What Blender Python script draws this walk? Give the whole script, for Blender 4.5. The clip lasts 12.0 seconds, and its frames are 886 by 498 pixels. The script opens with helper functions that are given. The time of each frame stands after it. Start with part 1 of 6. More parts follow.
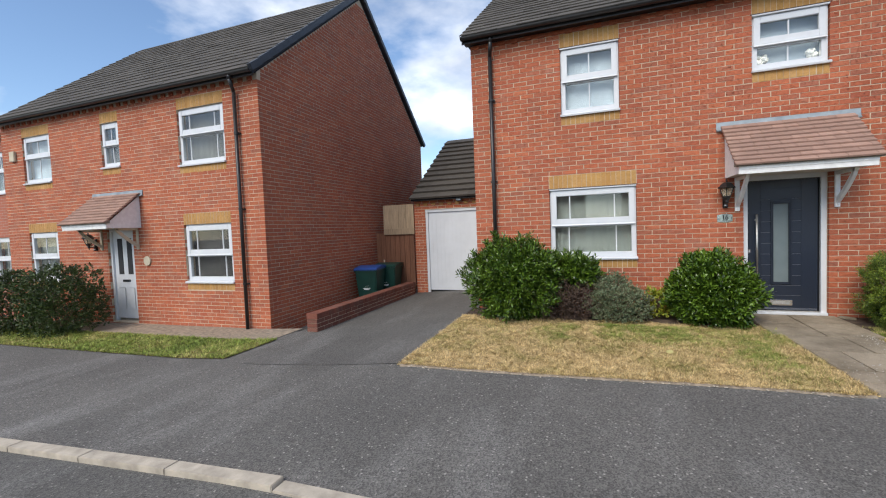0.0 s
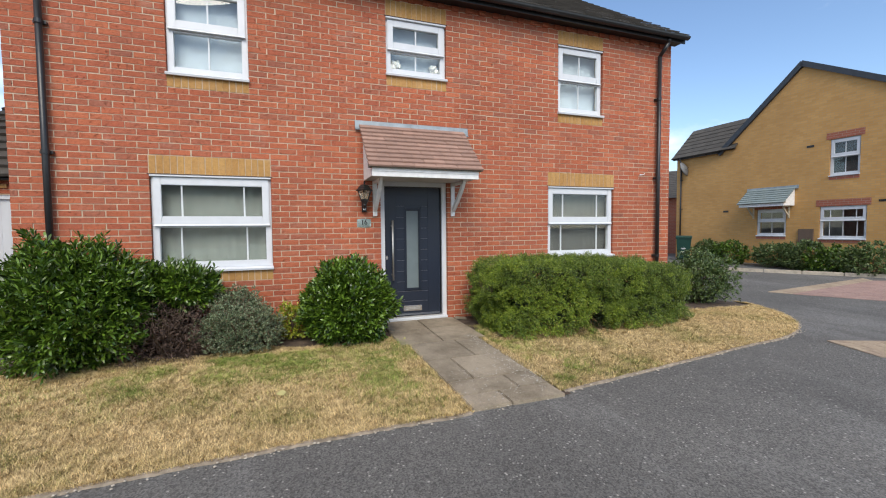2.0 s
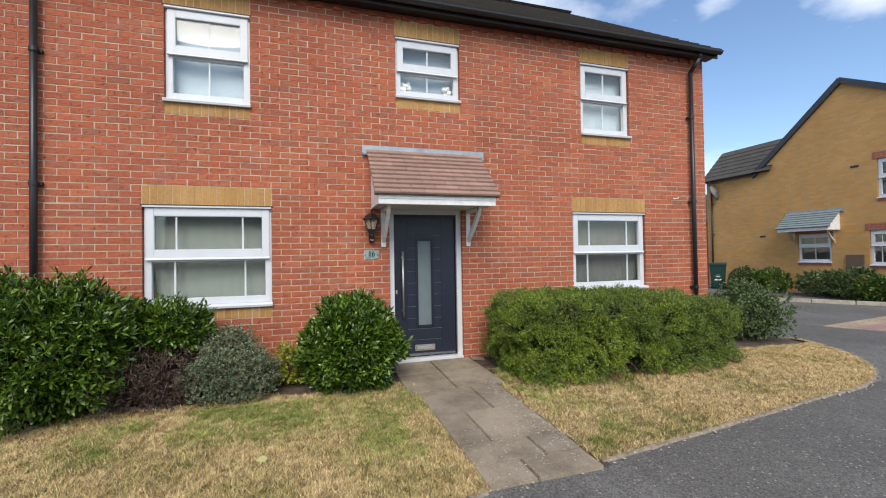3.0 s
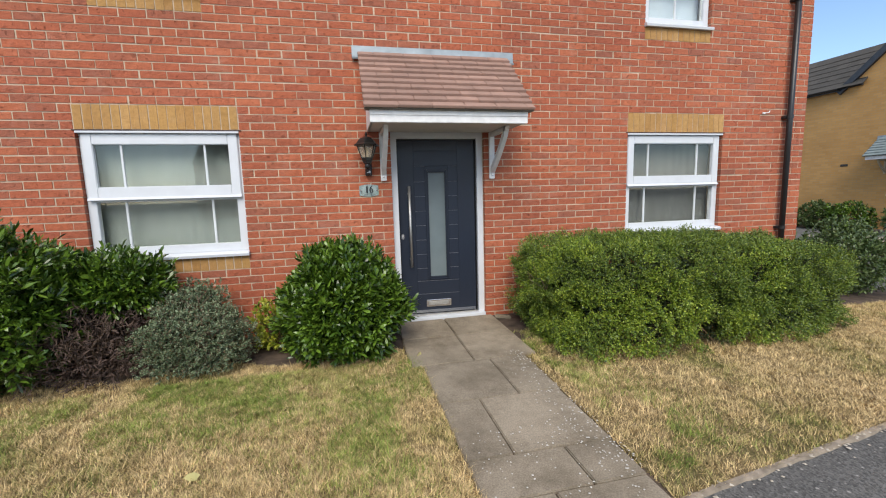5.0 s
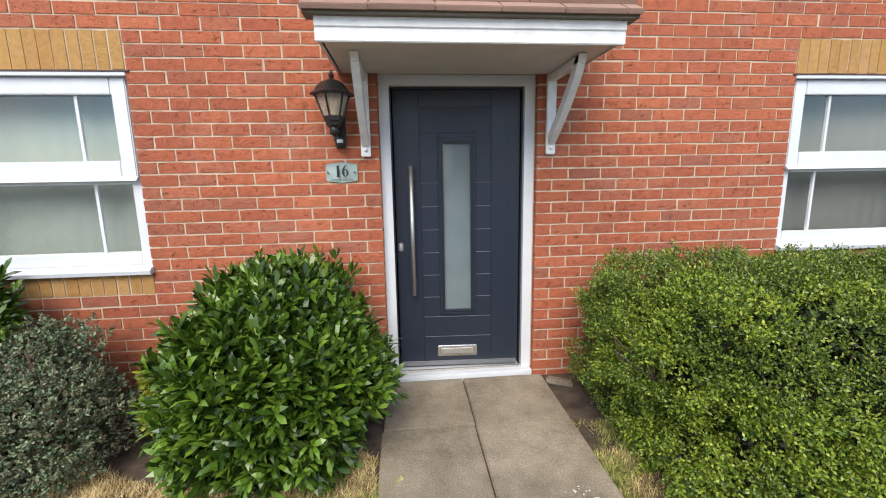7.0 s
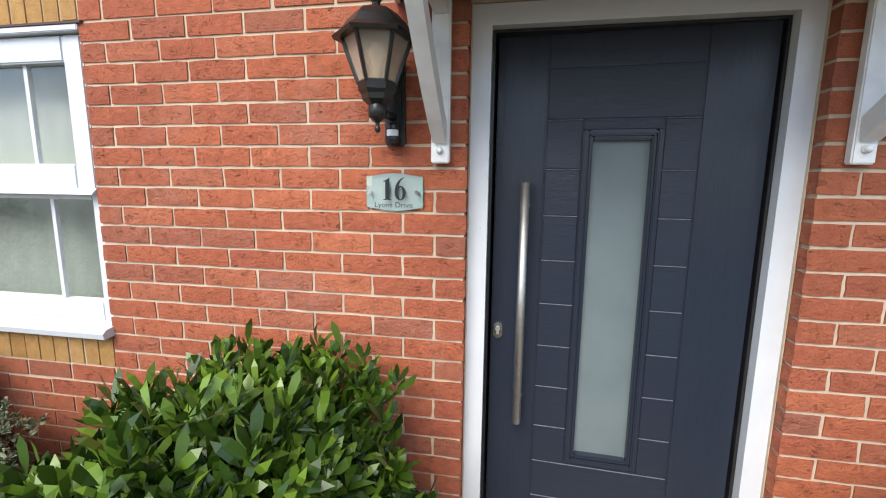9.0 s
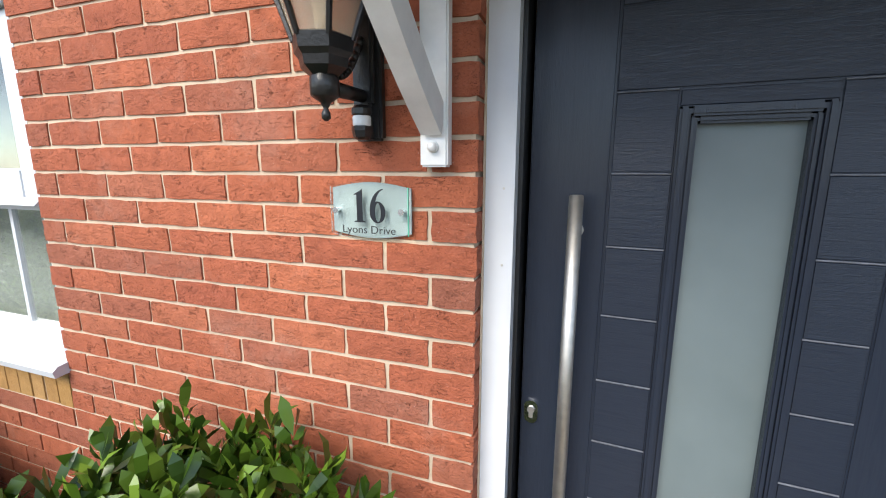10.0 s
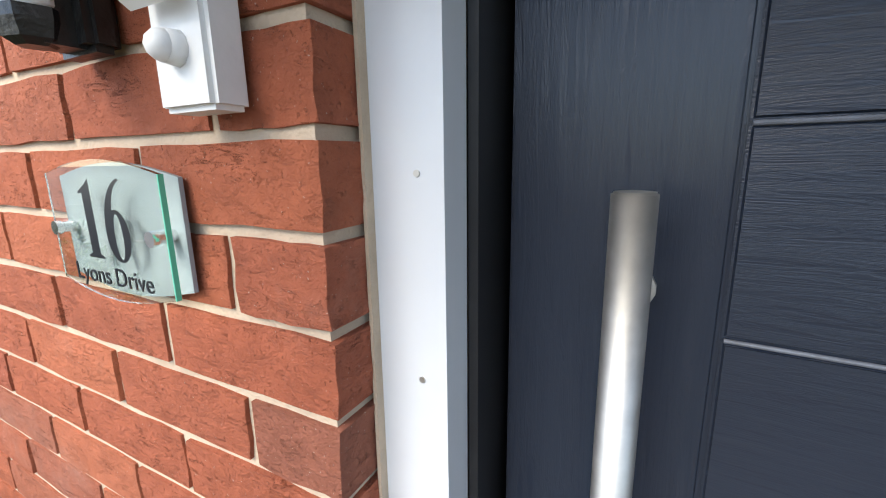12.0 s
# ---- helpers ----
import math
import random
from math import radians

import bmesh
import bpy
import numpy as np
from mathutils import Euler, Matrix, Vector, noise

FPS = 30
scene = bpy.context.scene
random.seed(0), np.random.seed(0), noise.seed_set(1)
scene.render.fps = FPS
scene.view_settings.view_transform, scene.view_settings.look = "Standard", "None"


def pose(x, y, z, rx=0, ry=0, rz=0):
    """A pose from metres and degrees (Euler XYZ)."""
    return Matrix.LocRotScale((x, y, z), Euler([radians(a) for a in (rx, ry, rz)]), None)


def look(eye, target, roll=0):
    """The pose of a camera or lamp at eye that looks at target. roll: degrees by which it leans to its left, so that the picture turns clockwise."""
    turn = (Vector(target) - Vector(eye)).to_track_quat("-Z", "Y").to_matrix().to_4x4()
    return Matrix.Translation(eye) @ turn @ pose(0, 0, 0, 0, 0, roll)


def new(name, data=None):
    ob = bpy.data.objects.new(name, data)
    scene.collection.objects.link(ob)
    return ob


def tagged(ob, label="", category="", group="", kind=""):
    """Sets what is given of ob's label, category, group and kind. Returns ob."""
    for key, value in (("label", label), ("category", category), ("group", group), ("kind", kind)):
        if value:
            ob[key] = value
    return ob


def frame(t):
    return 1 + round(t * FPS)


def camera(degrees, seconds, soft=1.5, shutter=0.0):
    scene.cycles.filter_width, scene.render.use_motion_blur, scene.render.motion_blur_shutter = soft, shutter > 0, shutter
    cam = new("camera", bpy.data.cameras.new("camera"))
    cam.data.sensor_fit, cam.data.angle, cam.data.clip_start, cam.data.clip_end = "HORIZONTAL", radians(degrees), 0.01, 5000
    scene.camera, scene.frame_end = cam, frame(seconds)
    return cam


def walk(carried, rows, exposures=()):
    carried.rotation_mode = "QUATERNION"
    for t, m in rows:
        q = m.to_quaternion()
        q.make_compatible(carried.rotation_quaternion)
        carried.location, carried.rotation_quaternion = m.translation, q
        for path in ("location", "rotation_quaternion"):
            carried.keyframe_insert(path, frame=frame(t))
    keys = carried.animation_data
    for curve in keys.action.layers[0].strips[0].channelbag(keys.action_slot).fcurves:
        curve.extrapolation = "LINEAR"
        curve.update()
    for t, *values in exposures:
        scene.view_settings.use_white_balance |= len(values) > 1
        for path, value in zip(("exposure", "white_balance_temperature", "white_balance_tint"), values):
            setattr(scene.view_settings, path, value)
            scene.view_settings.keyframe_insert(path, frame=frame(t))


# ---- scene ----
cam = camera(92.9, 12.0, soft=1.1)
PATH = [
    (0, (-0.1, -0.452, 1.565), (-0.778, 1.428, 1.471), -2.2),
    (0.3, (0.096, -0.228, 1.535), (-0.313, 1.727, 1.443), -2.0),
    (0.5, (0.136, -0.048, 1.512), (-0.026, 1.942, 1.392), -1.1),
    (0.8, (0.254, 0.19, 1.515), (0.402, 2.179, 1.376), -0.6),
    (1, (0.316, 0.351, 1.504), (0.635, 2.32, 1.36), -0.4),
    (1.5, (0.56, 0.695, 1.471), (1.137, 2.605, 1.327), -0.4),
    (2, (0.762, 0.991, 1.483), (1.445, 2.868, 1.385), -0.5),
    (2.5, (0.893, 1.292, 1.516), (1.576, 3.172, 1.503), -0.7),
    (2.7, (0.941, 1.374, 1.538), (1.594, 3.264, 1.571), -0.9),
    (4.3, (1.373, 1.981, 1.508), (1.781, 3.939, 1.467), -1.6),
    (4.5, (1.403, 2.147, 1.511), (1.815, 4.101, 1.398), -1.9),
    (5, (1.518, 2.501, 1.517), (1.954, 4.435, 1.256), -1.6),
    (5.5, (1.7, 2.953, 1.573), (2.148, 4.87, 1.223), -1.3),
    (6, (1.805, 3.41, 1.51), (2.238, 5.33, 1.155), -1.2),
    (6.5, (1.982, 3.839, 1.515), (2.305, 5.781, 1.159), -1.1),
    (7, (2.134, 4.234, 1.544), (2.317, 6.195, 1.197), -1.0),
    (7.5, (2.15, 4.588, 1.553), (2.182, 6.556, 1.198), -0.7),
    (7.7, (2.154, 4.731, 1.567), (2.12, 6.702, 1.229), -0.7),
    (9.3, (2.176, 5.778, 1.617), (1.721, 7.702, 1.314), 0.5),
    (9.5, (2.2, 5.893, 1.648), (1.653, 7.787, 1.313), 0.1),
    (10, (2.222, 6.145, 1.66), (1.577, 8.001, 1.289), 0.1),
    (10.5, (2.232, 6.326, 1.659), (1.494, 8.14, 1.257), -0.2),
    (11, (2.188, 6.502, 1.633), (1.354, 8.275, 1.231), -0.3),
    (11.5, (2.179, 6.648, 1.654), (1.303, 8.398, 1.241), -0.5),
    (12, (2.21, 6.778, 1.631), (1.309, 8.513, 1.209), -0.9),
]
walk(cam, [(t, look(eye, target, roll)) for t, eye, target, roll in PATH], [(0.0, 0.54), (0.5, 0.64), (1.0, 0.68), (2.5, 0.56), (4.5, 0.58), (6.0, 0.78), (7.5, 1.0), (9.5, 1.2), (10.0, 1.3), (11.0, 1.33), (12.0, 1.5)])
# ---- light ----
SUN_ELEV, SUN_AZ = 43.0, 194.0  # degrees; compass bearing with north along +y


def make_world():
    w = bpy.data.worlds.new("sky")
    scene.world = w
    w.use_nodes = True
    nt = w.node_tree
    nt.nodes.clear()
    out = nt.nodes.new("ShaderNodeOutputWorld")
    bg = nt.nodes.new("ShaderNodeBackground")
    sky = nt.nodes.new("ShaderNodeTexSky")
    sky.sky_type, sky.sun_disc = "NISHITA", False
    sky.sun_elevation, sky.sun_rotation = radians(SUN_ELEV), radians(SUN_AZ)
    sky.air_density, sky.dust_density, sky.ozone_density = 1.0, 0.35, 3.0
    tc = nt.nodes.new("ShaderNodeTexCoord")
    mp = nt.nodes.new("ShaderNodeMapping")
    mp.inputs["Scale"].default_value = (1.6, 1.6, 3.4)
    mp.inputs["Location"].default_value = (0.35, 0.1, 0.2)
    n1 = nt.nodes.new("ShaderNodeTexNoise")
    n1.inputs["Scale"].default_value, n1.inputs["Detail"].default_value, n1.inputs["Roughness"].default_value = 1.5, 8.0, 0.52
    ramp = nt.nodes.new("ShaderNodeValToRGB")
    ramp.color_ramp.elements[0].position, ramp.color_ramp.elements[1].position = 0.475, 0.65
    n2 = nt.nodes.new("ShaderNodeTexNoise")
    n2.inputs["Scale"].default_value, n2.inputs["Detail"].default_value = 2.4, 5.0
    r2 = nt.nodes.new("ShaderNodeValToRGB")
    r2.color_ramp.elements[0].position, r2.color_ramp.elements[1].position = 0.35, 0.66
    r2.color_ramp.elements[0].color, r2.color_ramp.elements[1].color = (4.2, 4.5, 5.1, 1), (8.5, 8.7, 9.0, 1)
    mix = nt.nodes.new("ShaderNodeMix")
    mix.data_type = "RGBA"
    L = nt.links.new
    L(tc.outputs["Generated"], mp.inputs["Vector"])
    L(mp.outputs["Vector"], n1.inputs["Vector"])
    L(mp.outputs["Vector"], n2.inputs["Vector"])
    L(n1.outputs["Fac"], ramp.inputs["Fac"])
    L(n2.outputs["Fac"], r2.inputs["Fac"])
    L(ramp.outputs["Color"], mix.inputs["Factor"])
    L(sky.outputs["Color"], mix.inputs["A"])
    L(r2.outputs["Color"], mix.inputs["B"])
    L(mix.outputs["Result"], bg.inputs["Color"])
    bg.inputs["Strength"].default_value = 0.136
    L(bg.outputs["Background"], out.inputs["Surface"])


make_world()
sun = new("sun", bpy.data.lights.new("sun", "SUN"))
sun.data.energy, sun.data.angle, sun.data.color = 2.2, radians(38), (1.0, 0.92, 0.79)
_az, _el = radians(SUN_AZ), radians(SUN_ELEV)
SUN_FROM = Vector((math.sin(_az) * math.cos(_el), math.cos(_az) * math.cos(_el), math.sin(_el)))
sun.matrix_world = look(SUN_FROM * 60, (0, 0, 0))


# ---- materials ----
def mat(name, rough=0.6, metal=0.0):
    m = bpy.data.materials.new(name)
    m.use_nodes = True
    b = m.node_tree.nodes["Principled BSDF"]
    b.inputs["Roughness"].default_value, b.inputs["Metallic"].default_value = rough, metal
    return m, m.node_tree, b


def coords(nt, scale=(1, 1, 1), space="Object"):
    tc = nt.nodes.new("ShaderNodeTexCoord")
    mp = nt.nodes.new("ShaderNodeMapping")
    mp.inputs["Scale"].default_value = scale
    nt.links.new(tc.outputs[space], mp.inputs["Vector"])
    return mp.outputs["Vector"]


def world_coords(nt, scale=(1, 1, 1)):
    g = nt.nodes.new("ShaderNodeNewGeometry")
    mp = nt.nodes.new("ShaderNodeMapping")
    mp.inputs["Scale"].default_value = scale
    nt.links.new(g.outputs["Position"], mp.inputs["Vector"])
    return mp.outputs["Vector"]


def noise_tex(nt, vec, scale, detail=4.0, rough=0.55, distortion=0.0):
    n = nt.nodes.new("ShaderNodeTexNoise")
    n.inputs["Scale"].default_value, n.inputs["Detail"].default_value = scale, detail
    n.inputs["Roughness"].default_value, n.inputs["Distortion"].default_value = rough, distortion
    nt.links.new(vec, n.inputs["Vector"])
    return n.outputs["Fac"]


def ramp_of(nt, fac, *stops):
    r = nt.nodes.new("ShaderNodeValToRGB")
    e = r.color_ramp.elements
    while len(e) < len(stops):
        e.new(0.5)
    for el, (p, c) in zip(e, stops):
        el.position = p
        el.color = (*c, 1) if len(c) == 3 else c
    nt.links.new(fac, r.inputs["Fac"])
    return r.outputs["Color"]


def mixed(nt, a, b, fac, mode="MIX"):
    m = nt.nodes.new("ShaderNodeMix")
    m.data_type, m.blend_type = "RGBA", mode
    for sock, v in (("A", a), ("B", b)):
        if isinstance(v, tuple):
            m.inputs[sock].default_value = (*v, 1)
        else:
            nt.links.new(v, m.inputs[sock])
    if isinstance(fac, float):
        m.inputs["Factor"].default_value = fac
    else:
        nt.links.new(fac, m.inputs["Factor"])
    return m.outputs["Result"]


def bump_to(nt, b, height, strength=0.3, dist=0.01, under=None):
    n = nt.nodes.new("ShaderNodeBump")
    n.inputs["Strength"].default_value, n.inputs["Distance"].default_value = strength, dist
    nt.links.new(height, n.inputs["Height"])
    if under is not None:
        nt.links.new(under, n.inputs["Normal"])
    nt.links.new(n.outputs["Normal"], b.inputs["Normal"])
    return n.outputs["Normal"]


def simple(name, colour, rough=0.5, metal=0.0, var=0.12, scale=6.0, bump=0.0, bscale=60.0):
    """A paint or plastic with faint patches and grain."""
    m, nt, b = mat(name, rough, metal)
    v = world_coords(nt)
    n = noise_tex(nt, v, scale, 5.0)
    lo = tuple(c * (1 - var) for c in colour)
    hi = tuple(min(1, c * (1 + var)) for c in colour)
    nt.links.new(ramp_of(nt, n, (0.3, lo), (0.7, hi)), b.inputs["Base Color"])
    if bump:
        bump_to(nt, b, noise_tex(nt, v, bscale, 3.0), bump, 0.003)
    return m


def brick_mat(name, cols, per_object, creased=True):
    m, nt, b = mat(name, 0.88)
    v = world_coords(nt)
    if per_object:
        rnd = nt.nodes.new("ShaderNodeObjectInfo").outputs["Random"]
    else:
        rnd = nt.nodes.new("ShaderNodeNewGeometry").outputs["Random Per Island"]
    base = ramp_of(nt, rnd, *[((i + 0.5) / len(cols), c) for i, c in enumerate(cols)])
    big = noise_tex(nt, v, 1.1, 3.0)
    base = mixed(nt, base, ramp_of(nt, big, (0.3, (0.72, 0.7, 0.7)), (0.7, (1.0, 1.0, 1.0))), 0.7, "MULTIPLY")
    mid = noise_tex(nt, v, 26.0, 6.0, 0.65)
    base = mixed(nt, base, ramp_of(nt, mid, (0.3, (0.68, 0.64, 0.62)), (0.62, (1.0, 1.0, 1.0))), 0.75, "MULTIPLY")
    dust = noise_tex(nt, v, 3.0, 6.0, 0.7)
    base = mixed(nt, base, (0.52, 0.38, 0.31), ramp_of(nt, dust, (0.55, (0, 0, 0)), (0.85, (0.38, 0.38, 0.38))))
    speck = noise_tex(nt, v, 330.0, 2.0)
    base = mixed(nt, base, (0.62, 0.5, 0.42), ramp_of(nt, speck, (0.7, (0, 0, 0)), (0.76, (0.7, 0.7, 0.7))))
    nt.links.new(base, b.inputs["Base Color"])
    sv = world_coords(nt, (11, 11, 30))
    crease = noise_tex(nt, sv, 2.2, 5.0, 0.6, 1.2)
    crease = ramp_of(nt, crease, (0.30, (0, 0, 0)), (0.43, (0.8, 0.8, 0.8)), (0.6, (1, 1, 1)))
    n0 = nt.nodes.new("ShaderNodeBump")
    n0.inputs["Strength"].default_value, n0.inputs["Distance"].default_value = (0.6 if creased else 0.25), 0.006
    nt.links.new(crease, n0.inputs["Height"])
    if creased:
        # short sharp drag cracks and pits
        line = noise_tex(nt, world_coords(nt, (13, 13, 60)), 1.0, 5.0, 0.62, 0.7)
        crack = ramp_of(nt, line, (0.482, (1, 1, 1)), (0.497, (0, 0, 0)), (0.504, (0.15, 0.15, 0.15)), (0.518, (1, 1, 1)))
        where = ramp_of(nt, noise_tex(nt, v, 21.0, 3.0), (0.56, (0, 0, 0)), (0.66, (0.95, 0.95, 0.95)))
        crack = mixed(nt, (1.0, 1.0, 1.0), crack, where)
        pit = ramp_of(nt, noise_tex(nt, v, 210.0, 2.0), (0.27, (0, 0, 0)), (0.36, (1, 1, 1)))
        n1 = nt.nodes.new("ShaderNodeBump")
        n1.inputs["Strength"].default_value, n1.inputs["Distance"].default_value = 1.0, 0.009
        nt.links.new(mixed(nt, crack, pit, 1.0, "MULTIPLY"), n1.inputs["Height"])
        nt.links.new(n0.outputs["Normal"], n1.inputs["Normal"])
        n0 = n1
        # shade inside the cracks, painted as a darker brick colour
        crack_shade = mixed(nt, (0.72, 0.68, 0.66), (1.0, 1.0, 1.0), crack)
        nt.links.new(mixed(nt, base, crack_shade, 1.0, "MULTIPLY"), b.inputs["Base Color"])
    bump_to(nt, b, noise_tex(nt, v, 95.0, 6.0, 0.75), 1.0, 0.008, n0.outputs["Normal"])
    return m


RED = [(0.47, 0.126, 0.064), (0.535, 0.150, 0.069), (0.50, 0.138, 0.067), (0.57, 0.166, 0.077), (0.40, 0.138, 0.083), (0.60, 0.182, 0.086), (0.52, 0.143, 0.068), (0.43, 0.138, 0.078), (0.55, 0.155, 0.070), (0.48, 0.134, 0.067)]
YEL = [(0.52, 0.29, 0.09), (0.57, 0.33, 0.115), (0.50, 0.265, 0.08), (0.60, 0.35, 0.13), (0.54, 0.30, 0.10)]
M_BRICK = brick_mat("red_brick_near", RED, True)
M_BRICKS = brick_mat("red_brick", RED, False)
M_YBRICK = brick_mat("buff_brick", YEL, False, False)


def mortar_mat(name, c=(0.55, 0.44, 0.325)):
    m, nt, b = mat(name, 0.95)
    v = world_coords(nt)
    n = noise_tex(nt, v, 7.0, 6.0, 0.65)
    nt.links.new(ramp_of(nt, n, (0.3, tuple(k * 0.75 for k in c)), (0.7, tuple(k * 1.15 for k in c))), b.inputs["Base Color"])
    bump_to(nt, b, noise_tex(nt, v, 260.0, 3.0), 0.6, 0.003)
    return m


M_MORTAR = mortar_mat("mortar")


def far_brick_mat(name, c1, c2, cm):
    """Brickwork of a distant house, where single bricks are too small to pick out."""
    m, nt, b = mat(name, 0.9)
    tc = coords(nt)
    sep = nt.nodes.new("ShaderNodeSeparateXYZ")
    nt.links.new(tc, sep.inputs[0])
    comb = nt.nodes.new("ShaderNodeCombineXYZ")
    add = nt.nodes.new("ShaderNodeMath")
    nt.links.new(sep.outputs["X"], add.inputs[0])
    nt.links.new(sep.outputs["Y"], add.inputs[1])
    nt.links.new(add.outputs[0], comb.inputs["X"])
    nt.links.new(sep.outputs["Z"], comb.inputs["Y"])
    bt = nt.nodes.new("ShaderNodeTexBrick")
    nt.links.new(comb.outputs[0], bt.inputs["Vector"])
    bt.inputs["Color1"].default_value, bt.inputs["Color2"].default_value, bt.inputs["Mortar"].default_value = (*c1, 1), (*c2, 1), (*cm, 1)
    bt.inputs["Scale"].default_value = 1.0
    bt.inputs["Brick Width"].default_value, bt.inputs["Row Height"].default_value, bt.inputs["Mortar Size"].default_value = 0.225, 0.075, 0.006
    big = noise_tex(nt, world_coords(nt), 0.8, 6.0, 0.65)
    col = mixed(nt, bt.outputs["Color"], ramp_of(nt, big, (0.3, (0.8, 0.78, 0.75)), (0.7, (1, 1, 1))), 0.8, "MULTIPLY")
    nt.links.new(col, b.inputs["Base Color"])
    bump_to(nt, b, bt.outputs["Fac"], -0.3, 0.005)
    return m


M_FAR_YEL = far_brick_mat("far_buff_brickwork", (0.54, 0.29, 0.09), (0.61, 0.345, 0.12), (0.46, 0.31, 0.16))
M_FAR_RED = far_brick_mat("far_red_brickwork", (0.40, 0.12, 0.07), (0.34, 0.11, 0.07), (0.36, 0.26, 0.2))


def tile_mat(name, c, moss=0.35, per_object=False):
    m, nt, b = mat(name, 0.85)
    v = world_coords(nt)
    if per_object:
        rnd = nt.nodes.new("ShaderNodeObjectInfo").outputs["Random"]
    else:
        rnd = nt.nodes.new("ShaderNodeNewGeometry").outputs["Random Per Island"]
    base = ramp_of(nt, rnd, (0.1, tuple(k * 0.88 for k in c)), (0.9, tuple(k * 1.1 for k in c)))
    n = noise_tex(nt, v, 5.0, 7.0, 0.7)
    base = mixed(nt, base, ramp_of(nt, n, (0.3, (0.7, 0.7, 0.7)), (0.65, (1, 1, 1))), 0.8, "MULTIPLY")
    lich = noise_tex(nt, v, 34.0, 5.0, 0.7)
    base = mixed(nt, base, (0.33, 0.33, 0.26), ramp_of(nt, lich, (0.6, (0, 0, 0)), (0.75, (moss, moss, moss))))
    nt.links.new(base, b.inputs["Base Color"])
    bump_to(nt, b, noise_tex(nt, v, 120.0, 4.0), 0.4, 0.004)
    return m


M_ROOF = tile_mat("dark_roof_tile", (0.075, 0.066, 0.056))
M_CTILE = tile_mat("brown_pink_tile", (0.36, 0.225, 0.175), 0.16, True)
M_MOSSY = tile_mat("mossy_mortar", (0.22, 0.19, 0.15), 0.5)
M_HEADLINE = simple("dark_red_lintel_edge", (0.07, 0.035, 0.03), 0.6)
M_GTILE = tile_mat("grey_green_tile", (0.22, 0.27, 0.27), 0.1)
M_WHITE = simple("white_pvc", (0.62, 0.64, 0.67), 0.32, 0, 0.035, 9.0)
M_PAINT = simple("white_painted_timber", (0.77, 0.77, 0.76), 0.5, 0, 0.09, 14.0, 0.15, 90.0)
M_SOFFIT = simple("white_soffit_board", (0.66, 0.64, 0.60), 0.6, 0, 0.08, 5.0)
M_BLACK = simple("black_plastic", (0.018, 0.018, 0.019), 0.35, 0, 0.25, 12.0)
M_LAMPBLACK = simple("black_cast_metal", (0.014, 0.014, 0.014), 0.32, 0, 0.3, 30.0, 0.25, 160.0)
M_LEAD = simple("lead_flashing", (0.26, 0.30, 0.325), 0.5, 0.2, 0.25, 6.0, 0.3, 20.0)
M_SOIL = simple("dry_soil", (0.085, 0.06, 0.042), 0.95, 0, 0.5, 9.0, 0.9, 40.0)
# near-black for roof decks, and for room darkness painted behind some panes
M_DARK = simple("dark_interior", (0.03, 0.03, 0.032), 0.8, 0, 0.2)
M_ROOM = simple("room_paint", (0.42, 0.41, 0.38), 0.8, 0, 0.1)
M_GARAGE = simple("white_garage_door_paint", (0.60, 0.63, 0.67), 0.4, 0, 0.05, 3.0)
M_BINGREEN = simple("green_bin_plastic", (0.006, 0.045, 0.034), 0.45, 0, 0.2, 5.0)
M_BINBLUE = simple("blue_bin_lid", (0.022, 0.07, 0.27), 0.45, 0, 0.15, 5.0)
M_STEEL = simple("brushed_steel", (0.58, 0.56, 0.52), 0.5, 1.0, 0.12, 40.0)
M_CHROME = simple("chrome", (0.75, 0.76, 0.78), 0.16, 1.0, 0.05)
M_KERB = simple("concrete_kerb", (0.42, 0.37, 0.30), 0.9, 0, 0.25, 8.0, 0.6, 90.0)
M_EDGING = simple("concrete_edging", (0.27, 0.22, 0.165), 0.92, 0, 0.4, 14.0, 0.8, 70.0)
M_IRON = simple("dark_cast_iron", (0.05, 0.052, 0.056), 0.6, 0.4, 0.35, 20.0, 0.5, 120.0)
M_CREAM = simple("cream_bracket_paint", (0.52, 0.45, 0.33), 0.6, 0, 0.1)
M_PLATE = simple("pale_blue_plate", (0.25, 0.305, 0.325), 0.25, 0, 0.05, 5.0)
M_INK = simple("black_lettering", (0.008, 0.01, 0.016), 0.3, 0, 0.05)
M_WHITEPRINT = simple("white_print", (0.75, 0.77, 0.78), 0.6, 0, 0.05)
M_BULB = simple("pale_bulb_glass", (0.7, 0.62, 0.5), 0.2, 0, 0.05)


def wood_mat(name, c, rough=0.75, axis=(14, 14, 1.2)):
    m, nt, b = mat(name, rough)
    g = noise_tex(nt, world_coords(nt, axis), 2.5, 7.0, 0.6, 0.8)
    rnd = nt.nodes.new("ShaderNodeObjectInfo").outputs["Random"]
    base = ramp_of(nt, g, (0.3, tuple(k * 0.6 for k in c)), (0.7, tuple(k * 1.2 for k in c)))
    base = mixed(nt, base, ramp_of(nt, rnd, (0.0, (0.75, 0.75, 0.75)), (1.0, (1, 1, 1))), 0.9, "MULTIPLY")
    nt.links.new(base, b.inputs["Base Color"])
    bump_to(nt, b, g, 0.3, 0.004)
    return m


M_FENCE = wood_mat("brown_stained_fence", (0.20, 0.085, 0.045))
M_NEWWOOD = wood_mat("weathered_pale_timber", (0.42, 0.31, 0.20))


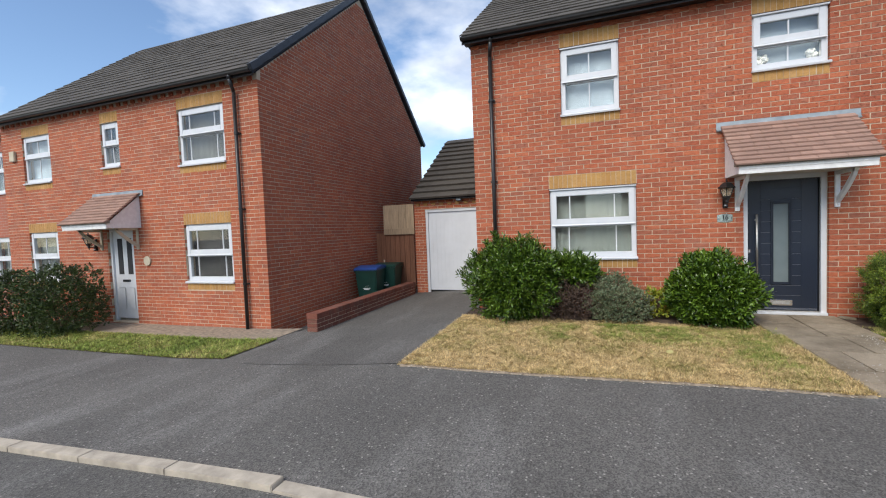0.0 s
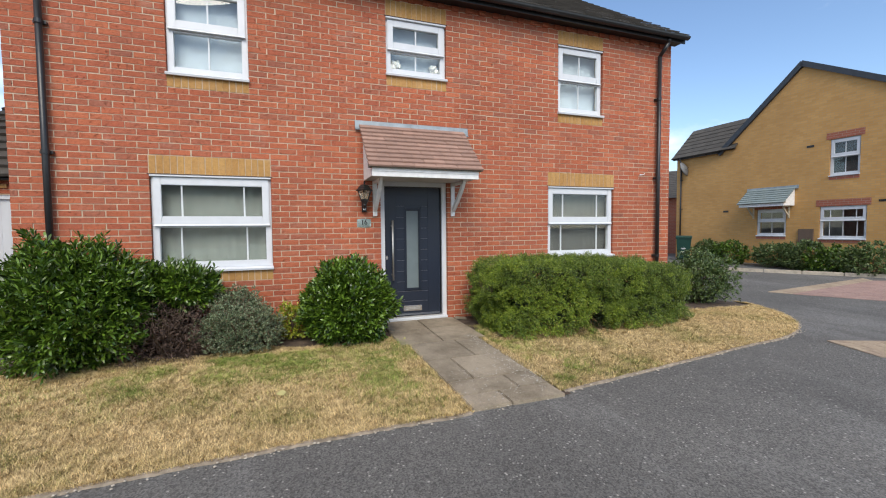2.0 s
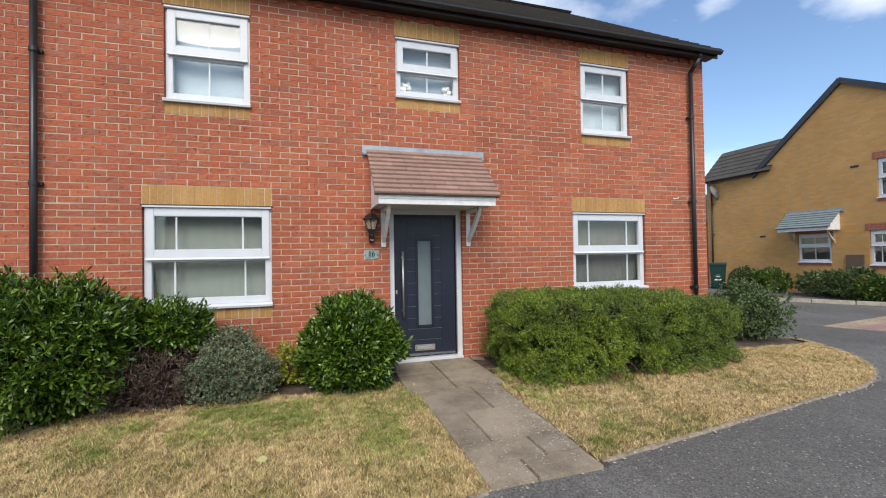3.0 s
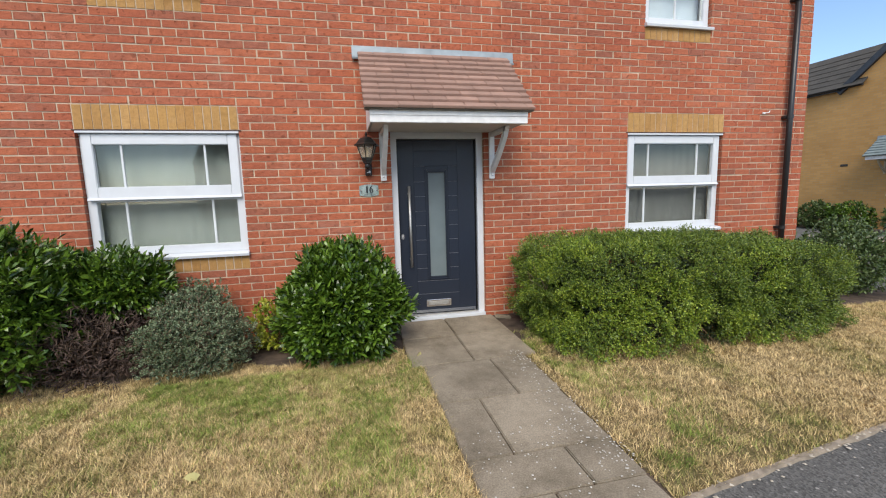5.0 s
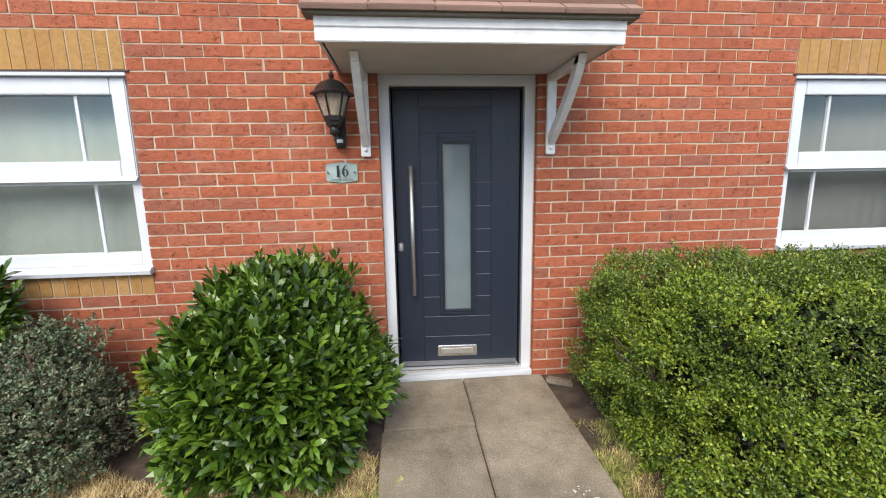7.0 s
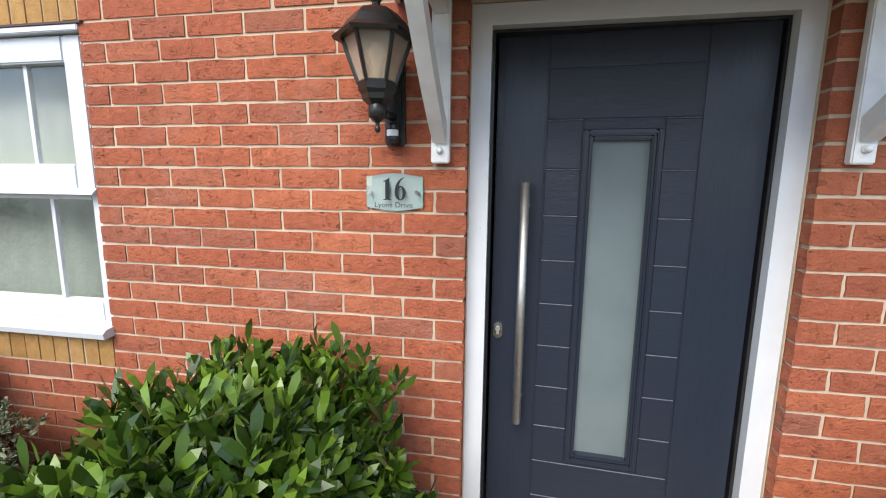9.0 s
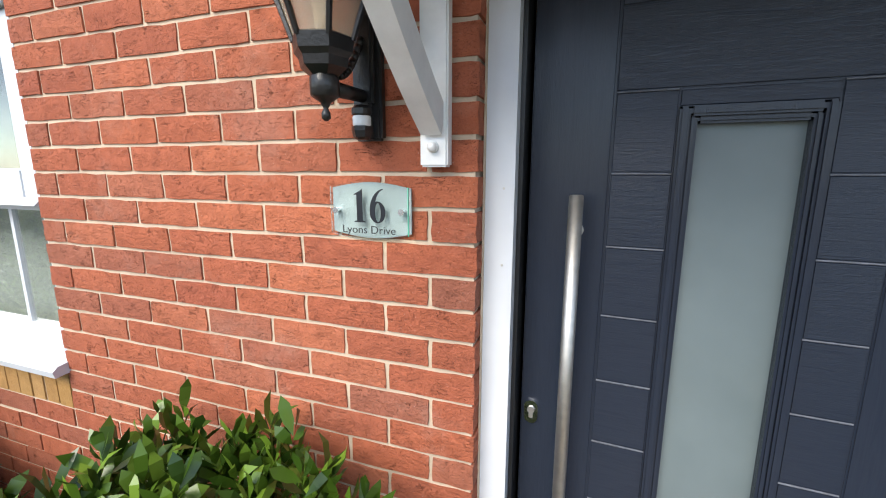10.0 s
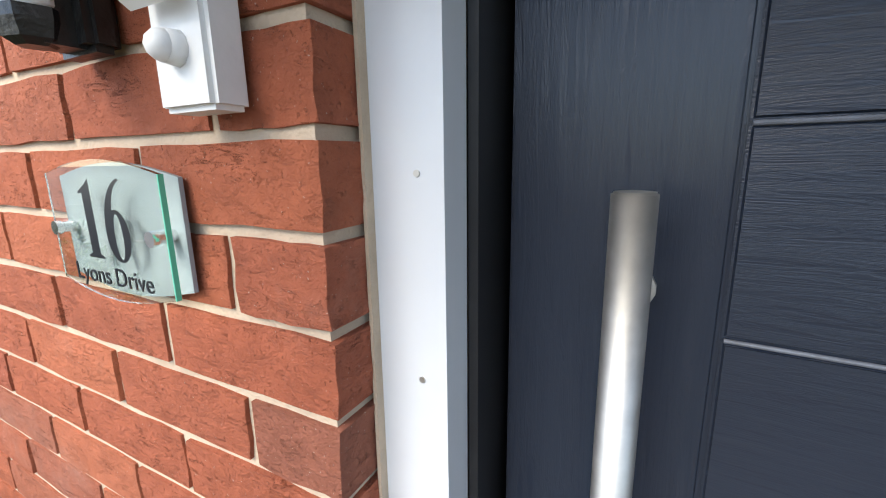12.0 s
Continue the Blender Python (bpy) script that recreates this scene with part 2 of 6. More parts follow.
def door_mat():
    """Anthracite door skin with moulded wood grain."""
    m, nt, b = mat("anthracite_door_skin", 0.26)
    v = coords(nt, (48, 48, 3.0))
    g = noise_tex(nt, v, 2.4, 6.0, 0.6, 1.6)
    nt.links.new(ramp_of(nt, g, (0.3, (0.017, 0.023, 0.038)), (0.7, (0.021, 0.028, 0.044))), b.inputs["Base Color"])
    fine = ramp_of(nt, g, (0.36, (0, 0, 0)), (0.47, (0.8, 0.8, 0.8)), (0.53, (0.2, 0.2, 0.2)), (0.64, (1, 1, 1)))
    bump_to(nt, b, fine, 0.22, 0.002)
    b.inputs["Specular IOR Level"].default_value = 0.42
    return m


def plank_mat():
    """The same skin where its moulded grain runs across."""
    m, nt, b = mat("anthracite_door_plank", 0.24)
    v = coords(nt, (3.5, 48, 52))
    g = noise_tex(nt, v, 2.4, 6.0, 0.6, 1.4)
    nt.links.new(ramp_of(nt, g, (0.3, (0.017, 0.023, 0.038)), (0.7, (0.021, 0.028, 0.044))), b.inputs["Base Color"])
    fine = ramp_of(nt, g, (0.36, (0, 0, 0)), (0.47, (0.8, 0.8, 0.8)), (0.53, (0.2, 0.2, 0.2)), (0.64, (1, 1, 1)))
    bump_to(nt, b, fine, 0.22, 0.002)
    b.inputs["Specular IOR Level"].default_value = 0.42
    return m


M_DOOR, M_PLANK = door_mat(), plank_mat()
M_BEAD = simple("pale_groove_edge", (0.13, 0.14, 0.165), 0.5, 0, 0.3, 60.0)


def glass_mat(name, tint=(0.92, 0.96, 0.95), rough=0.0):
    m, nt, b = mat(name, rough)
    b.inputs["Base Color"].default_value = (*tint, 1)
    b.inputs["Transmission Weight"].default_value = 1.0
    b.inputs["IOR"].default_value = 1.5
    return m


M_GLASS = glass_mat("window_glass")
M_PLATEGLASS = glass_mat("clear_acrylic", (0.92, 0.97, 0.96))
M_LAMPGLASS = glass_mat("smoky_lantern_glass", (0.86, 0.78, 0.66), 0.25)
M_LAMPGLASS.node_tree.nodes["Principled BSDF"].inputs["Transmission Weight"].default_value = 0.8
M_PLATEEDGE = simple("green_glass_edge", (0.10, 0.50, 0.34), 0.15, 0, 0.1)


def frosted_mat():
    m, nt, b = mat("frosted_door_glass", 0.12)
    v = coords(nt)
    n = noise_tex(nt, v, 2.0, 4.0)
    nt.links.new(ramp_of(nt, n, (0.35, (0.12, 0.155, 0.162)), (0.7, (0.175, 0.215, 0.22))), b.inputs["Base Color"])
    b.inputs["Coat Weight"].default_value = 0.6
    b.inputs["Coat Roughness"].default_value = 0.06
    b.inputs["Roughness"].default_value = 0.45
    return m


M_FROST = frosted_mat()


def curtain_mat(name, c):
    m, nt, b = mat(name, 0.9)
    v = coords(nt, (30, 30, 30))
    n = noise_tex(nt, v, 3.0, 3.0)
    nt.links.new(ramp_of(nt, n, (0.3, tuple(k * 0.9 for k in c)), (0.7, tuple(min(1, k * 1.08) for k in c))), b.inputs["Base Color"])
    b.inputs["Transmission Weight"].default_value = 0.0
    return m


M_CURTAIN = curtain_mat("pale_sage_curtain", (0.18, 0.205, 0.20))
M_BLIND = curtain_mat("grey_blind", (0.085, 0.09, 0.09))
# blind whose pale blue includes the panes' sky reflection, painted in
M_SKYBLIND = curtain_mat("sky_tinted_blind", (0.38, 0.45, 0.53))


def tarmac_mat(name, base=0.06, chips=0.5):
    m, nt, b = mat(name, 0.9)
    v = world_coords(nt)
    big = noise_tex(nt, v, 0.55, 6.0, 0.6)
    c = ramp_of(nt, big, (0.3, (base * 0.86, base * 0.82, base * 0.76)), (0.7, (base * 1.28, base * 1.22, base * 1.12)))
    streak = noise_tex(nt, world_coords(nt, (0.9, 0.25, 1)), 1.3, 4.0, 0.6)
    c = mixed(nt, c, (base * 2.1, base * 2.05, base * 1.95), ramp_of(nt, streak, (0.52, (0, 0, 0)), (0.75, (0.6, 0.6, 0.6))))
    vor = nt.nodes.new("ShaderNodeTexVoronoi")
    vor.inputs["Scale"].default_value = 105.0
    nt.links.new(v, vor.inputs["Vector"])
    stone = ramp_of(nt, vor.outputs["Color"], (0.15, (0.45, 0.45, 0.45)), (0.8, (1.7, 1.7, 1.7)))
    c = mixed(nt, c, stone, 0.75, "MULTIPLY")
    pale = nt.nodes.new("ShaderNodeTexVoronoi")
    pale.inputs["Scale"].default_value = 42.0
    nt.links.new(v, pale.inputs["Vector"])
    sepc = nt.nodes.new("ShaderNodeSeparateColor")
    nt.links.new(pale.outputs["Color"], sepc.inputs[0])
    spot = ramp_of(nt, sepc.outputs[0], (0.90, (0, 0, 0)), (0.92, (1, 1, 1)))
    core = ramp_of(nt, pale.outputs["Distance"], (0.2, (chips, chips, chips)), (0.4, (0, 0, 0)))
    c = mixed(nt, c, (0.36, 0.34, 0.31), mixed(nt, spot, core, 1.0, "MULTIPLY"))
    nt.links.new(c, b.inputs["Base Color"])
    bump_to(nt, b, vor.outputs["Distance"], 0.55, 0.006)
    return m


M_TARMAC = tarmac_mat("worn_tarmac", 0.096, 0.9)
M_ROAD = tarmac_mat("road_tarmac", 0.08, 0.5)
M_DRIVE = tarmac_mat("driveway_tarmac", 0.088, 0.3)


def turf_mat():
    m, nt, b = mat("dry_turf", 0.95)
    v = world_coords(nt)
    n = noise_tex(nt, v, 1.3, 6.0, 0.65)
    f = noise_tex(nt, v, 40.0, 5.0, 0.7)
    c = ramp_of(nt, n, (0.35, (0.26, 0.18, 0.09)), (0.58, (0.22, 0.16, 0.07)), (0.76, (0.11, 0.12, 0.035)))
    c = mixed(nt, c, ramp_of(nt, f, (0.3, (0.5, 0.5, 0.5)), (0.7, (1, 1, 1))), 0.8, "MULTIPLY")
    nt.links.new(c, b.inputs["Base Color"])
    bump_to(nt, b, f, 1.0, 0.02)
    return m


def blade_mat(name, dry, green, cut=(0.46, 0.62)):
    m, nt, b = mat(name, 0.75)
    v = world_coords(nt)
    n = noise_tex(nt, v, 1.3, 6.0, 0.65)
    isl = nt.nodes.new("ShaderNodeNewGeometry").outputs["Random Per Island"]
    fac = nt.nodes.new("ShaderNodeMath")
    fac.operation = "MULTIPLY_ADD"
    nt.links.new(isl, fac.inputs[0])
    fac.inputs[1].default_value = 0.24
    nt.links.new(n, fac.inputs[2])
    c = ramp_of(nt, fac.outputs[0], (cut[0], dry[0]), (cut[1], dry[1]), (cut[1] + 0.06, green[0]), (cut[1] + 0.2, green[1]))
    scramble = nt.nodes.new("ShaderNodeMath")
    scramble.operation = "MULTIPLY"
    nt.links.new(isl, scramble.inputs[0])
    scramble.inputs[1].default_value = 17.3
    part_of = nt.nodes.new("ShaderNodeMath")
    part_of.operation = "FRACT"
    nt.links.new(scramble.outputs[0], part_of.inputs[0])
    c = mixed(nt, c, ramp_of(nt, part_of.outputs[0], (0.0, (0.45, 0.43, 0.4)), (0.6, (0.95, 0.95, 0.95)), (1.0, (1.35, 1.35, 1.35))), 1.0, "MULTIPLY")
    tuft = noise_tex(nt, v, 16.0, 4.0, 0.7)
    c = mixed(nt, c, ramp_of(nt, tuft, (0.36, (0.55, 0.52, 0.46)), (0.56, (1.05, 1.05, 1.05))), 0.9, "MULTIPLY")
    nt.links.new(c, b.inputs["Base Color"])
    return m


M_TURF = turf_mat()
M_BLADE = blade_mat("dry_grass_blade", ((0.76, 0.57, 0.29), (0.62, 0.48, 0.215)), ((0.34, 0.31, 0.09), (0.18, 0.23, 0.04)), (0.58, 0.72))
M_GREENBLADE = blade_mat("green_grass_blade", ((0.50, 0.44, 0.16), (0.38, 0.40, 0.10)), ((0.28, 0.35, 0.06), (0.21, 0.29, 0.05)), (0.45, 0.55))


def leaf_mat(name, cols, rough=0.4, sheen=0.0):
    m, nt, b = mat(name, rough)
    isl = nt.nodes.new("ShaderNodeNewGeometry").outputs["Random Per Island"]
    c = ramp_of(nt, isl, *[((i + 0.5) / len(cols), k) for i, k in enumerate(cols)])
    n = noise_tex(nt, world_coords(nt), 3.0, 3.0)
    c = mixed(nt, c, ramp_of(nt, n, (0.3, (0.65, 0.7, 0.6)), (0.7, (1, 1, 1))), 0.8, "MULTIPLY")
    nt.links.new(c, b.inputs["Base Color"])
    b.inputs["Subsurface Weight"].default_value = 0.0
    return m


M_LAUREL = leaf_mat("laurel_leaf", [(0.024, 0.054, 0.006), (0.054, 0.106, 0.010), (0.085, 0.153, 0.014), (0.14, 0.232, 0.025)], 0.32)
M_HEDGE = leaf_mat("small_hedge_leaf", [(0.045, 0.085, 0.011), (0.09, 0.145, 0.016), (0.145, 0.21, 0.024), (0.26, 0.32, 0.042)], 0.42)
M_GREYLEAF = leaf_mat("grey_green_leaf", [(0.075, 0.11, 0.05), (0.17, 0.225, 0.12), (0.32, 0.38, 0.24), (0.15, 0.105, 0.06)], 0.6)
M_DEADLEAF = leaf_mat("brown_dry_twig_leaf", [(0.085, 0.05, 0.038), (0.12, 0.075, 0.055), (0.06, 0.035, 0.028)], 0.8)
M_YELLEAF = leaf_mat("yellow_green_leaf", [(0.32, 0.34, 0.03), (0.42, 0.40, 0.04), (0.2, 0.28, 0.03)], 0.5)
M_SHRUB = leaf_mat("dark_shrub_leaf", [(0.05, 0.085, 0.022), (0.085, 0.13, 0.035), (0.13, 0.18, 0.055)], 0.45)
M_DARKBUSH = leaf_mat("dark_clipped_leaf", [(0.018, 0.036, 0.007), (0.03, 0.058, 0.010), (0.055, 0.09, 0.018), (0.085, 0.12, 0.028)], 0.42)
M_TWIG = simple("brown_twig", (0.11, 0.075, 0.05), 0.9, 0, 0.4, 20.0)


def slab_mat():
    m, nt, b = mat("worn_concrete_slab", 0.9)
    v = world_coords(nt)
    rnd = nt.nodes.new("ShaderNodeObjectInfo").outputs["Random"]
    c = ramp_of(nt, rnd, (0, (0.30, 0.25, 0.182)), (1, (0.36, 0.30, 0.22)))
    n = noise_tex(nt, v, 2.6, 7.0, 0.68)
    c = mixed(nt, c, ramp_of(nt, n, (0.32, (0.42, 0.40, 0.36)), (0.62, (1, 1, 1))), 0.9, "MULTIPLY")
    s = noise_tex(nt, v, 120.0, 3.0)
    c = mixed(nt, c, ramp_of(nt, s, (0.35, (0.6, 0.6, 0.6)), (0.65, (1.25, 1.25, 1.25))), 0.6, "MULTIPLY")
    nt.links.new(c, b.inputs["Base Color"])
    bump_to(nt, b, noise_tex(nt, v, 90.0, 5.0, 0.7), 0.5, 0.005)
    return m


M_SLAB = slab_mat()
M_PAVER = brick_mat("pink_block_paver", [(0.40, 0.26, 0.22), (0.45, 0.30, 0.25), (0.36, 0.24, 0.21)], False, False)
M_TANPAVER = brick_mat("tan_block_paver", [(0.46, 0.36, 0.25), (0.50, 0.40, 0.28), (0.40, 0.31, 0.22)], False, False)
M_CHIP = simple("pale_stone_chip", (0.55, 0.52, 0.47), 0.9, 0, 0.2)
OLD = [(0.22, 0.075, 0.05), (0.27, 0.09, 0.055), (0.18, 0.07, 0.05), (0.24, 0.10, 0.07)]
M_OLDBRICK = brick_mat("weathered_brick", OLD, True)


# ---- builders ----
def part(name, bm, material, parent, label="", smooth=False, kind=""):
    me = bpy.data.meshes.new(name)
    bmesh.ops.recalc_face_normals(bm, faces=bm.faces)
    bm.to_mesh(me)
    bm.free()
    me.materials.append(material)
    if smooth:
        me.polygons.foreach_set("use_smooth", [True] * len(me.polygons))
    ob = new(name, me)
    if parent is not None:
        ob.parent = parent
    return tagged(ob, label, kind=kind)


def raw(name, verts, faces, material, parent, label="", kind=""):
    """One mesh from arrays of corners and of faces with equally many corners."""
    verts, faces = np.asarray(verts, np.float32), np.asarray(faces, np.int32)
    n, k = faces.shape
    me = bpy.data.meshes.new(name)
    me.vertices.add(len(verts))
    me.vertices.foreach_set("co", verts.ravel())
    me.loops.add(n * k)
    me.loops.foreach_set("vertex_index", faces.ravel())
    me.polygons.add(n)
    me.polygons.foreach_set("loop_start", np.arange(0, n * k, k, dtype=np.int32))
    me.polygons.foreach_set("use_smooth", np.zeros(n, bool))
    me.update(calc_edges=True)
    me.materials.append(material)
    ob = new(name, me)
    if parent is not None:
        ob.parent = parent
    return tagged(ob, label, kind=kind)


def thing(name, label, category, group="", m=None):
    ob = new(name)
    ob.empty_display_size = 0.1
    if m is not None:
        ob.matrix_basis = m
    return tagged(ob, label, category, group)


def box(bm, x0, x1, y0, y1, z0, z1, bevel=0.0, m=None):
    vs = [bm.verts.new((x, y, z)) for x in (x0, x1) for y in (y0, y1) for z in (z0, z1)]
    fs = [bm.faces.new([vs[i] for i in q]) for q in ((0, 1, 3, 2), (4, 6, 7, 5), (0, 4, 5, 1), (2, 3, 7, 6), (0, 2, 6, 4), (1, 5, 7, 3))]
    if bevel:
        es = list({e for f in fs for e in f.edges})
        r = bmesh.ops.bevel(bm, geom=es, offset=bevel, segments=2, affect="EDGES", clamp_overlap=True)
        vs = list({v for f in r["faces"] for v in f.verts} | {v for v in vs if v.is_valid})
    if m is not None:
        bmesh.ops.transform(bm, matrix=m, verts=[v for v in vs if v.is_valid])
    return vs


def boxed(*args, bevel=0.0, m=None):
    bm = bmesh.new()
    box(bm, *args, bevel=bevel, m=m)
    return bm


def prism(bm, pts, axis_from, axis_to):
    """Extrudes the outline pts of (y, z) along x."""
    a = [bm.verts.new((axis_from, y, z)) for y, z in pts]
    b = [bm.verts.new((axis_to, y, z)) for y, z in pts]
    n = len(pts)
    bm.faces.new(a[::-1])
    bm.faces.new(b)
    for i in range(n):
        bm.faces.new((a[i], a[(i + 1) % n], b[(i + 1) % n], b[i]))


def u_frame(bm, x0, x1, z0, z1, w, y0, y1):
    """A door frame in one piece: two jambs and a head."""
    pts = [(x0, z0), (x0, z1), (x1, z1), (x1, z0), (x1 - w, z0), (x1 - w, z1 - w), (x0 + w, z1 - w), (x0 + w, z0)]
    a = [bm.verts.new((x, y0, z)) for x, z in pts]
    b = [bm.verts.new((x, y1, z)) for x, z in pts]
    for q in ((0, 1, 6, 7), (1, 2, 5, 6), (2, 3, 4, 5)):
        bm.faces.new([a[i] for i in q])
        bm.faces.new([b[i] for i in reversed(q)])
    for i in range(8):
        bm.faces.new((a[i], b[i], b[(i + 1) % 8], a[(i + 1) % 8]))
    sharp = [e for e in bm.edges if all(v.co.y < y0 + 0.0001 for v in e.verts) and e.calc_face_angle(0) > 1]
    bmesh.ops.bevel(bm, geom=sharp, offset=0.005, segments=2, affect="EDGES")


def tube(bm, p, q, r0, r1=None, seg=12, caps=True):
    p, q = Vector(p), Vector(q)
    r1 = r0 if r1 is None else r1
    m = Matrix.Translation((p + q) / 2) @ (q - p).to_track_quat("Z", "Y").to_matrix().to_4x4()
    bmesh.ops.create_cone(bm, cap_ends=caps, segments=seg, radius1=r0, radius2=r1, depth=(q - p).length, matrix=m)


def lathe(bm, cx, cy, rings, seg=6, turn=0.0):
    """Rings of (radius, z) round an upright axis."""
    rows = []
    for r, z in rings:
        rows.append([bm.verts.new((cx + r * math.cos(turn + 2 * math.pi * i / seg), cy + r * math.sin(turn + 2 * math.pi * i / seg), z)) for i in range(seg)])
    for a, b in zip(rows, rows[1:]):
        for i in range(seg):
            bm.faces.new((a[i], a[(i + 1) % seg], b[(i + 1) % seg], b[i]))
    bm.faces.new(rows[0][::-1])
    bm.faces.new(rows[-1])


# Brickwork: 215 x 65 mm bricks with 10 mm joints, in courses of 75 mm, half bond.
def courses(x0, x1, k0, k1, zbase, joint, holes, limit=None):
    """Bricks (x0, x1, z0, z1) of a wall; holes are (x0, x1, z0, z1); limit(z) gives the wall's ends at a height."""
    out = []
    for k in range(k0, k1):
        za, zb = zbase + 0.075 * k + 0.0057, zbase + 0.075 * (k + 1) - 0.0057
        zm = (za + zb) / 2
        lo, hi = (x0, x1) if limit is None else limit(zb)
        if hi - lo < 0.1:
            continue
        spans = [(lo, hi)]
        for a, b, c, d in holes:
            if c < zm < d:
                spans = [s for u, v in spans for s in ((u, min(v, a)), (max(u, b), v)) if s[1] - s[0] > 0.02]
        j = joint + (0.1125 if k % 2 == 0 else 0.0)
        for u, v in spans:
            n = math.floor((u - j) / 0.225)
            while True:
                p, q = j + n * 0.225, j + (n + 1) * 0.225
                n += 1
                if p >= v - 0.002:
                    break
                a, b = (p + 0.0057 if p > u + 0.03 else u), (q - 0.0057 if q < v - 0.03 else v)
                if b - a > 0.012:
                    out.append((a, b, za, zb))
    return out


def brick_mesh(rects, seed, depth=0.09, proud=0.0006):
    """Corners and faces of bricks whose faces look to -y, each with slightly uneven faces."""
    rng = np.random.default_rng(seed)
    r = np.array(rects)
    n = len(r)
    e = rng.normal(0, 0.0016, (n, 4))
    a, b, c, d = r[:, 0] + e[:, 0], r[:, 1] + e[:, 1], r[:, 2] + e[:, 2], r[:, 3] + e[:, 3]
    y = rng.normal(0, proud, (n, 4))
    v = np.zeros((n, 8, 3))
    for i, (xx, zz) in enumerate(((a, c), (b, c), (b, d), (a, d))):
        v[:, i, 0], v[:, i, 1], v[:, i, 2] = xx, y[:, i], zz
        v[:, i + 4, 0], v[:, i + 4, 1], v[:, i + 4, 2] = xx, depth, zz
    q = np.array([(0, 1, 2, 3), (4, 5, 1, 0), (5, 6, 2, 1), (6, 7, 3, 2), (7, 4, 0, 3)])
    f = (np.arange(n)[:, None, None] * 8 + q[None]).reshape(-1, 4)
    return v.reshape(-1, 3), f


def soldier_row(x0, x1, z0, z1, w=0.075):
    n = max(1, round((x1 - x0) / w))
    s = (x1 - x0) / n
    return [(x0 + i * s + 0.004, x0 + (i + 1) * s - 0.004, z0 + 0.005, z1 - 0.005) for i in range(n)]


def slab_wall(bm, x0, x1, z0, z1, holes, y0, y1):
    """A wall with real openings, in one piece: outside face y0, inside face y1."""
    xs = sorted({x0, x1, *[min(max(v, x0), x1) for h in holes for v in h[:2]]})
    zs = sorted({z0, z1, *[min(max(v, z0), z1) for h in holes for v in h[2:]]})
    solid = {}
    for i in range(len(xs) - 1):
        for k in range(len(zs) - 1):
            mx, mz = (xs[i] + xs[i + 1]) / 2, (zs[k] + zs[k + 1]) / 2
            solid[i, k] = not any(a < mx < b and c < mz < d for a, b, c, d in holes)
    cache = {}

    def vert(x, y, z):
        key = (round(x, 5), round(y, 5), round(z, 5))
        if key not in cache:
            cache[key] = bm.verts.new((x, y, z))
        return cache[key]

    for (i, k), s in solid.items():
        if not s:
            continue
        a, b, c, d = xs[i], xs[i + 1], zs[k], zs[k + 1]
        bm.faces.new([vert(a, y0, c), vert(b, y0, c), vert(b, y0, d), vert(a, y0, d)])
        bm.faces.new([vert(a, y1, c), vert(a, y1, d), vert(b, y1, d), vert(b, y1, c)])
        for (u, w), ((p, q), (r, t)) in (((i - 1, k), ((a, c), (a, d))), ((i + 1, k), ((b, d), (b, c))), ((i, k - 1), ((b, c), (a, c))), ((i, k + 1), ((a, d), (b, d)))):
            if not solid.get((u, w), False):
                bm.faces.new([vert(p, y0, q), vert(p, y1, q), vert(r, y1, t), vert(r, y0, t)])


def roof_tiles(u0, u1, length, gauge, w, seed, lift=0.028, thick=0.016):
    """Overlapping tiles on a slope: u along the eaves, v up the slope, height out of it."""
    rng = np.random.default_rng(seed)
    vs, fs = [], []
    rows = int(length / gauge)
    for r in range(rows):
        v0, v1 = r * gauge, min(length, r * gauge + gauge * 1.25)
        off = (r % 2) * w / 2
        n = int((u1 - u0) / w) + 2
        for i in range(n):
            a, b = max(u0, u0 + (i - 1) * w + off + 0.002), min(u1, u0 + i * w + off - 0.002)
            if b - a < 0.02:
                continue
            j = rng.normal(0, 0.002, 4)
            base = len(vs)
            vs += [(a, v0 + j[0], lift + j[1]), (b, v0 + j[0], lift + j[2]), (b, v1, 0.006 + j[3]), (a, v1, 0.006 + j[3])]
            vs += [(a, v0 + j[0], lift + j[1] - thick), (b, v0 + j[0], lift + j[2] - thick), (b, v1, -0.005), (a, v1, -0.005)]
            fs += [[base + q for q in f] for f in ((0, 1, 2, 3), (4, 5, 1, 0), (5, 6, 2, 1), (7, 4, 0, 3))]
    return np.array(vs), np.array(fs)


def on_slope(v, eave, pitch, side=1):
    """Takes (u, v, height) of a slope to x, y, z; side 1 climbs towards +y, -1 towards -y."""
    c, s = math.cos(pitch), math.sin(pitch)
    return np.stack([v[:, 0], eave[0] + side * (v[:, 1] * c - v[:, 2] * s), eave[1] + v[:, 1] * s + v[:, 2] * c], 1)


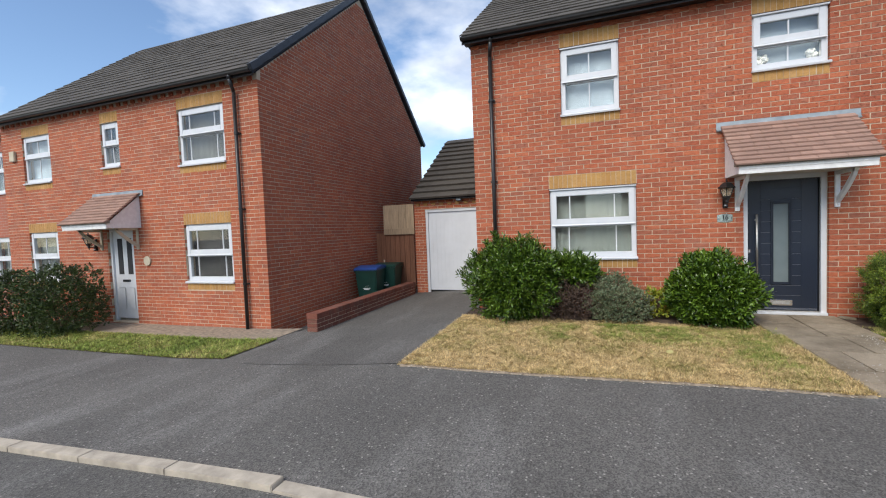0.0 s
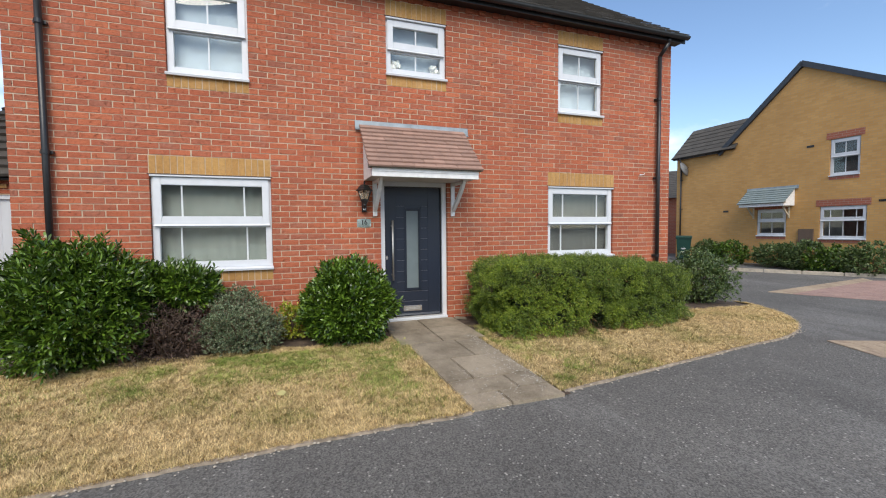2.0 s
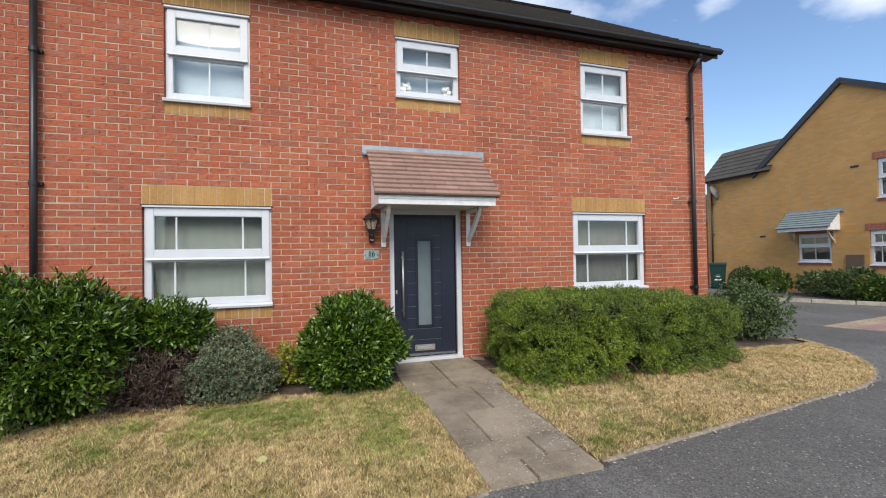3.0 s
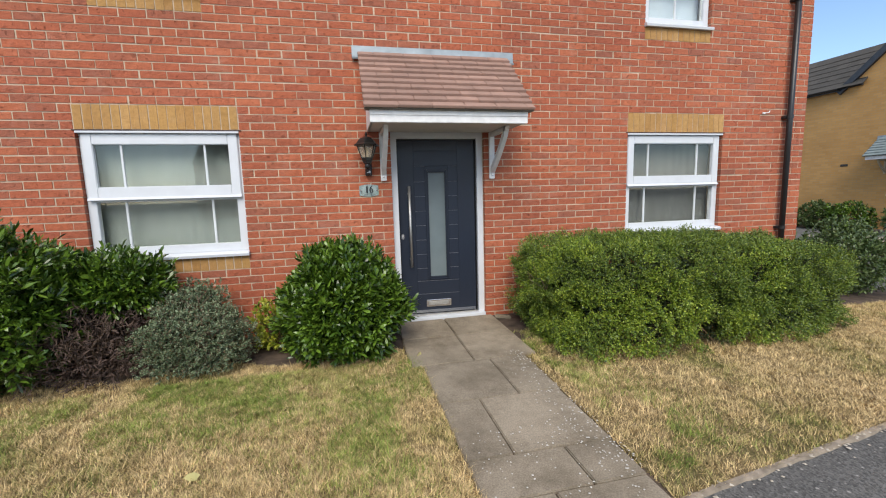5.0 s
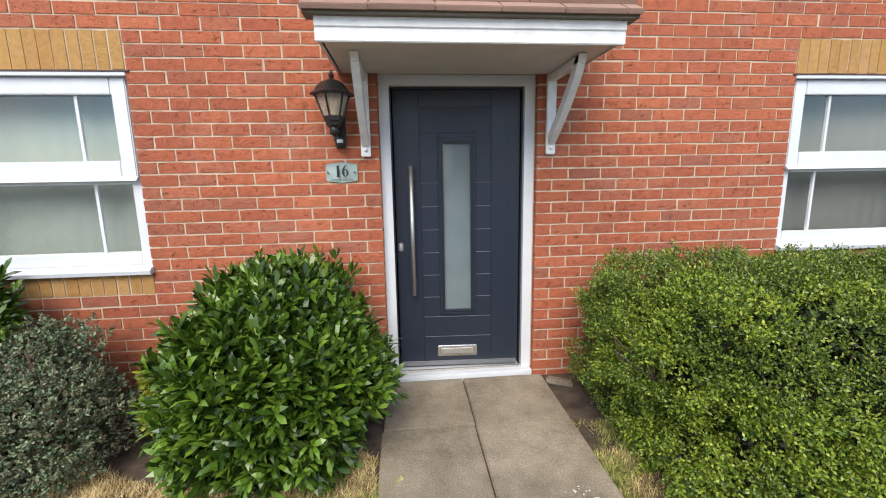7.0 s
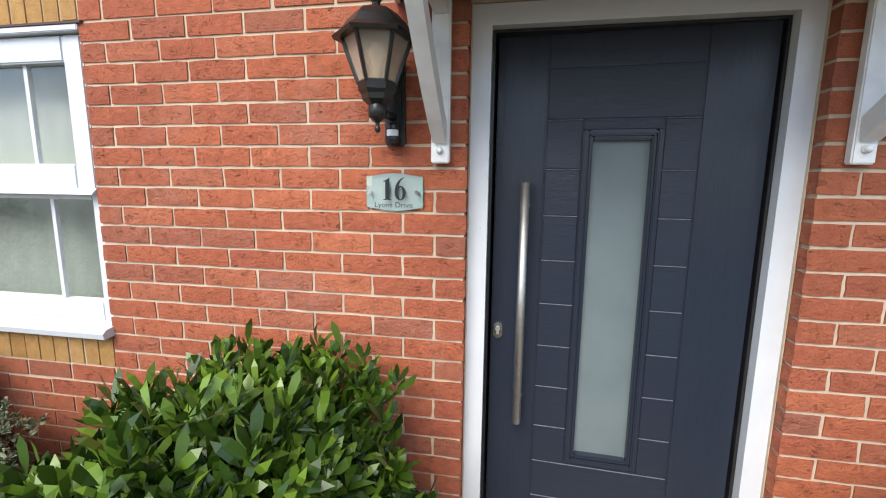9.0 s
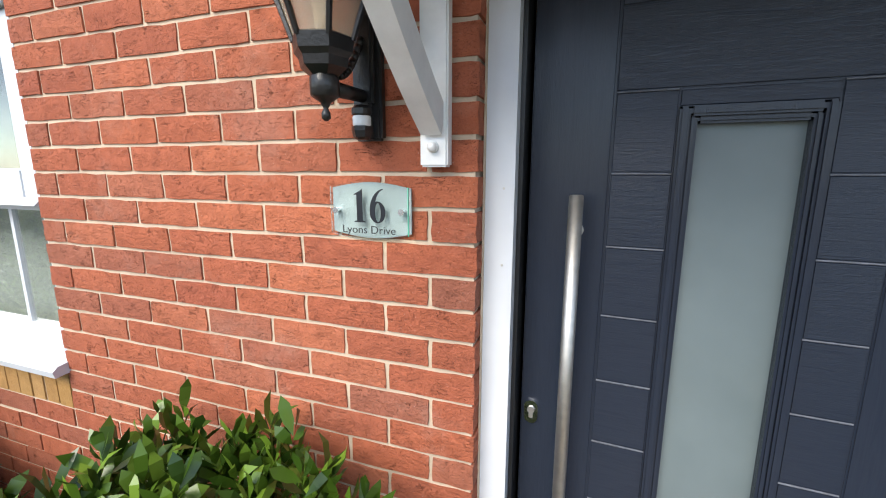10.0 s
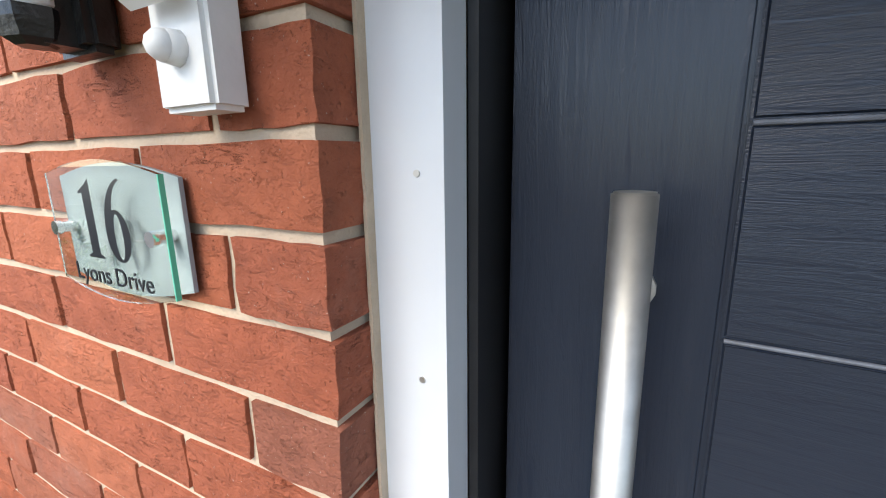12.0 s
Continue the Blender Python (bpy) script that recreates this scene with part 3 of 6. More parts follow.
def window_unit(house, x0, x1, z0, z1, split, bars, curtain, name="window", sill=True, cross=True, setback=0.045, label=""):
    """A white casement window of two lights, one above the other, in an opening of a wall that looks to -y."""
    x0, x1, z1 = x0 + 0.004, x1 - 0.004, z1 - 0.004
    zb = z0 + (0.035 if sill else 0.004)
    y = setback
    w, foot = 0.074, 0.08
    bm = bmesh.new()
    for a, b, c, d in ((x0, x0 + w, zb, z1), (x1 - w, x1, zb, z1), (x0 + w, x1 - w, z1 - w, z1), (x0 + w, x1 - w, zb, zb + foot), (x0 + w, x1 - w, split - 0.015, split + 0.06)):
        box(bm, a, b, y, y + 0.065, c, d, 0.004)
    win = part(name, bm, M_WHITE, house, label)
    if sill:
        bm = bmesh.new()
        prism(bm, [(y + 0.02, zb + 0.004), (y + 0.02, z0 - 0.004), (-0.042, z0 - 0.012), (-0.048, z0 + 0.012), (-0.03, z0 + 0.026)], x0 - 0.012, x1 + 0.012)
        part("sill", bm, M_WHITE, win)
    # opening light above, proud of the frame
    a, b, c, d = x0 + 0.022, x1 - 0.022, split + 0.018, z1 - 0.03
    s, rail = 0.086, 0.108
    bm = bmesh.new()
    for e in ((a, a + s, c, d), (b - s, b, c, d), (a + s, b - s, d - 0.096, d), (a + s, b - s, c, c + rail)):
        box(bm, e[0], e[1], y - 0.022, y + 0.03, e[2], e[3], 0.006)
    part("sash", bm, M_WHITE, win)
    bm = bmesh.new()
    prism(bm, [(y - 0.045, c - 0.012), (y - 0.02, c + 0.014), (y - 0.02, c - 0.016)], a, b)
    part("drip_rail", bm, M_WHITE, win)
    for top in (0, 1):
        if top:
            pa, pb, pc, pd, py = a + s, b - s, c + rail, d - 0.096, y - 0.002
        else:
            pa, pb, pc, pd, py = x0 + w, x1 - w, zb + foot, split - 0.015, y + 0.02
        bm = bmesh.new()
        vs = [bm.verts.new(p) for p in ((pa - 0.01, py + 0.012, pc - 0.01), (pb + 0.01, py + 0.012, pc - 0.01), (pb + 0.01, py + 0.012, pd + 0.01), (pa - 0.01, py + 0.012, pd + 0.01))]
        bm.faces.new(vs)
        g = bmesh.ops.extrude_face_region(bm, geom=bm.faces[:])
        bmesh.ops.translate(bm, vec=(0, 0.006, 0), verts=[v for v in g["geom"] if isinstance(v, bmesh.types.BMVert)])
        pane = part("pane", bm, M_GLASS, win)
        pane.visible_shadow = False
        for t in bars:
            bx = pa + (pb - pa) * t
            part("glazing_bar", boxed(bx - 0.009, bx + 0.009, py + 0.004, py + 0.024, pc, pd), M_WHITE, win)
    # M_DARK hangs a near-black sheet here, painted in for the unlit room
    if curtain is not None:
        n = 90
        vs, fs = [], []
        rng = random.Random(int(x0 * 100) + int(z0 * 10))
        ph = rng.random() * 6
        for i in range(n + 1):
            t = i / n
            fold = 0.0 if curtain is M_SKYBLIND else 0.0022 * math.sin(t * 61 + ph + 2 * math.sin(t * 9)) + 0.005 * math.sin(t * 13 + 2 * ph)
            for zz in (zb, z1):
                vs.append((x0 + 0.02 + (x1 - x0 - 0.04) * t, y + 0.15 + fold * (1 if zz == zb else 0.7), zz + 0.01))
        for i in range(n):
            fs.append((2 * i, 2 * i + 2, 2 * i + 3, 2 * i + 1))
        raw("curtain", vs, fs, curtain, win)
    return win


def room_box(house, x0, x1, z0, z1, depth=3.0):
    """A plain room behind a window."""
    bm = bmesh.new()
    y0, y1 = 0.31, 0.31 + depth
    p = [[(x, y, z) for x in (x0, x1) for z in (z0, z1)] for y in (y0, y1)]
    v = [[bm.verts.new(q) for q in row] for row in p]
    bm.faces.new([v[1][0], v[1][1], v[1][3], v[1][2]])
    for i, j in ((0, 1), (1, 3), (3, 2), (2, 0)):
        bm.faces.new([v[0][i], v[0][j], v[1][j], v[1][i]])
    part("room", bm, M_ROOM, house)


def gutter(house, x0, x1, y, z):
    bm = bmesh.new()
    pts = [(0.055 * math.cos(a), 0.055 * math.sin(a)) for a in np.linspace(-math.pi, 0, 8)]
    pts += [(0.048 * math.cos(a), 0.048 * math.sin(a)) for a in np.linspace(0, -math.pi, 8)]
    prism(bm, [(y + p, z + q) for p, q in pts], x0, x1)
    part("gutter", bm, M_BLACK, house)
    part("fascia", boxed(x0, x1, y + 0.058, y + 0.08, z - 0.09, z + 0.06), M_BLACK, house)


def downpipe(house, x, z0, z1, y=-0.07, bend=True):
    bm = bmesh.new()
    tube(bm, (x, y, z0), (x, y, z1 - 0.25), 0.034, seg=14)
    tube(bm, (x, y, z1 - 0.26), (x + 0.05, y - 0.14, z1 - 0.06), 0.034, seg=14)
    tube(bm, (x + 0.05, y - 0.14, z1 - 0.07), (x + 0.05, y - 0.14, z1 + 0.03), 0.036, seg=14)
    pipe = part("downpipe", bm, M_BLACK, house, smooth=True)
    for k in range(3):
        zz = z0 + (z1 - z0) * (0.18 + 0.3 * k)
        bm = bmesh.new()
        tube(bm, (x, y, zz), (x, y, zz + 0.045), 0.041, seg=14)
        box(bm, x - 0.06, x + 0.06, y + 0.02, y + 0.066, zz + 0.008, zz + 0.038)
        part("pipe_clip", bm, M_BLACK, pipe)


def canopy(house, x0, x1, z_soffit, z_top, depth, tile=None, seed=1, rows=10):
    """A tiled door canopy: fascia, soffit, cheeks, flashing, tiles."""
    tile = tile or M_CTILE
    can = part("canopy", boxed(x0 + 0.05, x1 - 0.05, -depth + 0.03, -0.004, z_soffit, z_soffit + 0.02), M_SOFFIT, house, "white door canopy with tiled roof")
    bm = bmesh.new()
    box(bm, x0 + 0.03, x1 - 0.03, -depth, -depth + 0.026, z_soffit - 0.012, z_soffit + 0.095, 0.004)
    box(bm, x0 + 0.03, x1 - 0.03, -depth - 0.008, -depth, z_soffit + 0.05, z_soffit + 0.095, 0.003)
    part("fascia", bm, M_PAINT, can)
    zt = z_soffit + 0.09
    rise, run = z_top - 0.06 - zt, depth + 0.03
    for xa in (x0 + 0.035, x1 - 0.06):
        bm = bmesh.new()
        prism(bm, [(-depth + 0.02, z_soffit), (-0.003, z_soffit), (-0.003, z_top - 0.1), (-depth + 0.02, zt)], xa, xa + 0.025)
        part("cheek", bm, M_PAINT, can)
    pitch = math.atan2(rise, run)
    length = math.hypot(rise, run)
    gauge = length / rows
    rng = random.Random(seed)
    w = 0.30
    shared = {}
    for r in range(rows):
        off = (r % 2) * w / 2
        i = 0
        while True:
            a, b = max(x0 - 0.02, x0 - 0.02 + (i - 1) * w + off), min(x1 + 0.02, x0 - 0.02 + i * w + off)
            i += 1
            if a >= x1 + 0.01:
                break
            if b - a < 0.03:
                continue
            key = round(b - a, 3)
            if key not in shared:
                bm = bmesh.new()
                box(bm, 0.001, key - 0.001, 0, gauge * 1.3, 0, 0.026, 0.004)
                me = bpy.data.meshes.new("roof_tile")
                bm.to_mesh(me)
                bm.free()
                me.materials.append(tile)
                shared[key] = me
            t = new("roof_tile", shared[key])
            t.parent = can
            tilt = -math.degrees(math.atan2(0.026, gauge)) * 0.9
            t.matrix_basis = pose(a, -depth - 0.05, zt + 0.0, math.degrees(pitch), 0, 0) @ pose(0, r * gauge + rng.uniform(-0.002, 0.002), 0.016, tilt, rng.uniform(-0.2, 0.2), 0)
    bm = bmesh.new()
    prism(bm, [(-depth - 0.043, zt + 0.004), (-depth - 0.043, zt + 0.03), (-depth + 0.05, zt + 0.09), (-depth + 0.05, zt + 0.004)], x0 - 0.012, x1 + 0.012)
    part("undercloak", bm, M_MOSSY, can, "mossy grey mortar strip")
    bm = bmesh.new()
    prism(bm, [(-0.012, z_top + 0.02), (-0.003, z_top + 0.02), (-0.003, z_top - 0.1), (-0.045, z_top - 0.115), (-0.05, z_top - 0.1), (-0.022, z_top - 0.08)], x0 - 0.075, x1 + 0.09)
    part("flashing", bm, M_LEAD, can)
    return can


def bracket(can, x, z_soffit, z_bot, depth, material, w=0.055):
    """A gallows bracket: wall post, soffit arm and a curved strut."""
    bm = bmesh.new()
    box(bm, x - w / 2, x + w / 2, -0.034, -0.004, z_bot, z_soffit - 0.004, 0.004)
    post = part("bracket", bm, material, can, "painted timber bracket")
    pts = []
    n = 8
    for i in range(n + 1):
        t = i / n
        pts.append((-0.036 - (depth - 0.07) * t, z_bot + 0.09 + (z_soffit - z_bot - 0.10) * (t * 0.75 + 0.25 * t * t)))
    bm = bmesh.new()
    lower = [(y - 0.012, z - 0.028) for y, z in pts]
    upper = [(y + 0.012, z + 0.028) for y, z in pts]
    lower[-1] = (lower[-1][0], z_soffit - 0.005)
    upper[-1] = (upper[-1][0] + 0.03, z_soffit - 0.005)
    upper = [(y, min(z, z_soffit - 0.005)) for y, z in upper]
    prism(bm, lower + upper[::-1], x - w * 0.36, x + w * 0.36)
    part("strut", bm, material, post)
    bm = bmesh.new()
    box(bm, x - w * 0.36, x + w * 0.36, -depth + 0.04, -0.036, z_soffit - 0.05, z_soffit - 0.005, 0.003)
    part("arm", bm, material, post)
    bm = bmesh.new()
    tube(bm, (x, -0.033, z_bot + 0.04), (x, -0.044, z_bot + 0.04), 0.012, 0.011, 12)
    bmesh.ops.create_uvsphere(bm, u_segments=12, v_segments=6, radius=0.0105, matrix=pose(0, 0, 0) @ Matrix.Translation((x, -0.044, z_bot + 0.04)))
    part("bolt_cover", bm, material, post, smooth=True)


# ---- ground ----
def ground_z(x, y):
    """The lie of the land: the road is level, the front garden rises to the door and falls away past the drive."""
    z = 0.0
    if x < -2.2:
        z -= 0.058 * min(-2.2 - x, 3.8) + 0.012 * min(max(0, -6.0 - x), 20)
    z -= 0.165 * min(max((-4.8 - x) / 0.4, 0), 1) * min(max((y - 5.9) / 0.4, 0), 1)
    t = min(max((y - 3.9) / 3.1, 0), 1)
    rise = 0.05 + 0.045 * t if y > 3.9 else 0.05 * min(max((y - 1.5) / 2.4, 0), 1)
    k = min(max((x + 3.4) / 1.4, 0), 1) * min(max((9.5 - x) / 2.5, 0), 1)
    return z + rise * k


def sheet(name, us, vs, point, material, label, category="", kind="structure", lift=0.0, parent=None):
    n = len(vs)
    pts, fs = [], []
    for u in us:
        for v in vs:
            x, y = point(u, v)
            pts.append((x, y, ground_z(x, y) + lift))
    for i in range(len(us) - 1):
        for j in range(n - 1):
            fs.append((i * n + j, (i + 1) * n + j, (i + 1) * n + j + 1, i * n + j + 1))
    ob = raw(name, pts, fs, material, parent, label, kind)
    if category:
        ob["category"] = category
    return ob


def lin(a, b, n):
    return [a + (b - a) * i / n for i in range(n + 1)]


GX = [-400, -150, -60, -30] + lin(-24, -7, 17) + lin(-6, 10, 40) + lin(11, 26, 15) + [40, 60, 150, 400]
GY = [-400, -150, -60, -30, -18, -10, -6, -3, -1] + lin(0, 12, 36) + [13, 14, 16, 20, 30, 60, 150, 400]
sheet("ground", GX, GY, lambda u, v: (u, v), M_TARMAC, "grey worn tarmac footway and yard", "ground")


def lawn_edge(x):
    if x < 2.0:
        return 3.86 + 0.03 * math.sin(x * 1.3) + 0.02 * x
    if x < 3.0:
        return 3.93 + 0.1 * (x - 2.0)
    if x < 6.0:
        return 4.03 + 0.13 * (x - 3.0)
    t = min(1, (x - 6.0) / 2.75)
    return 4.42 + 2.5 * (1 - math.sqrt(max(0, 1 - t * t)))


sheet("road", lin(-60, -10, 10) + lin(-9, 3, 12), [-14, -10, -6, -3, -1, 0, 1.0, 1.5], lambda u, v: (u, v), M_ROAD, "dark tarmac carriageway", "road", lift=0.006)
sheet("driveway", lin(-4.62, -2.25, 8), lin(3.86, 10.1, 20), lambda u, v: (u, v), M_DRIVE, "smooth grey tarmac driveway to a garage", "driveway", lift=0.006)
sheet("lawn", lin(-2.22, 2.045, 30), lin(0, 1, 16), lambda u, v: (u, lawn_edge(u) + (6.05 - lawn_edge(u)) * v), M_TURF, "parched straw-coloured front lawn", "lawn", lift=0.012)
sheet("planting_bed", lin(-2.22, 2.045, 20), lin(6.05, 7.0, 6), lambda u, v: (u, v), M_SOIL, "dry brown soil bed under the shrubs", "soil", lift=0.010)
sheet("lawn", lin(2.96, 8.74, 40), lin(0, 1, 16), lambda u, v: (u, lawn_edge(u) + (max(6.1, lawn_edge(u) + 0.05) - lawn_edge(u)) * v), M_TURF, "parched straw-coloured corner lawn", "lawn", lift=0.012)
sheet("planting_bed", lin(3.075, 8.6, 20), lin(0, 1, 6), lambda u, v: (u, max(6.1, lawn_edge(u) + 0.05) + 0.002 + (7.0 + (4.0 if u > 7.5 else 0) - max(6.1, lawn_edge(u) + 0.05)) * v), M_SOIL, "dry brown soil bed under the hedge", "soil", lift=0.010)
sheet("lawn", lin(-14.0, -5.1, 30), lin(0, 1, 8), lambda u, v: (u, 4.05 + (5.1 - 4.05) * v), M_TURF, "green front lawn of the neighbouring house", "lawn", lift=0.012)
sheet("gravel_strip", lin(-16.0, -5.2, 24), lin(5.1, 5.9, 4), lambda u, v: (u, v), M_EDGING, "grey gravel strip along the house wall", "gravel", lift=0.010)


# kerb stones along the road
def kerb_line():
    k = thing("kerb", "row of pale concrete kerb stones beside the road", "kerb")
    x = -9.3
    bm = boxed(0.002, 0.913, 0, 0.115, -0.1, 0.014, bevel=0.005)
    me = bpy.data.meshes.new("kerb_stone")
    bm.to_mesh(me)
    bm.free()
    me.materials.append(M_KERB)
    while x < 3.0:
        s = new("kerb_stone", me)
        s.parent = k
        s.matrix_basis = pose(x, 1.52, ground_z(x + 0.45, 1.45) + 0.004, 0, math.degrees(math.atan2(ground_z(x, 1.45) - ground_z(x + 0.9, 1.45), 0.9)), 0)
        x += 0.915


kerb_line()


def path_slabs():
    path = sheet("footpath", lin(2.05, 3.0, 4), lin(3.95, 6.98, 8), lambda u, v: (u, v), M_SOIL, "garden path of worn grey concrete slabs", "path", lift=0.008)
    rng = random.Random(3)
    # rows from the door down: near and far edge, joint, and the two ends; the first two form a wider apron
    rows = ((6.99, 6.44, 2.515, 1.98, 3.085), (6.44, 5.80, 2.51, 1.97, 3.085), (5.80, 5.15, 2.645, 2.06, 2.965), (5.15, 4.52, 2.345, 2.065, 2.95), (4.52, 4.20, 2.64, 2.065, 2.94), (4.20, 3.93, 2.42, 2.065, 2.93))
    for y, y0, cut, lo, hi in rows:
        for a, b in ((lo, cut), (cut, hi)):
            bm = bmesh.new()
            box(bm, a + 0.004, b - 0.004, y0 + 0.004, y - 0.004, -0.03, 0.028, 0.007)
            tip = rng.uniform(-0.003, 0.003)
            for v in bm.verts:
                v.co.z += ground_z(v.co.x, v.co.y) + tip * (v.co.y - y0) + rng.uniform(-0.001, 0.001)
            part("paving_slab", bm, M_SLAB, path)
    stone = boxed(-0.09, 0.09, -0.035, 0.035, 0.0, 0.045, bevel=0.012)
    for v in stone.verts:
        v.co += noise.noise_vector(v.co * 14) * 0.008
    o = part("stone", stone, M_SLAB, None, "broken grey stone lying beside the path")
    tagged(o, category="stone")
    o.matrix_basis = pose(3.17, 6.86, ground_z(3.17, 6.86) + 0.006, 0, 4, -20)


path_slabs()


def edging():
    """A low worn concrete edging between lawn and tarmac."""
    for a, b in ((-2.2, 2.05), (2.97, 8.72)):
        n = 70
        vs, fs = [], []
        rng = random.Random(5)
        for i in range(n + 1):
            x = a + (b - a) * i / n
            y = lawn_edge(x)
            j = rng.uniform(-0.008, 0.008)
            z = ground_z(x, y)
            vs += [(x, y - 0.034 + j, z - 0.01), (x, y - 0.028 + j, z + 0.014 + j * 0.4), (x, y + 0.0, z + 0.017), (x, y + 0.005, z - 0.01)]
        for i in range(n):
            for q in range(3):
                fs.append((i * 4 + q, i * 4 + 4 + q, i * 4 + 5 + q, i * 4 + 1 + q))
        tagged(raw("edging", vs, fs, M_EDGING, None, "worn concrete edging along the lawn", "structure"), category="edging")


edging()


def pebbles(name, label, count, place, size, material, seed):
    """Loose stones, too many to count."""
    rng = np.random.default_rng(seed)
    base = np.array([(1, 0, 0), (0, 1, 0), (-1, 0, 0), (0, -1, 0), (0, 0, 0.7), (0, 0, -0.7)], float)
    tri = np.array([(0, 1, 4), (1, 2, 4), (2, 3, 4), (3, 0, 4), (1, 0, 5), (2, 1, 5), (3, 2, 5), (0, 3, 5)])
    vs, fs = [], []
    for i in range(count):
        x, y = place(rng)
        s = size * rng.uniform(0.4, 1.3)
        a = rng.uniform(0, 6.28)
        p = base * s * rng.uniform(0.7, 1.3, (6, 1))
        c, d = math.cos(a), math.sin(a)
        p = np.stack([p[:, 0] * c - p[:, 1] * d + x, p[:, 0] * d + p[:, 1] * c + y, p[:, 2] * 0.7 + ground_z(x, y) + 0.012], 1)
        fs.append(tri + 6 * i)
        vs.append(p)
    return tagged(raw(name, np.concatenate(vs), np.concatenate(fs), material, None, label, "stuff"), category="stones")


def edge_place(rng):
    x = rng.uniform(-2.1, 8.2)
    return x, lawn_edge(x) - 0.03 + rng.normal(0, 0.035)


pebbles("loose_stones", "pale loose chippings along the lawn edge", 420, edge_place, 0.011, M_KERB, 4)


# manhole cover in the footway
def manhole():
    m = pose(2.07, 2.66, ground_z(2.07, 2.66) + 0.008, 0, 0, 10) @ Matrix.Scale(0.74, 4)
    t = thing("manhole_cover", "square dark cast-iron access cover in the tarmac", "manhole cover", m=m)
    part("surround", boxed(-0.155, 0.155, -0.155, 0.155, -0.03, 0.004, bevel=0.003), M_IRON, t)
    bm = boxed(-0.135, 0.135, -0.135, 0.135, -0.02, 0.011, bevel=0.004)
    part("lid", bm, M_IRON, t)
    for k in (-1, 1):
        bm = bmesh.new()
        tube(bm, (0.085 * k, 0.0, 0.009), (0.085 * k, 0.0, 0.0135), 0.014, seg=10)
        part("key_hole", bm, M_BLACK, t)


manhole()


# ---- the house with the dark door ----
def front_bricks(parent, rects, seed, near, label="red facing brickwork"):
    """Bricks inside the near stretch (x0, x1, z0, z1) become single pieces, the rest one mesh."""
    a, b, c, d = near
    rest, close = [], []
    for r in rects:
        (close if a - 0.2 < r[0] and r[1] < b + 0.2 and c < r[2] and r[3] < d else rest).append(r)
    if rest:
        v, f = brick_mesh(rest, seed)
        raw("bricks", v, f, M_BRICKS, parent, label, "stuff")
    return close


def near_bricks(parent, rects, seed):
    rng = random.Random(seed)
    shared = {}
    for x0, x1, z0, z1 in rects:
        w = round(x1 - x0, 3)
        variant = (w, rng.randrange(6))
        if variant not in shared:
            bm = bmesh.new()
            hw, hh = w / 2, 0.0325
            cols, rws = 6, 4
            grid = []
            for i in range(cols):
                col = []
                for j in range(rws):
                    px = -hw + 2 * hw * i / (cols - 1)
                    pz = -hh + 2 * hh * j / (rws - 1)
                    edge = i in (0, cols - 1) or j in (0, rws - 1)
                    py = rng.uniform(-0.0008, 0.0008) + (0.0006 if edge else -0.0006)
                    if i in (0, cols - 1):
                        px += rng.uniform(-0.0018, 0.0018)
                    if j in (0, rws - 1):
                        pz += rng.uniform(-0.0019, 0.0019)
                    col.append(bm.verts.new((px, py, pz)))
                grid.append(col)
            for i in range(cols - 1):
                for j in range(rws - 1):
                    bm.faces.new((grid[i][j], grid[i + 1][j], grid[i + 1][j + 1], grid[i][j + 1]))
            ring = [grid[i][0] for i in range(cols)] + [grid[cols - 1][j] for j in range(1, rws)] + [grid[i][rws - 1] for i in range(cols - 2, -1, -1)] + [grid[0][j] for j in range(rws - 2, 0, -1)]
            back = [bm.verts.new((v.co.x, 0.1, v.co.z)) for v in ring]
            n = len(ring)
            for i in range(n):
                bm.faces.new((ring[(i + 1) % n], ring[i], back[i], back[(i + 1) % n]))
            me = bpy.data.meshes.new("brick")
            bm.to_mesh(me)
            bm.free()
            me.materials.append(M_BRICK)
            shared[variant] = me
        ob = new("brick", shared[variant])
        ob.parent = parent
        ob.matrix_basis = pose((x0 + x1) / 2, rng.uniform(-0.0012, 0.0012), (z0 + z1) / 2, rng.uniform(-0.4, 0.4), 0, rng.uniform(-0.25, 0.25))


HX0, HX1 = -2.12, 7.46
house = thing("house", "red brick house with white windows and a dark door", "house", m=pose(0, 7.0, 0))
DOOR_HOLE = (2.0, 3.0225, 0.0, 2.175)
WINDOWS = [  # x0, x1, z0, z1, transom, bars, curtain
    (-0.8125, 0.5475, 0.975, 2.175, 1.535, (0.19, 0.81), M_CURTAIN),
    (4.8125, 6.1725, 0.975, 2.175, 1.535, (0.19, 0.81), M_BLIND),
    (-0.5875, 0.3225, 3.375, 4.5, 3.92, (0.5,), M_SKYBLIND),
    (2.1125, 3.0225, 3.675, 4.5, 4.03, (0.5,), M_SKYBLIND),
    (5.0, 5.91, 3.375, 4.5, 3.92, (0.5,), M_SKYBLIND),
]
HOLES = [DOOR_HOLE] + [w[:4] for w in WINDOWS]
EAVE_Z = 4.86


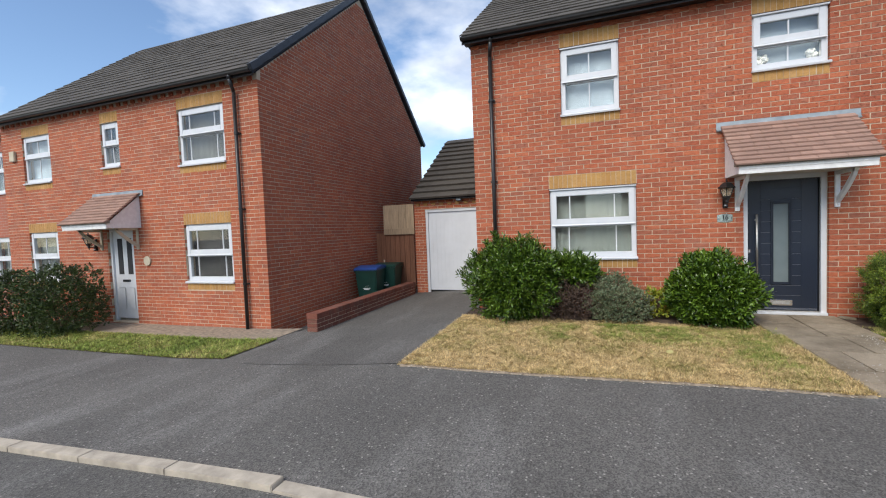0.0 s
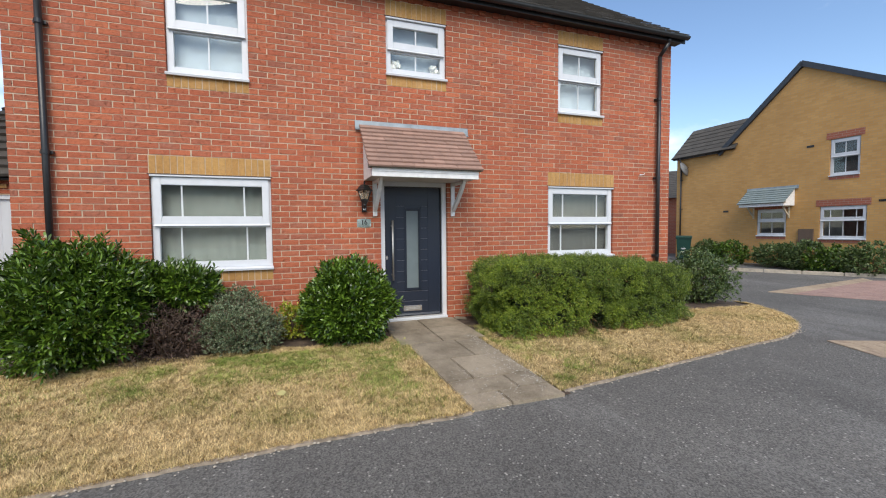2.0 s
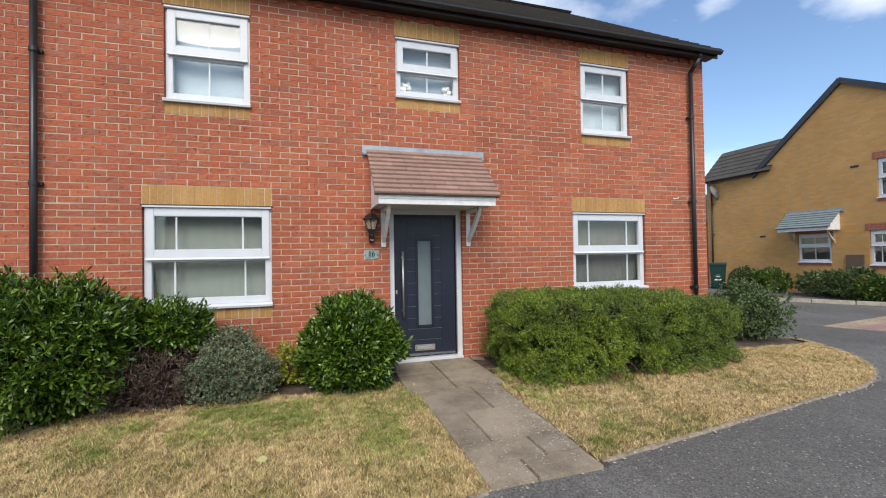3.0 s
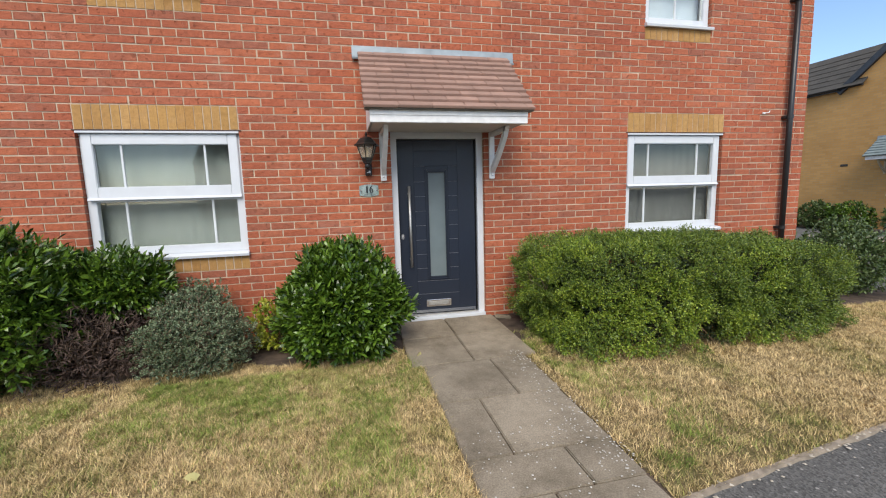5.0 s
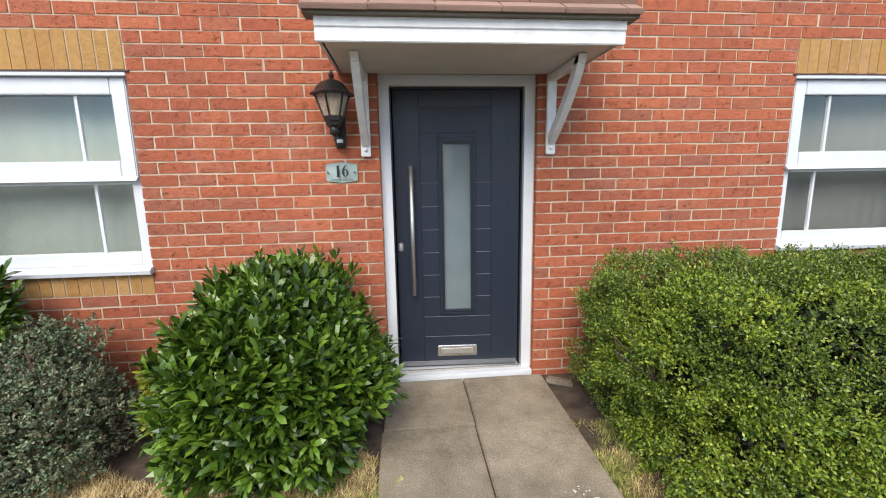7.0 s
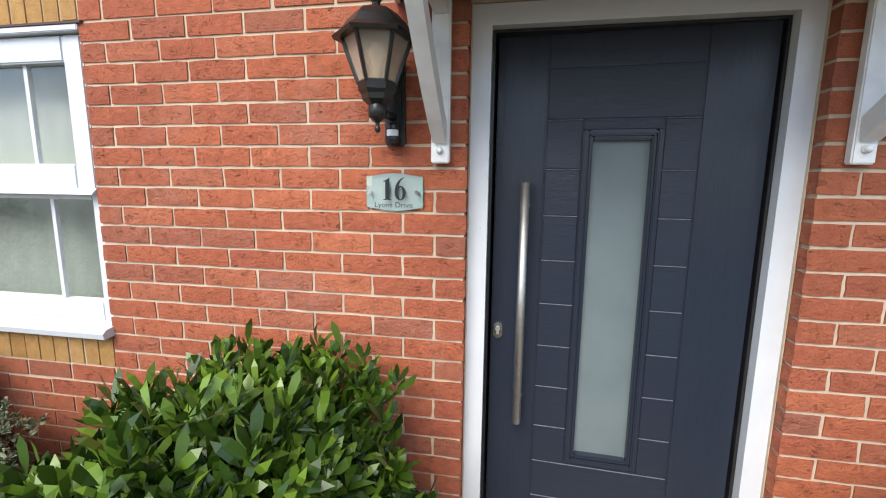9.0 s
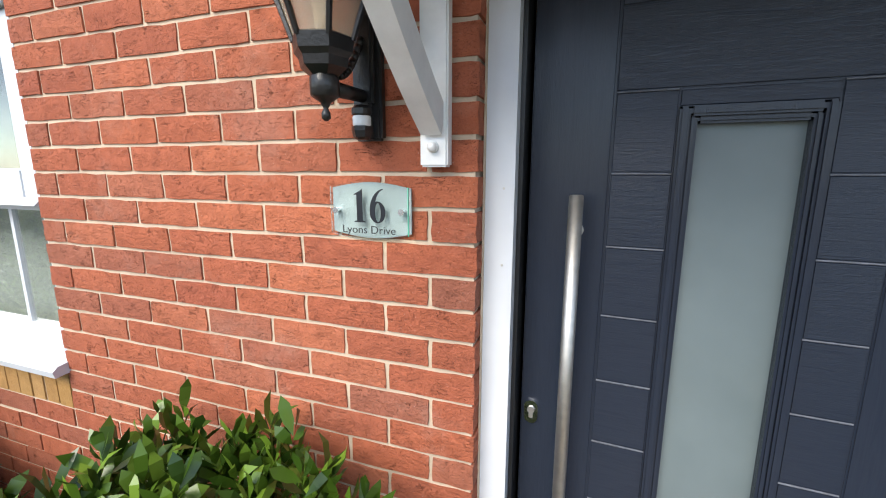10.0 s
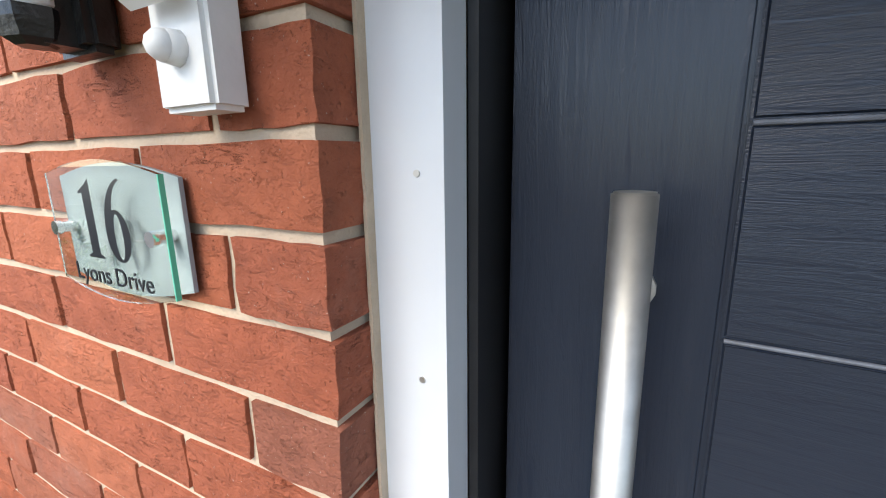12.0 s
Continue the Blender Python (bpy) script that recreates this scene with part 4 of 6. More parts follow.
def main_house():
    bm = bmesh.new()
    slab_wall(bm, HX0, HX1, -0.3, EAVE_Z, [(a - 0.006, b + 0.006, c, d) for a, b, c, d in HOLES], 0.0052, 0.3)
    wall = part("wall", bm, M_MORTAR, house, "front wall of red brick with pale mortar")
    no_brick = [DOOR_HOLE]
    buff = []
    for x0, x1, z0, z1, *_ in WINDOWS:
        no_brick.append((x0, x1, z0 - 0.15, z1))
        no_brick.append((x0 - 0.1125 / 2 + 0.05, x1 + 0.1125 / 2 - 0.05, z1, z1 + 0.225))
        buff += soldier_row(x0, x1, z1, z1 + 0.225)
        buff += [(a, b, c + 0.0, d) for a, b, c, d in soldier_row(x0, x1, z0 - 0.15, z0, 0.075)]
    rects = courses(HX0, HX1, -2, 64, 0.0, 0.655, no_brick)
    close = front_bricks(wall, rects, 1, (0.5475, 3.95, 0.28, 2.1))
    v, f = brick_mesh(buff, 2)
    raw("buff_bricks", v, f, M_YBRICK, wall, "yellow buff soldier bricks over and under windows", "stuff")
    # dentil course under the eaves
    dent = [(HX0 + 0.225 * i + 0.06, HX0 + 0.225 * i + 0.165, EAVE_Z - 0.135, EAVE_Z - 0.07) for i in range(int((HX1 - HX0) / 0.225))]
    v, f = brick_mesh(dent, 3, 0.06)
    v[:, 1] -= 0.03
    raw("dentil_bricks", v, f, M_BRICKS, wall, "projecting dentil bricks under the eaves", "stuff")
    # side walls
    depth = 7.9
    for side, x in ((-1, HX0), (1, HX1)):
        pts = [(0.3, -0.3), (depth, -0.3), (depth, EAVE_Z), (depth / 2 + 0.1, EAVE_Z + 2.85), (0.3, EAVE_Z)]
        bm = bmesh.new()
        prism(bm, pts, min(x, x - side * 0.3), max(x, x - side * 0.3))
        part("wall", bm, M_FAR_RED, house, "side wall of red brick")
    part("wall", boxed(HX0 + 0.3, HX1 - 0.3, depth - 0.3, depth, -0.3, EAVE_Z), M_FAR_RED, house, "rear wall of red brick")
    for x0, x1, z0, z1, split, bars, cur in WINDOWS:
        window_unit(house, x0, x1, z0, z1, split, bars, cur, label="white casement window with glazing bars")
        part("lintel_edge", boxed(x0 - 0.02, x1 + 0.02, -0.01, 0.05, z1 - 0.007, z1 + 0.001), M_HEADLINE, house)
        part("head_trim", boxed(x0 + 0.001, x1 - 0.001, -0.006, 0.05, z1 - 0.03, z1 - 0.0075, bevel=0.003), M_WHITE, house)
    room_box(house, -1.9, 1.6, 0.3, 2.5)
    room_box(house, 3.6, 7.2, 0.3, 2.5)
    room_box(house, -1.9, 1.6, 2.8, 4.8)
    room_box(house, 1.7, 3.5, 2.8, 4.8)
    room_box(house, 3.6, 7.2, 2.8, 4.8)
    room_box(house, 1.7, 3.5, 0.05, 2.5, 4.0)
    # roof
    pitch = radians(35)
    half = depth / 2 + 0.35
    length = half / math.cos(pitch)
    eave = (-0.27, EAVE_Z + 0.02)
    for s in (1, -1):
        v, f = roof_tiles(HX0 - 0.12, HX1 + 0.12, length, 0.26, 0.33, 8 + s)
        e = eave if s == 1 else (depth + 0.27, EAVE_Z + 0.02)
        raw("roof", on_slope(v, e, pitch, s), f if s == 1 else f[:, ::-1], M_ROOF, house, "dark grey-brown tiled roof slope", "stuff")
    ridge_y, ridge_z = eave[0] + half, eave[1] + half * math.tan(pitch)
    bm = bmesh.new()
    prism(bm, [(eave[0] + 0.02, eave[1] - 0.02), (ridge_y, ridge_z - 0.02), (depth + 0.25, eave[1] - 0.02)], HX0 - 0.08, HX1 + 0.08)
    part("roof_deck", bm, M_DARK, house)
    gutter(house, HX0 - 0.1, HX1 + 0.1, -0.27, EAVE_Z + 0.0)
    part("eaves_board", boxed(HX0 - 0.08, HX1 + 0.08, -0.2, -0.004, EAVE_Z - 0.062, EAVE_Z - 0.045), M_BLACK, house)
    downpipe(house, -1.76, 0.08, EAVE_Z - 0.06)
    downpipe(house, 7.12, 0.08, EAVE_Z - 0.06)
    return wall, close


house_wall, close_bricks = main_house()


def front_door():
    """An anthracite door standing a little ajar in a white frame."""
    bm = bmesh.new()
    y0, y1 = 0.055, 0.095
    u_frame(bm, 2.002, 3.02, 0.155, 2.172, 0.066, y0, y1)
    door = part("door", bm, M_WHITE, house, "white frame of an anthracite door standing slightly ajar")
    # black seal, made deeper so its colour stands for shade in the gap
    bm = bmesh.new()
    u_frame(bm, 2.0685, 2.9535, 0.155, 2.1055, 0.009, y1 + 0.002, 0.19)
    part("gasket", bm, M_BLACK, door, "black rubber door seal, deepened to darken the gap")
    for z in (1.45, 1.62):
        bm = bmesh.new()
        tube(bm, (2.045, y0 - 0.0012, z), (2.045, y0 + 0.002, z), 0.0028, seg=8)
        part("screw", bm, M_STEEL, door)
    bm = bmesh.new()
    box(bm, 2.002, 3.02, 0.0, 0.2, 0.095, 0.155, 0.006)
    box(bm, 2.05, 2.97, -0.012, 0.03, 0.118, 0.15, 0.004)
    part("threshold", bm, M_WHITE, door)
    part("threshold_rail", boxed(2.08, 2.94, 0.055, 0.075, 0.155, 0.168, bevel=0.003), M_STEEL, door)
    leaf = new("leaf", bpy.data.meshes.new("leaf"))
    hinge = Matrix.Translation((2.945, 0.108, 0)) @ pose(0, 0, 0, 0, 0, -3.0) @ Matrix.Translation((-2.945, 0, 0))
    bm = bmesh.new()
    X0, X1, Z0, Z1 = 2.085, 2.938, 0.175, 2.104
    ga, gb, gz0, gz1 = 2.38, 2.634, 0.55, 1.785
    g = 0.001
    # base of the skin, with the glass opening, and the raised fields between the grooves
    for a, b, c, d in ((X0, ga, Z0, Z1), (gb, X1, Z0, Z1), (ga, gb, Z0, gz0), (ga, gb, gz1, Z1)):
        box(bm, a, b, 0.0045, 0.048, c, d)
    bmesh.ops.remove_doubles(bm, verts=bm.verts, dist=0.0001)
    bm.to_mesh(leaf.data)
    bm.free()
    leaf.data.materials.append(M_DOOR)
    leaf.parent = door
    leaf.matrix_basis = hinge
    tagged(leaf, "anthracite wood-grain door leaf")
    va, vb = 2.258, 2.742
    fields = [(X0, va - g, Z0, Z1, M_DOOR), (vb + g, X1, Z0, Z1, M_DOOR), (va + g, vb - g, Z0, 0.385 - g, M_PLANK), (va + g, vb - g, 0.385 + g, 0.535 - g, M_PLANK),
              (va + g, vb - g, 1.82 + g, 1.985 - g, M_PLANK), (va + g, vb - g, 1.985 + g, Z1, M_DOOR)]
    zs = [0.535] + [1.652 - 0.1615 * i for i in range(6, -1, -1)] + [1.82]
    for i in range(len(zs) - 1):
        fields.append((va + g, ga - 0.001, zs[i] + g, zs[i + 1] - g, M_PLANK))
        fields.append((gb + 0.001, vb - g, zs[i] + g, zs[i + 1] - g, M_PLANK))
    fields.append((ga - 0.001, gb + 0.001, 0.535 + g, gz0, M_PLANK))
    fields.append((ga - 0.001, gb + 0.001, gz1, 1.82 - g, M_PLANK))
    for a, b, c, d, m in fields:
        bm = boxed(a, b, 0.0, 0.0055, c, d)
        edges = [e for e in bm.edges if all(v.co.y < 0.001 for v in e.verts)]
        bmesh.ops.bevel(bm, geom=edges, offset=0.0032, segments=3, affect="EDGES")
        if m is M_PLANK and (c < 0.5 or b - a < 0.2) and b < 2.76:
            bead = bmesh.new()
            tube(bead, (a + 0.002, 0.0012, d + 0.0005), (b - 0.002, 0.0012, d + 0.0005), 0.0019, seg=8)
            part("groove_bead", bead, M_BEAD, door, "pale line along a door groove").matrix_basis = hinge
        o = part("door_field", bm, m, door)
        o.matrix_basis = hinge
    # glazing cassette
    bm = bmesh.new()
    for k, (o, h, w) in enumerate(((0.0, -0.012, 0.02), (0.018, -0.004, 0.016))):
        a, b, c, d = ga + o, gb - o, gz0 + o, gz1 - o
        for e in ((a, a + w, c, d), (b - w, b, c, d), (a + w, b - w, c, c + w), (a + w, b - w, d - w, d)):
            box(bm, e[0], e[1], h, 0.03, e[2], e[3], 0.005)
    o = part("glazing_cassette", bm, M_DOOR, door)
    o.matrix_basis = hinge
    o = part("glass", boxed(ga + 0.03, gb - 0.03, 0.026, 0.044, gz0 + 0.03, gz1 - 0.03), M_FROST, door, "frosted glass strip")
    o.matrix_basis = hinge
    # long bar handle
    bm = bmesh.new()
    tube(bm, (2.196, -0.058, 0.715), (2.196, -0.058, 1.607), 0.0152, seg=24)
    bmesh.ops.bevel(bm, geom=[e for e in bm.edges if e.calc_face_angle(0) > 1.2], offset=0.0015, segments=2, affect="EDGES")
    o = part("handle", bm, M_STEEL, door, "long brushed steel bar handle")
    for p in o.data.polygons:
        p.use_smooth = abs(p.normal.z) < 0.5
    o.matrix_basis = hinge
    for z in (0.80, 1.525):
        bm = bmesh.new()
        tube(bm, (2.196, -0.058, z), (2.196, 0.0, z), 0.009, seg=14)
        tube(bm, (2.196, -0.006, z), (2.196, 0.002, z), 0.016, seg=14)
        o = part("handle_stud", bm, M_STEEL, door, smooth=False)
        o.matrix_basis = hinge
    bm = bmesh.new()
    tube(bm, (2.112, -0.008, 1.067), (2.112, 0.002, 1.067), 0.017, seg=18)
    tube(bm, (2.112, -0.008, 1.039), (2.112, 0.002, 1.039), 0.017, seg=18)
    box(bm, 2.095, 2.129, -0.008, 0.002, 1.039, 1.067)
    lock = part("lock_escutcheon", bm, M_CHROME, door, "chrome oval lock cover")
    lock.matrix_basis = hinge
    bm = bmesh.new()
    tube(bm, (2.112, -0.012, 1.06), (2.112, -0.006, 1.06), 0.009, seg=14)
    box(bm, 2.107, 2.117, -0.011, -0.006, 1.038, 1.058)
    o = part("lock_cylinder", bm, M_STEEL, door)
    o.matrix_basis = hinge
    bm = bmesh.new()
    box(bm, 2.355, 2.64, -0.012, 0.0, 0.235, 0.318, 0.005)
    o = part("letter_plate", bm, M_CHROME, door, "chrome letter plate")
    o.matrix_basis = hinge
    o = part("letter_flap", boxed(2.378, 2.617, -0.016, -0.008, 0.254, 0.30, bevel=0.004), M_STEEL, door)
    o.matrix_basis = hinge
    bm = bmesh.new()
    prism(bm, [(-0.022, 0.172), (-0.004, 0.2), (0.0, 0.2), (0.0, 0.172)], X0 + 0.01, X1 - 0.01)
    o = part("weather_bar", bm, M_DOOR, door)
    o.matrix_basis = hinge
    # reveal bricks beside the frame are the wall's own bricks; sealant line
    for x in (2.0005, 3.0185):
        part("sealant", boxed(x, x + 0.0035, 0.045, 0.06, 0.16, 2.17), M_MORTAR, door)


front_door()
CAN = canopy(house, 1.73, 3.27, 2.165, 2.98, 0.67)
bracket(CAN, 1.916, 2.165, 1.665, 0.52, M_PAINT, 0.06)
bracket(CAN, 3.105, 2.165, 1.665, 0.52, M_PAINT, 0.06)


def wall_lantern(name, label, x, y, z, s=1.0, parent=None):
    """A black six-sided coach lantern on a bracket with a sensor below; y is the wall's face."""
    t = thing(name, label, "wall lamp", m=pose(x, y, z) @ Matrix.Scale(s, 4))
    bm = bmesh.new()
    box(bm, -0.034, 0.034, -0.028, -0.003, -0.125, 0.145, 0.006)
    box(bm, -0.024, 0.024, -0.045, -0.028, -0.055, 0.12, 0.006)
    part("back_plate", bm, M_LAMPBLACK, t)
    bm = bmesh.new()
    tube(bm, (0, -0.04, -0.036), (-0.012, -0.145, -0.036), 0.013, 0.015, 12)
    prev = None
    for i in range(9):
        a = i / 8
        p = (-0.006 * a, -0.045 - 0.075 * a, 0.075 - 0.085 * math.sin(a * 1.57))
        if prev:
            tube(bm, prev, p, 0.008, 0.008, 8)
        prev = p
    part("arm", bm, M_LAMPBLACK, t, smooth=True)
    cx, cy = -0.015, -0.155
    bm = bmesh.new()
    lathe(bm, cx, cy, [(0.003, -0.097), (0.0085, -0.092), (0.0085, -0.083), (0.0045, -0.074), (0.010, -0.064), (0.022, -0.056), (0.027, -0.052), (0.027, -0.022), (0.025, -0.018), (0.024, -0.008)], 18)
    part("finial", bm, M_LAMPBLACK, t, smooth=True)
    bm = bmesh.new()
    lathe(bm, cx, cy, [(0.027, -0.018), (0.044, -0.004), (0.047, 0.012), (0.055, 0.022), (0.058, 0.046), (0.05, 0.05)], 6, 0.26)
    part("lantern_base", bm, M_LAMPBLACK, t)
    z0, z1, r0, r1 = 0.042, 0.168, 0.055, 0.100
    for i in range(6):
        a = 0.26 + math.pi / 3 * i
        a2 = a + math.pi / 3
        p0 = (cx + r0 * math.cos(a), cy + r0 * math.sin(a), z0)
        p1 = (cx + r1 * math.cos(a), cy + r1 * math.sin(a), z1)
        bm = bmesh.new()
        tube(bm, p0, p1, 0.0055, 0.0065, 6)
        part("lantern_rib", bm, M_LAMPBLACK, t)
        bm = bmesh.new()
        q = [(r0 - 0.003, a, z0), (r0 - 0.003, a2, z0), (r1 - 0.003, a2, z1), (r1 - 0.003, a, z1)]
        vs = [bm.verts.new((cx + r * math.cos(b), cy + r * math.sin(b), zz)) for r, b, zz in q]
        bm.faces.new(vs)
        gg = bmesh.ops.extrude_face_region(bm, geom=bm.faces[:])
        bmesh.ops.translate(bm, vec=(-0.002 * math.cos(a + 0.52), -0.002 * math.sin(a + 0.52), 0), verts=[v for v in gg["geom"] if isinstance(v, bmesh.types.BMVert)])
        pane = part("lantern_pane", bm, M_LAMPGLASS, t)
        pane.visible_shadow = False
    bm = bmesh.new()
    lathe(bm, cx, cy, [(0.098, 0.164), (0.124, 0.161), (0.129, 0.171), (0.103, 0.188), (0.085, 0.214), (0.062, 0.236), (0.03, 0.249), (0.012, 0.254), (0.012, 0.264), (0.017, 0.272), (0.012, 0.284), (0.004, 0.3)], 6, 0.26)
    part("roof_cap", bm, M_LAMPBLACK, t)
    bm = bmesh.new()
    lathe(bm, cx, cy, [(0.012, 0.045), (0.014, 0.09), (0.02, 0.12), (0.024, 0.135), (0.018, 0.15), (0.008, 0.158)], 14)
    part("bulb", bm, M_BULB, t, smooth=True)
    bm = bmesh.new()
    lathe(bm, 0, -0.05, [(0.017, -0.098), (0.019, -0.094), (0.019, -0.079), (0.017, -0.075)], 14)
    part("sensor_lens", bm, M_WHITEPRINT, t, smooth=True)
    bm = bmesh.new()
    lathe(bm, 0, -0.05, [(0.012, -0.124), (0.019, -0.119), (0.0225, -0.106), (0.0225, -0.097), (0.018, -0.096)], 6, 0.26)
    lathe(bm, 0, -0.05, [(0.018, -0.076), (0.021, -0.073), (0.021, -0.062), (0.014, -0.055)], 14)
    box(bm, -0.015, 0.015, -0.05, -0.01, -0.122, -0.05)
    part("sensor_housing", bm, M_LAMPBLACK, t)
    return t


wall_lantern("wall_lantern", "black six-sided coach lantern on the brick wall", 1.763, 7.0, 1.845)


def text_mesh(body, size, width=None, bold=0.0):
    cu = bpy.data.curves.new("lettering", "FONT")
    cu.body, cu.size, cu.extrude, cu.align_x = body, size, 0.0004, "CENTER"
    cu.offset = bold
    tmp = bpy.data.objects.new("lettering", cu)
    me = bpy.data.meshes.new_from_object(tmp)
    bpy.data.objects.remove(tmp)
    bpy.data.curves.remove(cu)
    if width:
        xs = [v.co.x for v in me.vertices]
        k = width / (max(xs) - min(xs))
        for v in me.vertices:
            v.co.x *= k
    return me


def number_plate():
    t = thing("house_number_plate", "pale blue glass house number plate on steel studs", "house number", m=pose(1.757, 7.0, 1.569))

    def outline(y, w, h, bow):
        top = [(-w + 2 * w * i / 10, y, h - bow + bow * math.sin(math.pi * i / 10)) for i in range(11)]
        bot = [(w - 2 * w * i / 10, y, -h + bow - bow * math.sin(math.pi * i / 10)) for i in range(11)]
        return top + bot

    def slab(y0, y1, w, h, bow):
        bm = bmesh.new()
        a = [bm.verts.new(p) for p in outline(y0, w, h, bow)]
        b = [bm.verts.new(p) for p in outline(y1, w, h, bow)]
        bm.faces.new(a)
        bm.faces.new(b[::-1])
        n = len(a)
        for i in range(n):
            bm.faces.new((a[i], b[i], b[(i + 1) % n], a[(i + 1) % n]))
        return bm

    part("backing", slab(-0.010, -0.006, 0.098, 0.063, 0.013), M_PLATE, t)
    g = part("front_panel", slab(-0.025, -0.021, 0.096, 0.066, 0.013), M_PLATEGLASS, t, "clear acrylic front panel")
    g.visible_shadow = False
    for sx in (1,):
        part("panel_edge", boxed(sx * 0.0966 - 0.0008, sx * 0.0966 + 0.0008, -0.0252, -0.0208, -0.053, 0.053), M_PLATEEDGE, t)
    for x in (-0.082, 0.082):
        bm = bmesh.new()
        tube(bm, (x, -0.029, 0), (x, -0.001, 0), 0.0055, seg=14)
        tube(bm, (x, -0.031, 0), (x, -0.026, 0), 0.007, seg=14)
        part("stud", bm, M_CHROME, t)
    def figure(bm):
        o = new("lettering", bpy.data.meshes.new("lettering"))
        bmesh.ops.recalc_face_normals(bm, faces=bm.faces[:])
        bm.to_mesh(o.data)
        bm.free()
        o.data.materials.append(M_INK)
        o.parent = t
        return o

    def strip(bm, pairs, y):
        rows = [(bm.verts.new((a[0], y, a[1])), bm.verts.new((b[0], y, b[1]))) for a, b in pairs]
        for p, q in zip(rows, rows[1:]):
            bm.faces.new((p[0], p[1], q[1], q[0]))

    # figure 1: stem, slanted flag and foot
    bm = bmesh.new()
    x, z0, h = -0.021, -0.026, 0.075
    strip(bm, [((x - 0.0075, z0 + 0.003), (x + 0.0075, z0 + 0.003)), ((x - 0.0075, z0 + h - 0.013), (x + 0.0075, z0 + h - 0.008)), ((x - 0.001, z0 + h - 0.006), (x + 0.0075, z0 + h))], -0.0255)
    strip(bm, [((x - 0.0145, z0 + h - 0.0145), (x - 0.014, z0 + h - 0.012)), ((x - 0.005, z0 + h - 0.013), (x - 0.0005, z0 + h - 0.0055))], -0.02555)
    strip(bm, [((x - 0.0145, z0), (x - 0.0145, z0 + 0.002)), ((x - 0.005, z0), (x - 0.005, z0 + 0.005)), ((x + 0.005, z0), (x + 0.005, z0 + 0.005)), ((x + 0.0145, z0), (x + 0.0145, z0 + 0.002))], -0.02552)
    figure(bm)
    # figure 6: bowl with an upright counter and a tapering tail
    bm = bmesh.new()
    x, zc = 0.0235, z0 + 0.0235
    ring = []
    for i in range(33):
        a = 2 * math.pi * i / 32
        ring.append(((x + 0.0195 * math.cos(a), zc + 0.0242 * math.sin(a)), (x + 0.001 + 0.0068 * math.cos(a), zc - 0.0005 + 0.0208 * math.sin(a))))
    strip(bm, ring, -0.0255)
    tail = []
    for i in range(17):
        k = i / 16
        a = math.pi - 1.42 * k
        cx, cz = x + 0.019, zc + 0.002
        out = (cx + 0.0385 * math.cos(a), cz + 0.0505 * math.sin(a))
        inn = (cx + 0.0015 * k + (0.0265 + 0.0095 * k * k) * math.cos(a), cz + (0.0425 + 0.0062 * k) * math.sin(a))
        tail.append((out, inn))
    strip(bm, tail, -0.02555)
    figure(bm)
    me = text_mesh("Lyons Drive", 0.025, 0.132, 0.0)
    me.materials.append(M_INK)
    o = new("lettering", me)
    o.parent = t
    o.matrix_basis = pose(0, -0.0255, -0.0505, 90, 0, 0)


number_plate()


def sill_flowers(x, z, seed):
    """A bunch of white blossoms in a small pot on an inside sill."""
    t = thing("potted_flowers", "white blossoms in a small pot behind the window", "flowers", "flowers on the sill", m=pose(x, 7.155, z))
    bm = bmesh.new()
    lathe(bm, 0, 0, [(0.03, 0.0), (0.042, 0.06), (0.045, 0.07), (0.04, 0.072)], 14)
    part("pot", bm, M_PAINT, t, smooth=True)
    rng = random.Random(seed)
    for i in range(9):
        bm = bmesh.new()
        bmesh.ops.create_icosphere(bm, subdivisions=2, radius=rng.uniform(0.028, 0.042))
        for v in bm.verts:
            v.co *= 1 + 0.25 * noise.noise(v.co * 60 + Vector((i, 0, 0)))
            v.co += Vector((rng.uniform(-0.001, 0.001), 0, 0))
        a = rng.uniform(0, 6.28)
        o = part("blossom", bm, M_PAINT, t)
        o.matrix_basis = pose(0.06 * math.cos(a) * rng.random(), 0.03 * math.sin(a), 0.1 + rng.uniform(0, 0.09))


sill_flowers(2.27, 3.74, 1)
sill_flowers(2.86, 3.74, 2)
c = thing("cable_clip", "small white cable end fixed to the wall", "cable clip", m=pose(6.78, 7.0, 2.42))
part("clip", boxed(-0.03, 0.01, -0.02, -0.002, -0.01, 0.01, bevel=0.003), M_PAINT, c)
bm = bmesh.new()
tube(bm, (0.005, -0.012, 0.0), (0.06, -0.02, 0.006), 0.005, seg=8)
tube(bm, (0.06, -0.02, 0.006), (0.075, -0.02, 0.03), 0.005, seg=8)
part("cable", bm, M_PAINT, c)


